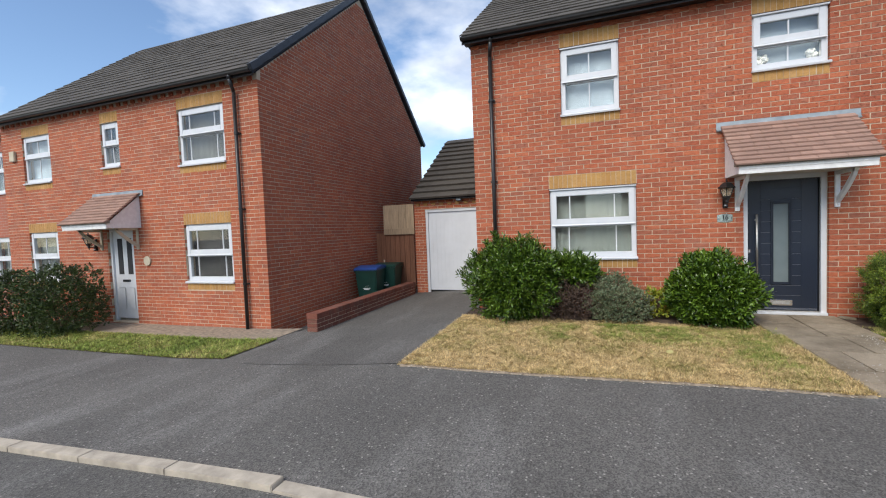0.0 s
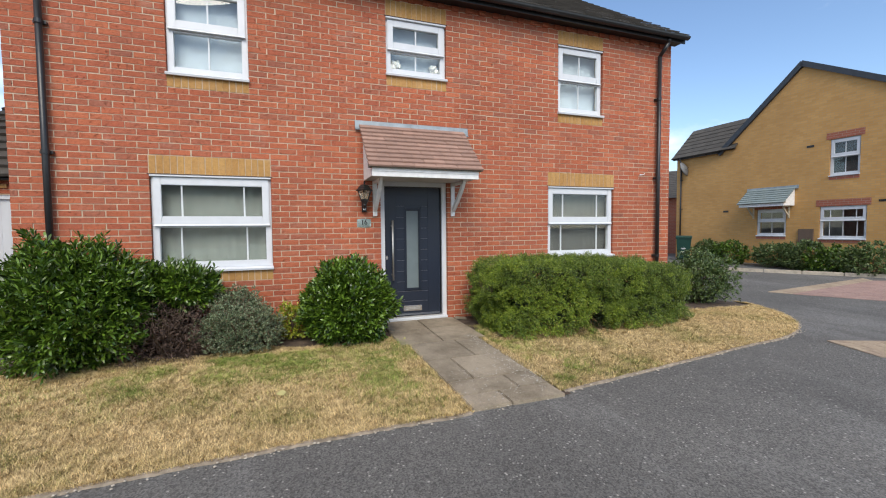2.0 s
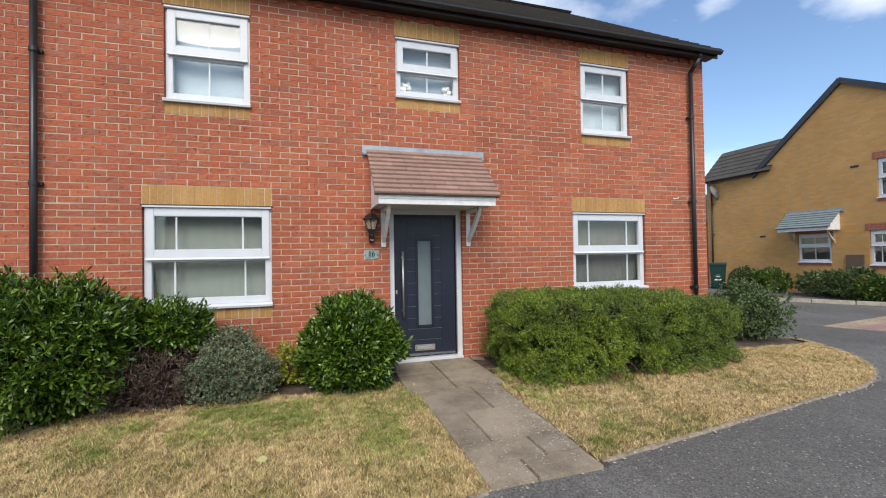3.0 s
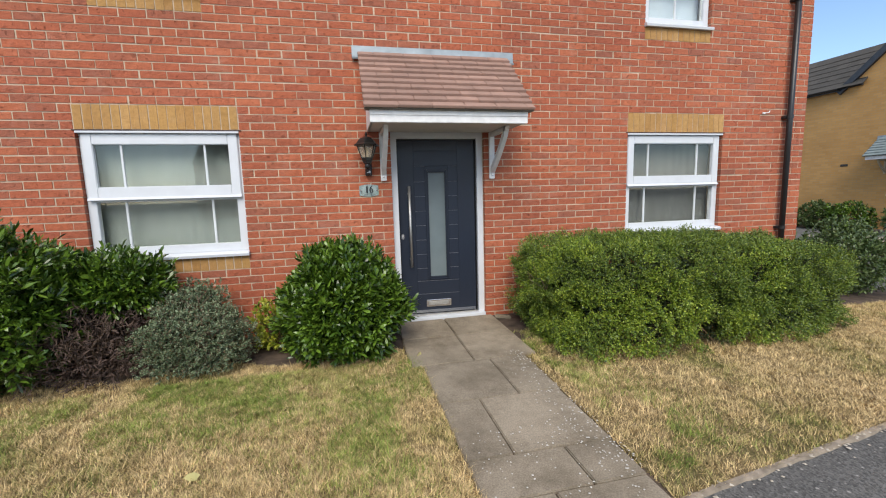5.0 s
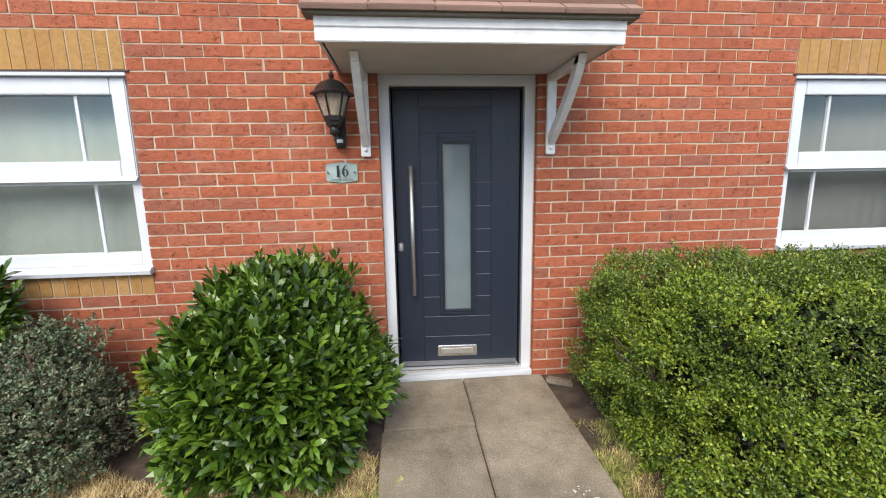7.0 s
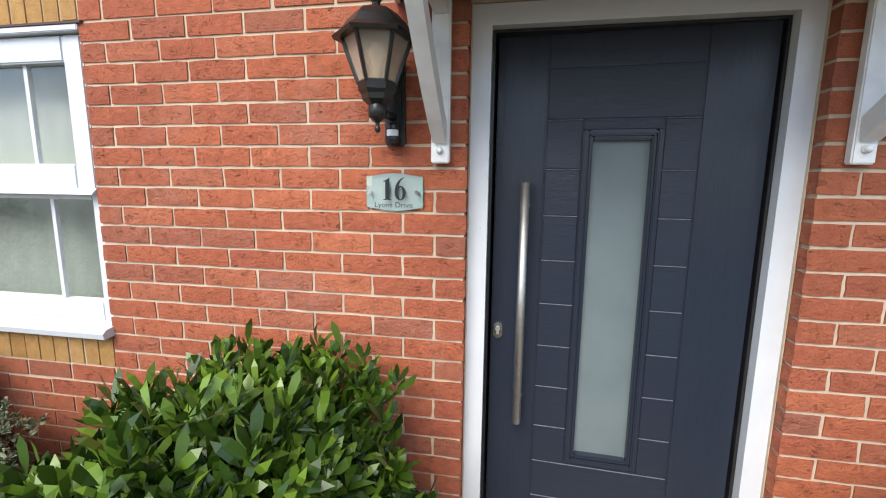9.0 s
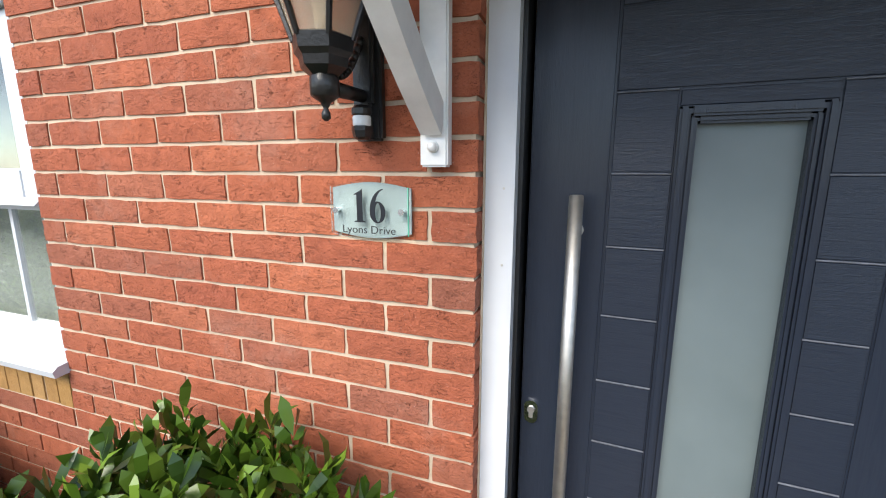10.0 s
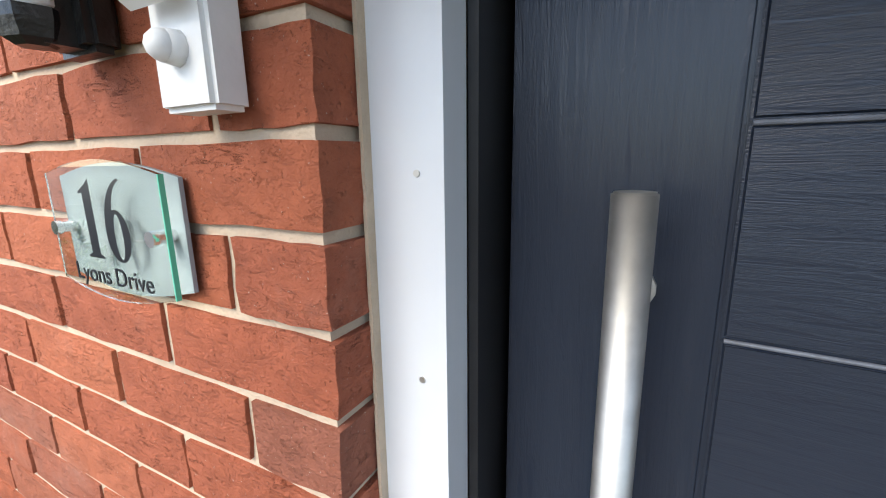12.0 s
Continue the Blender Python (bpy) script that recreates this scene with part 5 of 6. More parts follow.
# ---- the neighbouring red house ----
def neighbour_house():
    gz = -0.32
    h = thing("house", "neighbouring red brick house with a tiled gable roof", "house", m=pose(-5.93, 5.9, gz))
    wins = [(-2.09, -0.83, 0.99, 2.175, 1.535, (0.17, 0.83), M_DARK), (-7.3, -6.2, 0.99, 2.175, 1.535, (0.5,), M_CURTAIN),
            (-2.09, -0.86, 3.36, 4.5, 3.96, (0.17, 0.83), M_BLIND), (-4.43, -3.85, 3.51, 4.5, 3.99, (0.5,), M_BLIND), (-7.3, -6.24, 3.36, 4.5, 3.96, (0.5,), M_SKYBLIND)]
    door = (-4.46, -3.62, 0.1, 2.175)
    x0, x1 = -8.15, 0.0
    ez = 4.93
    bm = bmesh.new()
    slab_wall(bm, x0, x1 - 0.006, -0.3, ez, [door] + [w[:4] for w in wins], 0.0035, 0.3)
    wall = part("wall", bm, M_MORTAR, h, "front wall of red brick")
    no, buff = [door], []
    for a, b, c, d, *_ in wins:
        no += [(a, b, c - 0.15, d), (a, b, d, d + 0.225)]
        buff += soldier_row(a, b, d, d + 0.225) + soldier_row(a, b, c - 0.15, c)
    v, f = brick_mesh(courses(x0, x1, -2, 64, 0.0, 0.1, no), 21)
    raw("bricks", v, f, M_BRICKS, wall, "red facing brickwork", "stuff")
    v, f = brick_mesh(buff, 22)
    raw("buff_bricks", v, f, M_YBRICK, wall, "yellow soldier bricks at the windows", "stuff")
    dent = [(x0 + 0.225 * i + 0.06, x0 + 0.225 * i + 0.165, ez - 0.135, ez - 0.07) for i in range(int((x1 - x0) / 0.225))]
    v, f = brick_mesh(dent, 23, 0.06)
    v[:, 1] -= 0.03
    raw("dentil_bricks", v, f, M_BRICKS, wall, "projecting dentil bricks", "stuff")
    # gable wall, facing the drive
    depth = 7.85
    pitch = math.atan2(3.2, depth / 2)

    def limit(z):
        if z < ez:
            return 0.096, depth
        k = (z - ez) / math.tan(pitch)
        return max(k, 0.096), depth - k

    rects = courses(0, depth, -2, 106, 0.0, 0.1, [], limit)
    v, f = brick_mesh(rects, 24)
    g = np.stack([0.0 - v[:, 1], v[:, 0], v[:, 2]], 1)
    bm = bmesh.new()
    prism(bm, [(0.0075, -0.3), (depth, -0.3), (depth, ez), (depth / 2, ez + 3.2), (0.0075, ez)], -0.3, -0.0035)
    gable = part("wall", bm, M_MORTAR, h, "plain red brick gable wall")
    raw("bricks", g, f, M_BRICKS, gable, "red facing brickwork", "stuff")
    for a, b, c, d, s, bars, cur in wins:
        window_unit(h, a, b, c, d, s, bars, cur, label="white casement window")
    for a, b, zz in ((-2.6, -0.4, 0.3), (-7.8, -5.6, 0.3), (-2.6, -0.4, 2.8), (-4.7, -3.2, 2.8), (-7.8, -5.6, 2.8)):
        room_box(h, a, b, zz, zz + 2.1, 2.0)
    length = (depth / 2 + 0.22) / math.cos(pitch)
    for s in (1, -1):
        v, f = roof_tiles(x0, x1 + 0.07, length, 0.27, 0.33, 30 + s)
        e = (-0.22, ez + 0.0) if s == 1 else (depth + 0.22, ez)
        raw("roof", on_slope(v, e, pitch, s), f, M_ROOF, h, "dark brown tiled roof slope", "stuff")
    top = ez - 0.02 + (depth / 2 + 0.2) * math.tan(pitch)
    bm = bmesh.new()
    prism(bm, [(-0.2, ez - 0.02), (depth / 2, top), (depth + 0.2, ez - 0.02)], x0, x1 - 0.02)
    part("roof_deck", bm, M_DARK, h)
    # dark dry verge along the gable
    n = 16
    for s in (1, -1):
        for i in range(n):
            t0, t1 = i / n * length, (i + 1) / n * length
            bm = bmesh.new()
            box(bm, 0.015, 0.10, t0, t1 + 0.02, -0.07, 0.05, 0.006)
            for vv in bm.verts:
                u, w, q = vv.co
                q += 0.012 * (1 - (w - t0) / (t1 - t0))
                c, sn = math.cos(pitch), math.sin(pitch)
                yy = (-0.22 if s == 1 else depth + 0.22) + s * (w * c - q * sn)
                vv.co = (u, yy, ez + w * sn + q * c)
            part("verge_tile", bm, M_VERGE, h)
    gutter(h, x0, x1 + 0.06, -0.22, ez - 0.02)
    downpipe(h, -0.5, 0.1, ez - 0.06)
    # front door with canopy
    d = part("door", boxed(door[0] + 0.06, door[1] - 0.06, 0.09, 0.13, 0.16, 2.11, bevel=0.003), M_WHITE, h, "white panelled front door")
    bm = bmesh.new()
    u_frame(bm, door[0], door[1], 0.1, 2.17, 0.06, 0.05, 0.12)
    part("door_frame", bm, M_WHITE, d)
    # flat dark panes: the dimness behind the door glass is their colour
    for cx in (-4.19, -3.89):
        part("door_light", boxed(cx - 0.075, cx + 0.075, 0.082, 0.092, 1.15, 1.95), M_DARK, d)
        part("panel", boxed(cx - 0.09, cx + 0.09, 0.078, 0.092, 0.35, 0.85, bevel=0.008), M_WHITE, d)
    part("letter_plate", boxed(-4.16, -3.92, 0.076, 0.09, 0.98, 1.03, bevel=0.003), M_BLACK, d)
    can = canopy(h, -4.75, -3.3, 2.165, 2.95, 0.7, seed=4)
    bracket(can, -4.62, 2.165, 1.7, 0.5, M_CREAM)
    bracket(can, -3.45, 2.165, 1.7, 0.5, M_CREAM)
    part("alarm_box", boxed(-7.75, -7.55, -0.06, -0.003, 3.95, 4.2, bevel=0.01), M_CREAM, h, "cream alarm box")
    bm = bmesh.new()
    tube(bm, (-3.2, -0.03, 1.45), (-3.2, -0.003, 1.45), 0.1, seg=20)
    part("house_sign", bm, M_CREAM, h, "round cream house sign")


def far_left_house():
    """The next house of the row; its near end shows two windows."""
    h = thing("house", "further red brick house of the row", "house", m=pose(-14.5, 6.4, -0.38))
    wins = [(-1.4, -0.35, 3.36, 4.5, 3.94, (0.5,), M_BLIND), (-1.4, -0.35, 0.99, 2.175, 1.535, (0.5,), M_CURTAIN)]
    bm = bmesh.new()
    slab_wall(bm, -9.0, 0.0, -0.3, 4.9, [w[:4] for w in wins], 0.0, 0.3)
    part("wall", bm, M_FAR_RED, h, "red brick wall")
    part("wall", boxed(-0.3, 0.0, 0.3, 7.5, -0.3, 4.9), M_FAR_RED, h, "red brick side wall")
    for a, b, c, d, s, bars, cur in wins:
        window_unit(h, a, b, c, d, s, bars, cur, label="white casement window")
        room_box(h, a - 0.4, min(b + 0.3, -0.31), c - 0.5, d + 0.2, 2.0)
    pitch = radians(10)
    v, f = roof_tiles(-9.0, 0.0, 5.0, 0.27, 0.33, 77)
    raw("roof", on_slope(v, (-0.22, 4.9), pitch, 1), f, M_ROOF, h, "dark tiled roof slope", "stuff")


M_VERGE = simple("dark_verge_plastic", (0.035, 0.04, 0.05), 0.5, 0, 0.2, 8.0)
neighbour_house()
far_left_house()
wall_lantern("wall_lantern", "black coach lantern beside a white door", -10.75, 5.9, 1.5)


# ---- garage, gate, low wall, bins ----
def garage():
    gy, x0, x1, ez = 10.05, -4.67, -1.4, 2.42
    h = thing("garage", "brick garage with a white up-and-over door", "garage", m=pose(0, gy, -0.06))
    hole = (-4.36, -2.22, -0.1, 2.16)
    bm = bmesh.new()
    slab_wall(bm, x0, x1, -0.3, ez, [hole], 0.0035, 0.25)
    wall = part("wall", bm, M_MORTAR, h, "red brick garage front")
    v, f = brick_mesh(courses(x0, x1, -2, 32, 0.0, 0.05, [hole]), 41)
    raw("bricks", v, f, M_BRICKS, wall, "red facing brickwork", "stuff")
    dent = [(x0 + 0.225 * i + 0.06, x0 + 0.225 * i + 0.165, ez - 0.15, ez - 0.085) for i in range(int((x1 - x0) / 0.225))]
    v, f = brick_mesh(dent, 42, 0.06)
    v[:, 1] -= 0.03
    raw("dentil_bricks", v, f, M_YBRICK, wall, "projecting buff dentil bricks", "stuff")
    for x in (x0, x1 - 0.25):
        bm = bmesh.new()
        prism(bm, [(0.25, -0.3), (6.4, -0.3), (6.4, ez), (3.2, ez + 2.06), (0.25, ez + 0.1)], x, x + 0.25)
        part("wall", bm, M_FAR_RED, h, "red brick garage side")
    bm = bmesh.new()
    u_frame(bm, -4.36, -2.22, -0.1, 2.16, 0.07, 0.02, 0.1)
    door = part("garage_door", bm, M_GARAGE, h, "white ribbed metal garage door with its frame")
    n = 18
    w = (4.29 - 2.29) / n
    for i in range(n):
        part("rib", boxed(-4.29 + i * w + 0.003, -4.29 + (i + 1) * w - 0.003, 0.0585, 0.07, 0.02, 2.08, bevel=0.0015), M_GARAGE, door)
    part("door_panel", boxed(-4.29, -2.29, 0.062, 0.085, 0.0, 2.09), M_GARAGE, door)
    bm = bmesh.new()
    tube(bm, (-3.3, 0.02, 0.62), (-3.3, 0.05, 0.62), 0.03, 0.035, 14)
    box(bm, -3.31, -3.29, 0.0, 0.022, 0.57, 0.67, 0.003)
    part("handle", bm, M_BLACK, door)
    pitch = math.atan2(2.06, 3.2)
    length = 3.4 / math.cos(pitch)
    for s in (1, -1):
        v, f = roof_tiles(x0 - 0.05, x1, length, 0.33, 0.4, 50 + s, 0.075, 0.05)
        raw("roof", on_slope(v, (-0.2, ez) if s == 1 else (6.6, ez), pitch, s), f, M_ROOF, h, "mossy dark tiled roof slope", "stuff")
    bm = bmesh.new()
    prism(bm, [(-0.18, ez - 0.02), (3.2, ez + 3.36 * math.tan(pitch)), (6.58, ez - 0.02)], x0 - 0.03, x1)
    part("roof_deck", bm, M_DARK, h)


garage()


def gate():
    t = thing("timber_gate", "brown boarded timber gate with a paler panel fixed above", "gate", m=pose(-5.86, 10.05, -0.345))
    n = 8
    w = 1.15 / n
    for i in range(n):
        part("board", boxed(i * w + 0.003, (i + 1) * w - 0.003, 0.0, 0.02, 0.01, 1.86, bevel=0.003), M_FENCE, t)
    for z in (0.3, 1.5):
        part("rail", boxed(0, 1.15, 0.02, 0.06, z, z + 0.09), M_FENCE, t)
    for i in range(4):
        part("upper_board", boxed(0.26 + i * 0.23, 0.26 + (i + 1) * 0.23 - 0.004, -0.03, -0.008, 1.83, 2.62, bevel=0.003), M_NEWWOOD, t, "weathered pale timber board")
    part("upper_rail", boxed(0.27, 1.19, -0.055, -0.03, 1.81, 1.97, bevel=0.004), M_NEWWOOD, t, "weathered pale timber rail")
    part("latch", boxed(0.2, 0.24, -0.015, 0.0, 1.0, 1.12, bevel=0.003), M_KERB, t)


gate()


def low_wall():
    t = thing("low_brick_wall", "low brick retaining wall beside the driveway", "garden wall")
    x = -4.78
    y0, y1 = 5.62, 9.9
    n = 19
    s = (y1 - y0) / n
    rng = random.Random(9)
    me = {}
    bm = boxed(-0.1, 0.1, y0 + 0.02, y1, -0.4, 0.085)
    part("core", bm, M_MORTAR, t)
    for r in range(3):
        for i in range(-1 if r % 2 else 0, n):
            a = max(y0, y0 + (i + (0.5 if r % 2 else 0)) * s)
            b = min(y0 + (i + (1.5 if r % 2 else 1)) * s, y1)
            key = round(b - a, 3)
            if key not in me:
                bm = boxed(-0.105, 0.105, 0.005, key - 0.005, 0.004, 0.069, bevel=0.003)
                m = bpy.data.meshes.new("brick")
                bm.to_mesh(m)
                bm.free()
                m.materials.append(M_OLDBRICK)
                me[key] = m
            o = new("brick", me[key])
            o.parent = t
            o.matrix_basis = pose(rng.uniform(-0.002, 0.002), a, -0.15 + 0.075 * r + 0.003)
    for i in range(n * 3):
        a = y0 + i * s / 3
        b = a + s / 3
        key = "cap"
        if key not in me:
            bm = boxed(-0.112, 0.112, 0.005, s / 3 - 0.005, 0.0, 0.10, bevel=0.005)
            m = bpy.data.meshes.new("coping_brick")
            bm.to_mesh(m)
            bm.free()
            m.materials.append(M_OLDBRICK)
            me[key] = m
        o = new("coping_brick", me[key])
        o.parent = t
        o.matrix_basis = pose(rng.uniform(-0.003, 0.003), a, 0.078)
    t.matrix_basis = pose(x, 0, 0)


low_wall()


def wheelie_bin(x, y, z, turn, lid_mat, lid_label, number=""):
    t = thing("wheelie_bin", "green plastic wheeled bin with " + lid_label, "bin", "wheelie bins", m=pose(x, y, z, 0, 0, turn))
    bm = bmesh.new()
    lo = [(-0.22, -0.24, 0.04), (0.22, -0.24, 0.04), (0.22, 0.2, 0.04), (-0.22, 0.2, 0.04)]
    hi = [(-0.285, -0.33, 0.98), (0.285, -0.33, 0.98), (0.285, 0.33, 0.98), (-0.285, 0.33, 0.98)]
    a = [bm.verts.new(p) for p in lo]
    b = [bm.verts.new(p) for p in hi]
    bm.faces.new(a[::-1])
    bm.faces.new(b)
    for i in range(4):
        bm.faces.new((a[i], a[(i + 1) % 4], b[(i + 1) % 4], b[i]))
    bmesh.ops.bevel(bm, geom=bm.edges[:], offset=0.025, segments=2, affect="EDGES")
    body = part("body", bm, M_BINGREEN, t)
    part("rim", boxed(-0.3, 0.3, -0.345, 0.35, 0.93, 0.98, bevel=0.008), M_BINGREEN, t)
    bm = bmesh.new()
    prism(bm, [(-0.37, 0.975), (0.36, 0.985), (0.36, 1.05), (0.1, 1.075), (-0.3, 1.04), (-0.375, 1.0)], -0.305, 0.305)
    bmesh.ops.bevel(bm, geom=bm.edges[:], offset=0.012, segments=2, affect="EDGES")
    part("lid", bm, lid_mat, t, lid_label)
    bm = bmesh.new()
    tube(bm, (-0.26, 0.38, 0.99), (0.26, 0.38, 0.99), 0.016, seg=10)
    part("handle", bm, M_BINGREEN, t)
    for s in (-1, 1):
        bm = bmesh.new()
        tube(bm, (s * 0.2, 0.25, 0.1), (s * 0.26, 0.25, 0.1), 0.1, seg=18)
        part("wheel", bm, M_BLACK, t)
    # printed mark: a plain curved shape above bars
    tilt = math.degrees(math.atan2(0.09, 0.94))
    for a0, b0, c0, d0 in ((-0.05, 0.05, 0.03, 0.05), (-0.03, 0.07, 0.06, 0.08), (-0.09, 0.09, -0.03, -0.015), (-0.07, 0.07, -0.06, -0.045)):
        bm = bmesh.new()
        box(bm, a0, b0, c0, d0, -0.0, 0.004)
        o = part("print_mark", bm, M_WHITEPRINT, t)
        o.matrix_basis = pose(0, -0.2915, 0.55, 90 - tilt, 0, 0)
    if number:
        me = text_mesh(number, 0.26, None, 0.006)
        me.materials.append(M_WHITEPRINT)
        o = new("number", me)
        o.parent = t
        o.matrix_basis = pose(0.0, -0.277, 0.36, 90 - tilt, 0, 0)
        o.matrix_basis.translation.y -= 0.004
    return t


wheelie_bin(-5.46, 8.93, -0.35, 8, M_BINBLUE, "a blue lid")
wheelie_bin(-5.3, 9.62, -0.345, 8, M_BINGREEN, "a green lid")
wheelie_bin(17.0, 14.72, 0.0, -52, M_BINGREEN, "a white number", "25")


# ---- the yellow house across the side road ----
def yellow_house():
    # local: x runs towards -y of the world, y into the house (+x of the world)
    h = thing("house", "buff yellow brick house with a dark gable roof", "house", m=pose(18.0, 16.0, 0, 0, 0, -90))
    wing, apex_x, right = 2.25, 5.1, 9.6
    ez, az = 4.68, 7.2
    wins = [(5.98, 6.8, 3.12, 4.36, 3.75, (0.5,), M_BLIND), (5.74, 7.02, 1.0, 2.12, 1.62, (0.17, 0.5, 0.83), M_DARK), (3.66, 4.7, 1.08, 2.1, 1.62, (0.5,), M_DARK), (8.2, 9.2, 3.12, 4.36, 3.75, (0.5,), M_BLIND), (8.2, 9.3, 1.0, 2.12, 1.62, (0.5,), M_DARK)]
    bm = bmesh.new()
    slab_wall(bm, 0.0, right, -0.3, ez, [w[:4] for w in wins], 0.0, 0.3)
    wall = part("wall", bm, M_FAR_YEL, h, "buff yellow brick wall")
    bm = bmesh.new()
    a = [bm.verts.new(p) for p in ((wing, 0.0, ez), (right, 0.0, ez), (apex_x, 0.0, az))]
    b = [bm.verts.new(p) for p in ((wing, 0.3, ez), (right, 0.3, ez), (apex_x, 0.3, az))]
    bm.faces.new(a)
    bm.faces.new(b[::-1])
    for i in range(3):
        bm.faces.new((a[i], b[i], b[(i + 1) % 3], a[(i + 1) % 3]))
    part("wall", bm, M_FAR_YEL, h, "buff yellow brick gable")
    for x in (0.0, right - 0.3):
        part("wall", boxed(x, x + 0.3, 0.3, 8.0, -0.3, ez), M_FAR_YEL, h, "buff yellow brick side wall")
    for x0, x1, z0, z1, s, bars, cur in wins:
        window_unit(h, x0, x1, z0, z1, s, bars, None if cur is M_DARK else cur, label="white casement window")
        part("lintel", boxed(x0 - 0.1, x1 + 0.1, -0.012, -0.001, z1 + 0.002, z1 + 0.225), M_FAR_RED, h, "red brick lintel")
        part("lintel", boxed(x0, x1, -0.012, -0.001, z0 - 0.12, z0 - 0.012), M_FAR_RED, h, "red brick sill course")
        room_box(h, x0 - 0.5, x1 + 0.5, z0 - 0.6, z1 + 0.25, 2.0)
    # main roof: slopes along the wall's length, ridge into the house
    for p, q in (((wing - 0.2, ez - 0.14), (apex_x, az + 0.05)), ((right + 0.2, ez - 0.1), (apex_x, az + 0.05))):
        dx, dz = q[0] - p[0], q[1] - p[1]
        L = math.hypot(dx, dz)
        v, f = roof_tiles(0, 8.0, L, 0.27, 0.33, 61, 0.03)
        ux, uz = dx / L, dz / L
        nx, nz = -uz * (1 if dx > 0 else -1), ux * (1 if dx > 0 else -1)
        w = np.stack([p[0] + v[:, 1] * ux + v[:, 2] * nx, v[:, 0] - 0.08, p[1] + v[:, 1] * uz + v[:, 2] * nz], 1)
        raw("roof", w, f, M_ROOF, h, "dark tiled roof slope", "stuff")
        bm = bmesh.new()
        sgn = 1 if dx > 0 else -1
        vs = [bm.verts.new((p[0] + t * ux * L + o * nx, yy, p[1] + t * uz * L + o * nz)) for yy in (-0.1, -0.003) for t, o in ((0, -0.13), (1.0, -0.13), (1.0, 0.05), (0, 0.05))]
        for qd in ((0, 1, 2, 3), (7, 6, 5, 4), (0, 4, 5, 1), (1, 5, 6, 2), (2, 6, 7, 3), (3, 7, 4, 0)):
            bm.faces.new([vs[i] for i in qd])
        part("verge", bm, M_VERGE, h)
    # wing roof, eaves towards the street
    pitch = radians(46)
    v, f = roof_tiles(-0.15, wing + 0.6, 1.45 / math.cos(pitch), 0.27, 0.33, 63)
    raw("roof", on_slope(v, (-0.18, ez - 0.05), pitch, 1), f, M_ROOF, h, "dark tiled wing roof", "stuff")
    bm = bmesh.new()
    prism(bm, [(-0.15, ez - 0.06), (1.25, ez - 0.06 + 1.4 * math.tan(pitch)), (2.7, ez - 0.06)], -0.1, wing + 0.5)
    part("roof_deck", bm, M_DARK, h)
    gutter(h, -0.12, wing - 0.1, -0.2, ez - 0.04)
    dent = [(0.05 + 0.225 * i, 0.155 + 0.225 * i, ez - 0.16, ez - 0.095) for i in range(int(wing / 0.225))]
    v, f = brick_mesh(dent, 66, 0.06)
    v[:, 1] -= 0.03
    raw("dentil_bricks", v, f, M_YBRICK, wall, "projecting dentil bricks", "stuff")
    downpipe(h, 0.28, 0.1, ez - 0.1)
    can = canopy(h, 3.35, 5.0, 2.2, 2.92, 0.62, tile=M_GTILE, seed=7, rows=7)
    bracket(can, 3.55, 2.2, 1.75, 0.4, M_CREAM)
    bracket(can, 4.8, 2.2, 1.75, 0.4, M_CREAM)
    for vx, vz in ((5.3, 4.2), (2.3, 2.05), (7.3, 2.2)):
        part("air_brick", boxed(vx, vx + 0.22, -0.012, -0.002, vz, vz + 0.07), M_BLACK, h, "dark air brick")
    part("meter_box", boxed(5.13, 5.6, -0.06, -0.002, 0.75, 1.35, bevel=0.01), simple("brown_plastic", (0.13, 0.085, 0.06), 0.5), h, "brown meter box")
    d = thing("satellite_dish", "grey satellite dish on the house corner", "satellite dish", m=pose(17.9, 15.75, 4.1))
    bm = bmesh.new()
    bmesh.ops.create_uvsphere(bm, u_segments=20, v_segments=10, radius=0.5, matrix=Matrix.Identity(4))
    bmesh.ops.bisect_plane(bm, geom=bm.verts[:] + bm.edges[:] + bm.faces[:], plane_co=(0, 0, 0.36), plane_no=(0, 0, 1), clear_inner=True)
    bmesh.ops.solidify(bm, geom=bm.faces[:], thickness=0.012)
    o = part("dish", bm, simple("grey_dish", (0.16, 0.165, 0.17), 0.5), d, smooth=True)
    o.matrix_basis = pose(-0.05, -0.25, 0, 70, 0, 20) @ Matrix.Translation((0, 0, -0.36))
    bm = bmesh.new()
    tube(bm, (0.1, 0, -0.1), (-0.05, -0.1, 0.0), 0.02)
    tube(bm, (-0.05, -0.1, -0.15), (-0.2, -0.6, 0.02), 0.012)
    part("arm", bm, M_BLACK, d)


yellow_house()


# far houses and the fence glimpsed between the two houses
def far_house(x, y, w, dpt, ez, rise, turn, material, label):
    h = thing("house", label, "house", m=pose(x, y, 0, 0, 0, turn))
    bm = bmesh.new()
    box(bm, 0, w, 0, dpt, -0.3, ez)
    part("wall", bm, material, h, "brick wall")
    bm = bmesh.new()
    prism(bm, [(0.0, ez), (dpt, ez), (dpt / 2, ez + rise * 0.96)], 0.0, w)
    part("wall", bm, material, h, "brick gable")
    pitch = math.atan2(rise, dpt / 2)
    L = (dpt / 2 + 0.25) / math.cos(pitch)
    for s in (1, -1):
        v, f = roof_tiles(-0.1, w + 0.1, L, 0.3, 0.4, 70 + s)
        raw("roof", on_slope(v, (-0.25, ez - 0.1) if s == 1 else (dpt + 0.25, ez - 0.1), pitch, s), f, M_ROOF, h, "dark tiled roof slope", "stuff")


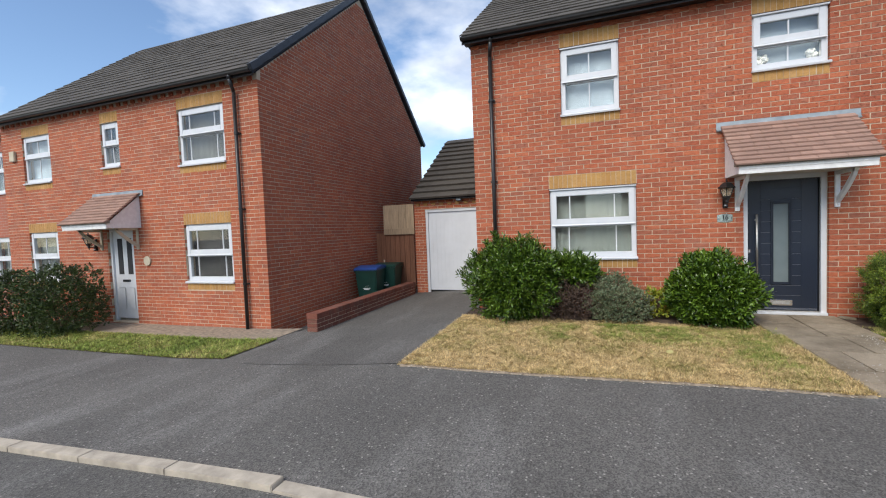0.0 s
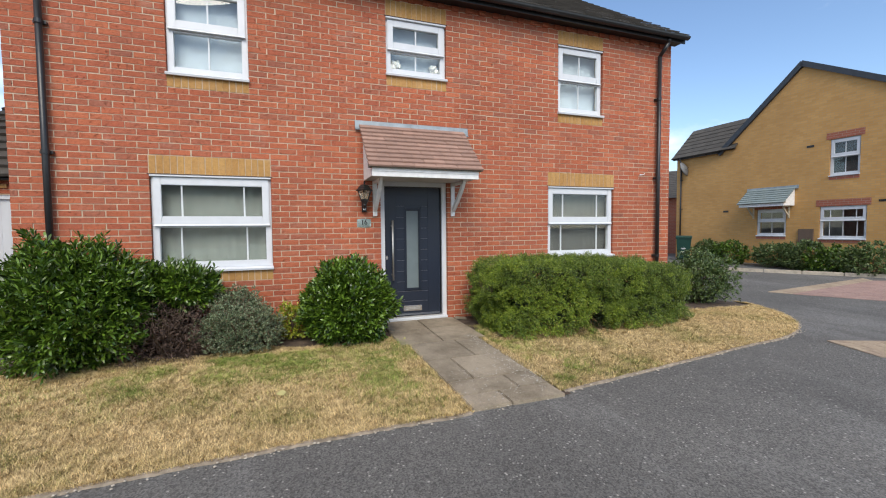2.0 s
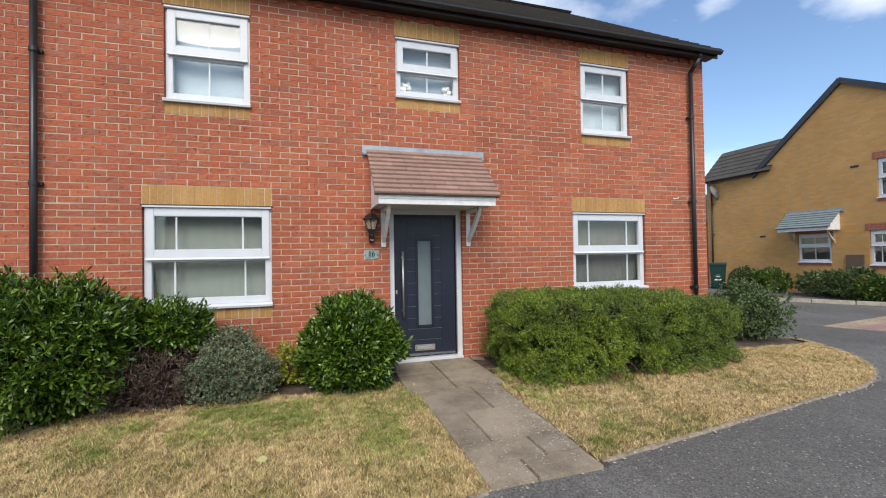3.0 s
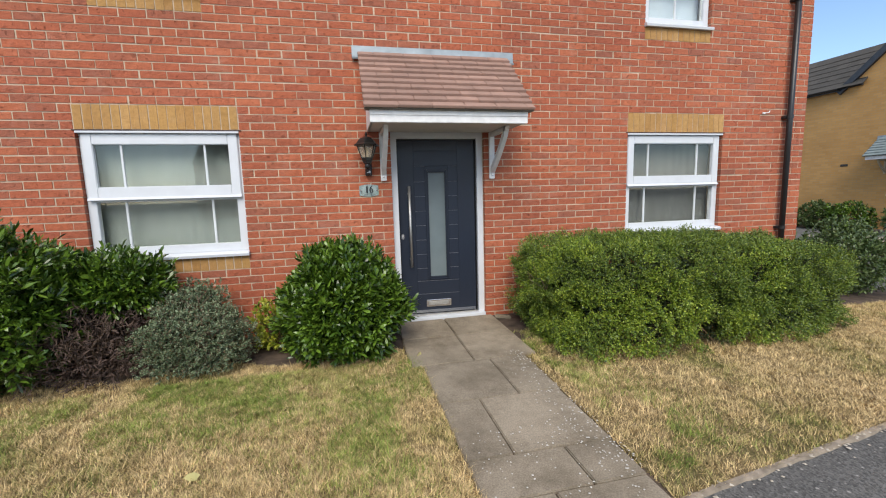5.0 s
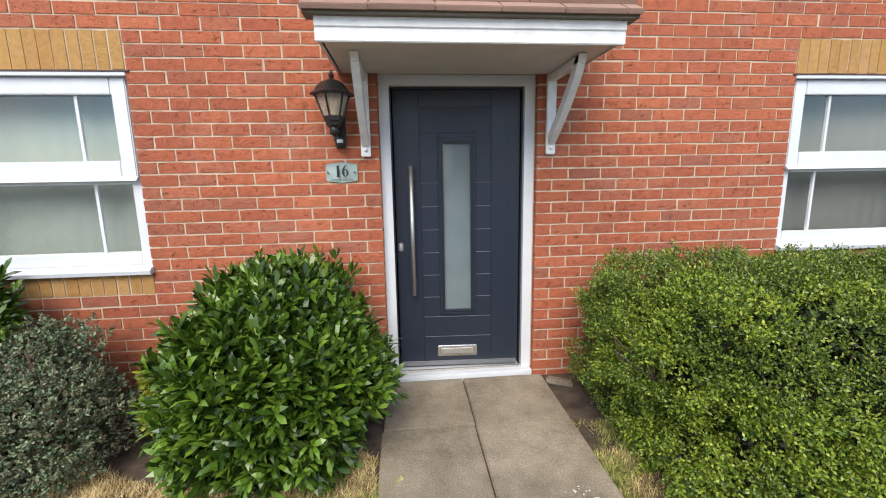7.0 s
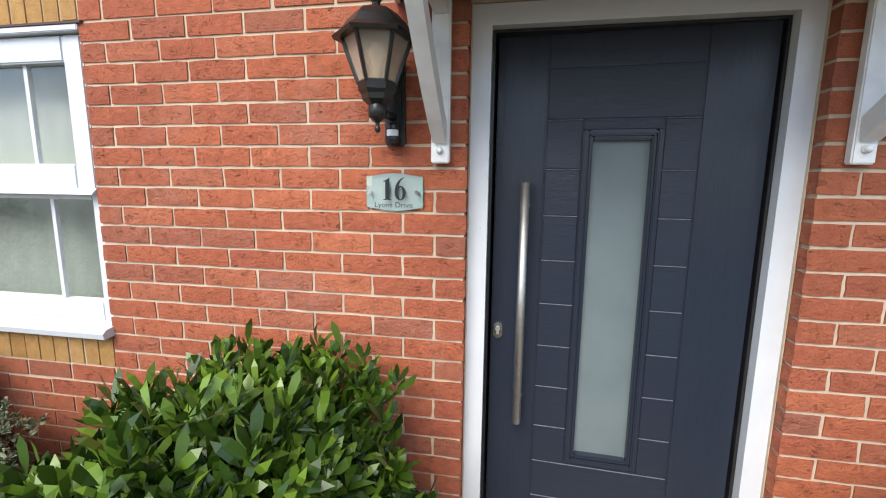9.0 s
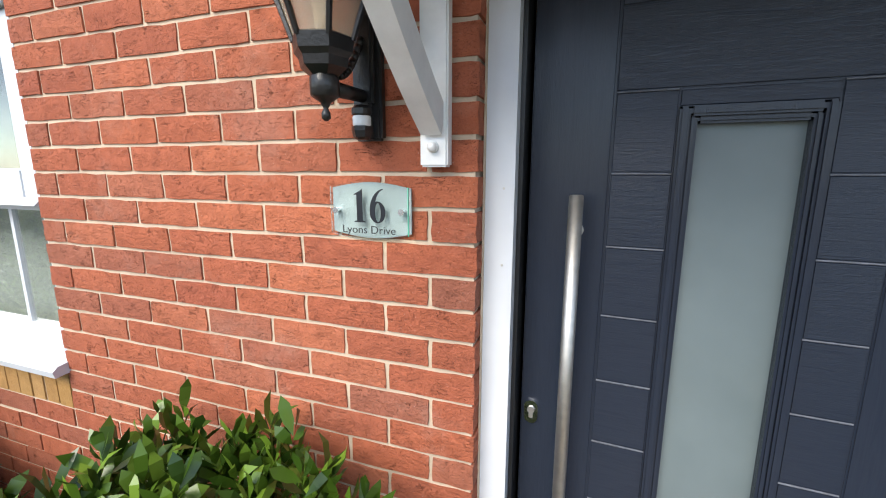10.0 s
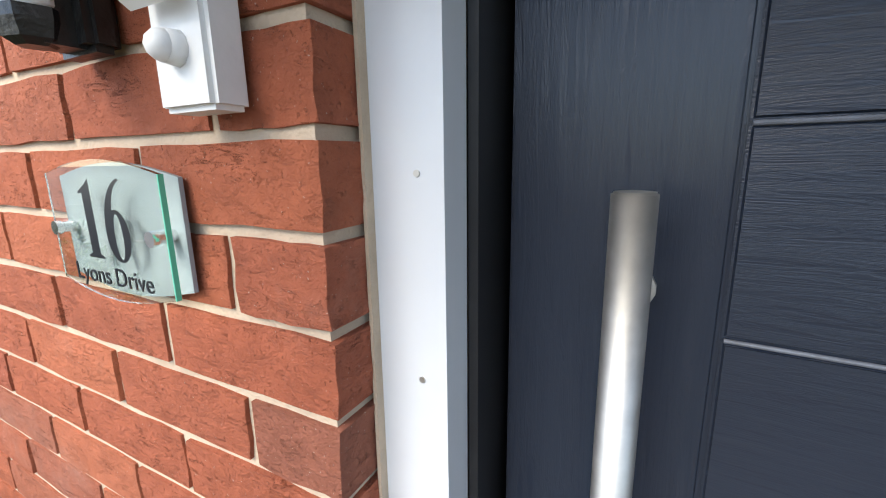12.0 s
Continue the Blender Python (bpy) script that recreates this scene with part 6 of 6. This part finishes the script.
far_house(17.5, 26.5, 9.0, 8.0, 3.1, 1.9, -70, M_FAR_RED, "distant red brick house behind the fence")
f = thing("timber_fence", "brown boarded fence between the houses", "fence", m=pose(12.0, 20.5, 0, 0, 0, -12))
for i in range(60):
    part("fence_board", boxed(i * 0.13, i * 0.13 + 0.125, 0, 0.02, 0.02, 1.75), M_FENCE, f)

# the opposite side of the street, behind the camera
far_house(-12.0, -40.0, 11.0, 8.0, 4.8, 3.0, 0, M_FAR_RED, "plain red brick house across the street")
far_house(3.0, -40.0, 11.0, 8.0, 4.8, 3.0, 0, M_FAR_RED, "plain red brick house on the far side of the street")


def security_light(x, y, z):
    t = thing("security_light", "small dark security light above the garage door", "wall lamp", m=pose(x, y, z))
    part("bracket", boxed(-0.02, 0.02, -0.05, -0.002, -0.03, 0.03, bevel=0.004), M_BLACK, t)
    part("housing", boxed(-0.075, 0.075, -0.14, -0.05, -0.05, 0.05, bevel=0.01), M_BLACK, t)
    part("lens", boxed(-0.06, 0.06, -0.146, -0.139, -0.035, 0.035, bevel=0.003), M_LEAD, t, "pale lens")


security_light(-3.37, 10.05, 2.33)


# ---- plants ----
def leaf_field(pos, nrm, length, width, seed, bend=0.25, spread=0.6, up=0.35, fold=0.25, light=False, level=0.0):
    """Oval leaves, each a bent six-corner blade (four corners if light), at places that look out along normals."""
    rng = np.random.default_rng(seed)
    n = len(pos)
    d = nrm * 1.0 + rng.normal(0, spread, (n, 3)) + np.array([0, 0, up])
    d /= np.linalg.norm(d, axis=1)[:, None]
    side = np.cross(d, rng.normal(0, 1, (n, 3)) + nrm * 1.2 * (1 - min(level, 1)) + np.array([0, 0, 2.0 * level]))
    side /= np.linalg.norm(side, axis=1)[:, None] + 1e-9
    up_v = np.cross(side, d)
    L = length * rng.uniform(0.6, 1.25, (n, 1))
    W = width * rng.uniform(0.7, 1.2, (n, 1))
    b = bend * rng.uniform(-0.2, 1.0, (n, 1)) * L
    mid_up = up_v * b * 0.25
    l1, r1 = pos + d * L * 0.38 - side * W * 0.42 + mid_up, pos + d * L * 0.38 + side * W * 0.42 + mid_up
    l2, r2 = pos + d * L * 0.74 - side * W * 0.46, pos + d * L * 0.74 + side * W * 0.46
    l1, l2 = l1 + up_v * W * fold * 0.4, l2 + up_v * W * fold * 0.4
    tip = pos + d * L - up_v * b
    v = np.stack([pos, l1, r1, l2, r2, tip], 1).reshape(-1, 3)
    q = np.array([(0, 2, 1), (1, 2, 4), (1, 4, 3), (3, 4, 5)])
    if light:
        v = np.stack([pos, (l1 + l2) / 2, (r1 + r2) / 2, tip], 1).reshape(-1, 3)
        q = np.array([(0, 2, 1), (1, 2, 3)])
    m = 4 if light else 6
    f = (np.arange(n)[:, None, None] * m + q[None]).reshape(-1, 3)
    return v, f


def blob_points(n, c, r, seed, lumps=0.16, freq=2.2, shell=0.22, floor=0.0, flat=1.0):
    """Places and normals in the outer shell of an uneven ellipsoid; flat > 1 squares it off."""
    rng = np.random.default_rng(seed)
    d = rng.normal(0, 1, (n * 2, 3))
    d /= np.linalg.norm(d, axis=1)[:, None]
    if flat > 1:
        k = (np.abs(d) ** (2 * flat)).sum(1) ** (1 / (2 * flat))
        s = d / k[:, None]
    else:
        s = d
    bump = np.array([noise.fractal(Vector(p) * freq + Vector((seed * 3.1, 0, 0)), 0.8, 2.2, 3) for p in d])
    rad = 1 + lumps * bump - shell * rng.random(n * 2) ** 1.6
    p = s * rad[:, None] * np.array(r) + np.array(c)
    keep = p[:, 2] > floor + 0.02
    p, d = p[keep][:n], d[keep][:n]
    nn = d / np.array(r)
    nn /= np.linalg.norm(nn, axis=1)[:, None]
    return p, nn


def stems(parent, c, r, base_z, n, seed, material=None, thick=0.012, name="stem"):
    rng = random.Random(seed)
    for i in range(n):
        bm = bmesh.new()
        a = rng.uniform(0, 6.28)
        k = rng.uniform(0.3, 0.85)
        p0 = Vector((c[0] + rng.uniform(-0.08, 0.08), c[1] + rng.uniform(-0.08, 0.08), base_z - 0.02))
        p2 = Vector((c[0] + r[0] * k * math.cos(a), c[1] + r[1] * k * math.sin(a), c[2] + r[2] * rng.uniform(0.1, 0.75)))
        p1 = p0.lerp(p2, 0.5) + Vector((rng.uniform(-0.06, 0.06), rng.uniform(-0.06, 0.06), 0.08))
        tube(bm, p0, p1, thick, thick * 0.75, 6)
        tube(bm, p1, p2, thick * 0.75, thick * 0.3, 6)
        for q in range(3):
            e = p1.lerp(p2, rng.uniform(0.1, 0.8))
            tube(bm, e, e + Vector((rng.uniform(-0.15, 0.15), rng.uniform(-0.15, 0.15), rng.uniform(0.05, 0.2))), thick * 0.4, thick * 0.15, 5)
        part(name, bm, material or M_TWIG, parent)


def whorls(p, d, k, reach, seed, up=0.6, jitter=0.35, open_=0.75):
    """Turns shoot places into rings of k leaves round each shoot's axis."""
    rng = np.random.default_rng(seed)
    n = len(p)
    ax = d + np.array([0, 0, up]) + rng.normal(0, jitter, (n, 3))
    ax /= np.linalg.norm(ax, axis=1)[:, None]
    s1 = np.cross(ax, rng.normal(0, 1, (n, 3)))
    s1 /= np.linalg.norm(s1, axis=1)[:, None] + 1e-9
    s2 = np.cross(ax, s1)
    pos, out = [], []
    for i in range(k):
        a = 2.4 * i + rng.normal(0, 0.25, (n, 1))
        t = i / max(1, k - 1)
        pos.append(p + ax * reach * t)
        r = s1 * np.cos(a) + s2 * np.sin(a)
        o = ax * (0.45 + 0.75 * t) + r * open_ * (1.1 - 0.45 * t)
        out.append(o / np.linalg.norm(o, axis=1)[:, None])
    return np.concatenate(pos), np.concatenate(out)


def bush(name, label, c, r, n, length, width, material, seed, category="shrub", sprigs=0, ring=7, up=0.6, jitter=0.35, spread=0.12, **kw):
    gz = ground_z(c[0], c[1])
    t = thing(name, label, category, m=pose(c[0], c[1], gz))
    cc = (0, 0, c[2] - gz)
    p, d = blob_points(n // ring, cc, r, seed, floor=0.03, **kw)
    # shoots that stand out of the outline
    rng = np.random.default_rng(seed + 5)
    high = np.nonzero(p[:, 2] > cc[2] * 0.8)[0]
    if sprigs and len(high):
        k = rng.choice(high, sprigs)
        ax = d[k] * 0.7 + np.array([0, 0, 0.9]) + rng.normal(0, 0.2, (sprigs, 3))
        ax /= np.linalg.norm(ax, axis=1)[:, None]
        p = np.concatenate([p] + [p[k] + ax * length * f for f in (0.45, 0.9)])
        d = np.concatenate([d, ax, ax])
    wp, wd = whorls(p, d, ring, length * 0.7, seed + 1, up, jitter)
    v, f = leaf_field(wp, wd, length, width, seed + 1, spread=spread, up=0.0, level=0.7)
    raw("foliage", v, f, material, t, kind="stuff")
    # inner leaves that close the view through the crown
    p2, d2 = blob_points(n // 4, cc, tuple(k * 0.74 for k in r), seed + 2, floor=0.03)
    v, f = leaf_field(p2, d2, length * 1.3, width * 1.6, seed + 3)
    raw("inner_foliage", v, f, material, t, kind="stuff")
    stems(t, cc, r, 0.0, 9, seed)
    return t


bush("laurel_bush", "large rounded dark green laurel bush against the wall", (-1.32, 6.33, 0.67), (0.70, 0.62, 0.62), 15500, 0.085, 0.022, M_LAUREL, 11, sprigs=70, lumps=0.3, shell=0.3, freq=2.6)
bush("laurel_bush", "low spreading part of a glossy laurel bush under the window", (-0.50, 6.62, 0.80), (0.40, 0.30, 0.22), 3800, 0.085, 0.022, M_LAUREL, 12, sprigs=30, lumps=0.3)
door_bush = bush("laurel_bush", "rounded glossy laurel bush beside the front door", (1.45, 6.38, 0.50), (0.51, 0.54, 0.465), 15000, 0.08, 0.025, M_LAUREL, 13, sprigs=90, lumps=0.26, shell=0.28, freq=2.6)
# fuller tufts of shoots on its back, by the wall
for i, (sx, sy, sz) in enumerate(((-0.16, 0.42, 0.80), (0.07, 0.44, 0.84), (0.24, 0.40, 0.78))):
    rng = np.random.default_rng(60 + i)
    sp = np.array([sx, sy, sz]) + rng.normal(0, 1, (26, 3)) * np.array([0.07, 0.045, 0.05])
    wp, wd = whorls(sp, np.tile([0.0, -0.15, 0.6], (26, 1)), 7, 0.06, 60 + i, 0.8, 0.3)
    v, f = leaf_field(wp, wd, 0.08, 0.026, 64 + i, spread=0.12, up=0.1)
    raw("shoot", v, f, M_LAUREL, door_bush)
bush("grey_shrub", "small grey-green shrub with woolly leaves", (0.20, 6.36, 0.34), (0.44, 0.42, 0.30), 22000, 0.023, 0.011, M_GREYLEAF, 14, sprigs=60, lumps=0.34, ring=8, up=0.9, freq=3.0)
bush("grey_shrub", "thin upper sprays of the grey-green shrub by the wall", (0.12, 6.6, 0.62), (0.3, 0.24, 0.16), 4500, 0.023, 0.011, M_GREYLEAF, 24, sprigs=40, lumps=0.4, ring=8, up=0.9, shell=0.6)
bush("dead_shrub", "brown half-dead twiggy shrub", (-0.52, 6.3, 0.30), (0.50, 0.44, 0.38), 4200, 0.055, 0.008, M_DEADLEAF, 15, sprigs=30, lumps=0.4, shell=0.8, spread=0.9, ring=5)
bush("golden_shrub", "small yellow-green shrub by the wall", (0.80, 6.66, 0.27), (0.18, 0.2, 0.24), 800, 0.05, 0.022, M_YELLEAF, 16, sprigs=12, lumps=0.3)
bush("dark_shrub", "loose dark green shrub at the house corner", (7.92, 6.72, 0.48), (0.64, 0.58, 0.48), 7500, 0.05, 0.02, M_SHRUB, 17, sprigs=120, lumps=0.45, shell=0.5, spread=0.5, ring=6)
# clumps in front of the neighbour and across the road
bush("laurel_bush", "dark clipped bush before the neighbouring house", (-10.4, 5.0, 0.32), (0.68, 0.6, 0.74), 11000, 0.05, 0.022, M_DARKBUSH, 18, sprigs=20, flat=1.5)
bush("dark_shrub", "dark bush by the neighbour's window", (-12.0, 4.9, 0.25), (0.76, 0.6, 0.74), 11000, 0.05, 0.022, M_DARKBUSH, 19, sprigs=20, flat=1.5)
for i, (bx, by, rx, rz) in enumerate(((17.1, 13.6, 0.55, 0.42), (17.0, 12.7, 0.6, 0.42), (17.1, 11.0, 0.75, 0.42), (16.9, 10.0, 0.7, 0.46), (16.7, 9.1, 0.7, 0.4), (16.6, 8.2, 0.75, 0.45), (13.4, 17.2, 0.8, 0.6))):
    bush("low_shrub", "low green shrub before the yellow house", (bx, by, rz * 0.9), (rx, rx, rz), 2600, 0.085, 0.04, (M_SHRUB, M_LAUREL, M_SHRUB)[i % 3], 40 + i, sprigs=20, lumps=0.3)


def hedge():
    c = (4.78, 6.2, 0.50)
    gz = ground_z(*c[:2])
    t = thing("clipped_hedge", "clipped small-leaved green hedge beside the path", "hedge", m=pose(c[0], c[1], gz))
    cc = (0, 0, c[2] - gz)

    def shape(p):
        k = np.clip((p[:, 0] + 1.9) / 3.8, 0, 1)
        p[:, 2] *= 1.07 - 0.2 * k ** 2
        p[:, 1] -= 0.12 * np.sin(k * math.pi)
        return p

    p, d = blob_points(52000, cc, (1.53, 0.70, 0.465), 31, lumps=0.10, freq=4.0, shell=0.10, floor=0.05, flat=3.0)
    fine = np.array([noise.noise(Vector(q) * 6.0) + 0.6 * noise.noise(Vector(q) * 15.0 + Vector((9, 0, 0))) for q in p])
    p, d, fine = p[fine > -0.26], d[fine > -0.26], fine[fine > -0.26]
    p = shape(p + d * (fine[:, None] - 0.05) * 0.10)
    # a bare, twiggy hollow low in the front
    hollow = np.array([-0.28, -0.78, 0.2])
    keep = (((p - hollow) / np.array([0.14, 0.24, 0.12])) ** 2).sum(1) > 1
    p, d = p[keep], d[keep]
    wp, wd = whorls(p, d, 8, 0.055, 32, up=0.15, jitter=0.55, open_=0.9)
    fresh = np.array([noise.noise(Vector(q) * 3.2 + Vector((0, 5, 0))) for q in p]) - 0.28 * p[:, 0] - 0.5 * p[:, 1] > 0.5
    fresh = np.tile(fresh, 8)
    v, f = leaf_field(wp[~fresh], wd[~fresh], 0.0185, 0.0105, 33, spread=0.3, up=0.1, light=True, level=0.45)
    raw("foliage", v, f, M_HEDGE, t, kind="stuff")
    v, f = leaf_field(wp[fresh], wd[fresh], 0.021, 0.0125, 36, spread=0.3, up=0.1, light=True, level=0.45)
    raw("fresh_growth", v, f, M_HEDGENEW, t, "brighter yellow-green young leaves", kind="stuff")
    # inner leaves, coloured darker so the gaps between clumps look shaded
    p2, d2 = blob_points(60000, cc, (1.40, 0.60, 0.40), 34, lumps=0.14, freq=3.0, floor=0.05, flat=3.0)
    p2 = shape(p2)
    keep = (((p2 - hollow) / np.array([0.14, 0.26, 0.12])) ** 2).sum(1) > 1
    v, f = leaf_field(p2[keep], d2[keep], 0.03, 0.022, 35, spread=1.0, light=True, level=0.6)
    raw("inner_foliage", v, f, M_HEDGESHADE, t, kind="stuff")
    for i in range(6):
        stems(t, (-1.4 + 0.56 * i, -0.1, cc[2]), (0.5, 0.55, 0.4), 0.0, 4, 50 + i, thick=0.01)
    rng = random.Random(77)
    for i in range(34):
        bm = bmesh.new()
        a = Vector((-0.28 + rng.uniform(-0.17, 0.17), -0.45 + rng.uniform(-0.1, 0.1), rng.uniform(0.1, 0.36)))
        b = a + Vector((rng.uniform(-0.15, 0.2), -rng.uniform(0.1, 0.3), rng.uniform(-0.22, 0.04)))
        b.z = max(b.z, 0.01)
        m = a.lerp(b, 0.5) + Vector((0, 0, 0.03))
        tube(bm, a, m, 0.003, 0.0025, 5)
        tube(bm, m, b, 0.0025, 0.0012, 5)
        part("bare_twig", bm, M_STRAWTWIG, t)


M_HEDGENEW = leaf_mat("young_hedge_leaf", [(0.07, 0.125, 0.013), (0.145, 0.22, 0.02), (0.23, 0.31, 0.03), (0.35, 0.41, 0.05)], 0.42)
# hedge leaf colours with the shade of the inside painted in
M_HEDGESHADE = leaf_mat("shaded_hedge_leaf", [(0.016, 0.03, 0.007), (0.028, 0.045, 0.01), (0.035, 0.048, 0.012)], 0.6)
M_STRAWTWIG = simple("pale_dry_twig", (0.26, 0.17, 0.10), 0.9, 0, 0.4, 20.0)
hedge()


# ---- grass ----
def grass(name, label, count, place, h, material, seed, width=0.0022):
    rng = np.random.default_rng(seed)
    xy = place(rng, count)
    n = len(xy)
    z = np.array([ground_z(x, y) for x, y in xy]) + 0.008
    # tufts: blades of one small patch share their lie and height
    cx, cy = np.floor(xy[:, 0] / 0.045 + rng.normal(0, 0.35, n)).astype(int) % 257, np.floor(xy[:, 1] / 0.045 + rng.normal(0, 0.35, n)).astype(int) % 257
    lie, tall = rng.uniform(0, 6.283, (257, 257)), rng.uniform(0.45, 1.5, (257, 257))
    a = lie[cx, cy] + rng.normal(0, 1.5, n)
    hh = h * rng.uniform(0.5, 1.3, n) * tall[cx, cy]
    lean = rng.uniform(0.3, 1.7, n) * hh
    w = width * rng.uniform(0.7, 1.4, n)
    dx, dy = np.cos(a), np.sin(a)
    v = np.zeros((n, 3, 3))
    for i, sgn in ((0, -1), (1, 1)):
        v[:, i, 0], v[:, i, 1], v[:, i, 2] = xy[:, 0] - dy * w * sgn, xy[:, 1] + dx * w * sgn, z
    v[:, 2, 0], v[:, 2, 1], v[:, 2, 2] = xy[:, 0] + dx * lean, xy[:, 1] + dy * lean, z + hh * 0.9
    f = np.arange(n * 3).reshape(-1, 3)
    return tagged(raw(name, v.reshape(-1, 3), f, material, None, label, "stuff"), category="grass")


EDGE_X = np.linspace(-2.3, 8.9, 300)
EDGE_Y = np.array([lawn_edge(x) for x in EDGE_X])


def near_lawn(rng, n):
    x = rng.uniform(-2.24, 2.07, n)
    e = np.interp(x, EDGE_X, EDGE_Y)
    y = e - 0.02 + (6.3 + 0.12 * np.sin(x * 5) - e) * rng.random(n) ** 1.1
    y = np.where((x > 1.96) & (y > 5.78), 5.78 - 0.3 * rng.random(n), y)
    return np.stack([x, y], 1)


def corner_lawn(rng, n):
    x = 2.95 + 5.77 * rng.random(n)
    e = np.interp(x, EDGE_X, EDGE_Y)
    y = e - 0.01 + (np.maximum(6.15, e + 0.06) - e) * rng.random(n)
    keep = (x > 2.945 + 0.03 * (y - 4.3)) & ((y < 5.8) | (x > 3.09))
    return np.stack([x[keep], y[keep]], 1)


def far_lawn(rng, n):
    return np.stack([rng.uniform(-13.0, -5.1, n), rng.uniform(4.05, 5.12, n)], 1)


grass("lawn_grass", "short dry straw-coloured grass", 330000, near_lawn, 0.026, M_BLADE, 71)
grass("lawn_grass", "short dry straw-coloured grass at the corner", 220000, corner_lawn, 0.026, M_BLADE, 72)
def green_patch(rng, n):
    a = np.stack([rng.normal(0.45, 0.85, n), 5.98 - np.abs(rng.normal(0, 0.42, n))], 1)
    b = np.stack([rng.normal(3.22, 0.2, n), rng.uniform(4.2, 6.4, n)], 1)
    e = np.stack([rng.normal(1.55, 0.3, n), rng.normal(4.95, 0.35, n)], 1)
    p = np.concatenate([a[: n // 2], b[: n // 7], e[: n // 8]])
    thin = np.array([noise.noise(Vector((x * 2.3, y * 2.3, 4.0))) for x, y in p]) + rng.normal(0, 0.12, len(p))
    p = p[thin > -0.12]
    return p[(p[:, 0] > -2.2) & (p[:, 1] < 6.4) & (p[:, 1] > 4.0) & ((p[:, 0] < 2.04) | (p[:, 0] > 3.08))]


def straw(rng, n):
    return np.concatenate([near_lawn(rng, n // 2), corner_lawn(rng, n // 2)])


grass("lawn_grass", "greener grass near the shrubs", 230000, green_patch, 0.03, M_GREENBLADE, 74)
grass("cut_straw", "long loose dry grass stalks lying on the lawn", 9000, straw, 0.045, M_BLADE, 75, 0.0016)
grass("lawn_grass", "short green grass before the neighbouring house", 60000, far_lawn, 0.035, M_GREENBLADE, 73, 0.006)


# ---- side road: kerbs and block paving ----
def block_paving(name, label, corners, material, w, l, seed):
    """Blocks between four corners of the plan."""
    a, b, c, d = [Vector((*p, 0)) for p in corners]
    nu, nv = max(1, round((b - a).length / l)), max(1, round((d - a).length / w))
    vs, fs = [], []
    rng = random.Random(seed)
    for j in range(nv):
        for i in range(-1 if j % 2 else 0, nu):
            q = []
            for du, dv in ((0.02, 0.03), (0.98, 0.03), (0.98, 0.97), (0.02, 0.97)):
                u, v = (i + du + (0.5 if j % 2 else 0)) / nu, (j + dv) / nv
                u = min(1, max(0, u))
                p = a.lerp(b, u).lerp(d.lerp(c, u), v)
                q.append(p)
            z = rng.uniform(0.008, 0.011)
            base = len(vs)
            vs += [(p.x, p.y, ground_z(p.x, p.y) + z) for p in q] + [(p.x, p.y, ground_z(p.x, p.y) - 0.02) for p in q]
            fs += [[base + k for k in t] for t in ((0, 1, 2, 3), (4, 5, 1, 0), (5, 6, 2, 1), (6, 7, 3, 2), (7, 4, 0, 3))]
    return tagged(raw(name, vs, fs, material, None, label, "structure"), category="paving")


block_paving("pavement_block", "pink block paving across the side road", [(10.9, 6.9), (13.0, 3.0), (19.0, 5.0), (15.2, 7.5)], M_PAVER, 0.1, 0.2, 81)
block_paving("pavement_ramp", "pale paved band at the edge of the block paving", [(10.75, 7.3), (10.9, 6.9), (15.2, 7.5), (15.6, 7.9)], M_TANPAVER, 0.15, 0.3, 82)
block_paving("pavement_block", "tan block paving at the road edge", [(6.95, 4.2), (6.75, 3.6), (9.5, 2.2), (9.8, 3.2)], M_TANPAVER, 0.1, 0.2, 83)


def far_kerb():
    k = thing("kerb", "pale kerb stones of the far footway", "kerb")
    bm = boxed(0, 0.91, 0, 0.13, -0.1, 0.1, bevel=0.012)
    me = bpy.data.meshes.new("kerb_stone")
    bm.to_mesh(me)
    bm.free()
    me.materials.append(M_KERB)
    a, b = Vector((13.9, 11.6, 0)), Vector((17.2, 6.0, 0))
    n = int((b - a).length / 0.915)
    ang = math.degrees(math.atan2(b.y - a.y, b.x - a.x))
    for i in range(n):
        p = a.lerp(b, i / n)
        o = new("kerb_stone", me)
        o.parent = k
        o.matrix_basis = pose(p.x, p.y, 0.0, 0, 0, ang)


far_kerb()

def path_chips(rng):
    if rng.random() < 0.35:
        return rng.uniform(2.12, 2.9), rng.uniform(4.0, 4.75)
    return 2.96 - abs(rng.normal(0, 0.12)), rng.uniform(4.2, 5.9)


pebbles("loose_stones", "pale stone chips scattered on the garden path", 420, path_chips, 0.006, M_CHIP, 6).location.z = 0.024
M_DRYLEAF = simple("yellow_fallen_leaf", (0.55, 0.50, 0.22), 0.7, 0, 0.2)
for i, (lx, ly) in enumerate(((0.62, 4.75), (2.05, 6.0))):
    p = np.array([[0, 0, 0.0]])
    v, f = leaf_field(p, np.array([[1.0, 0, 0.15]]), 0.08, 0.045, 90 + i, spread=0.2, up=0.0)
    o = raw("fallen_leaf", v, f, M_DRYLEAF, None, "pale yellow fallen leaf lying on the grass")
    tagged(o, category="leaf")
    o.matrix_basis = pose(lx, ly, ground_z(lx, ly) + 0.04, 0, 0, 40 * i)

# the nearest bricks of the front wall, piece by piece
near_bricks(house_wall, close_bricks, 91)
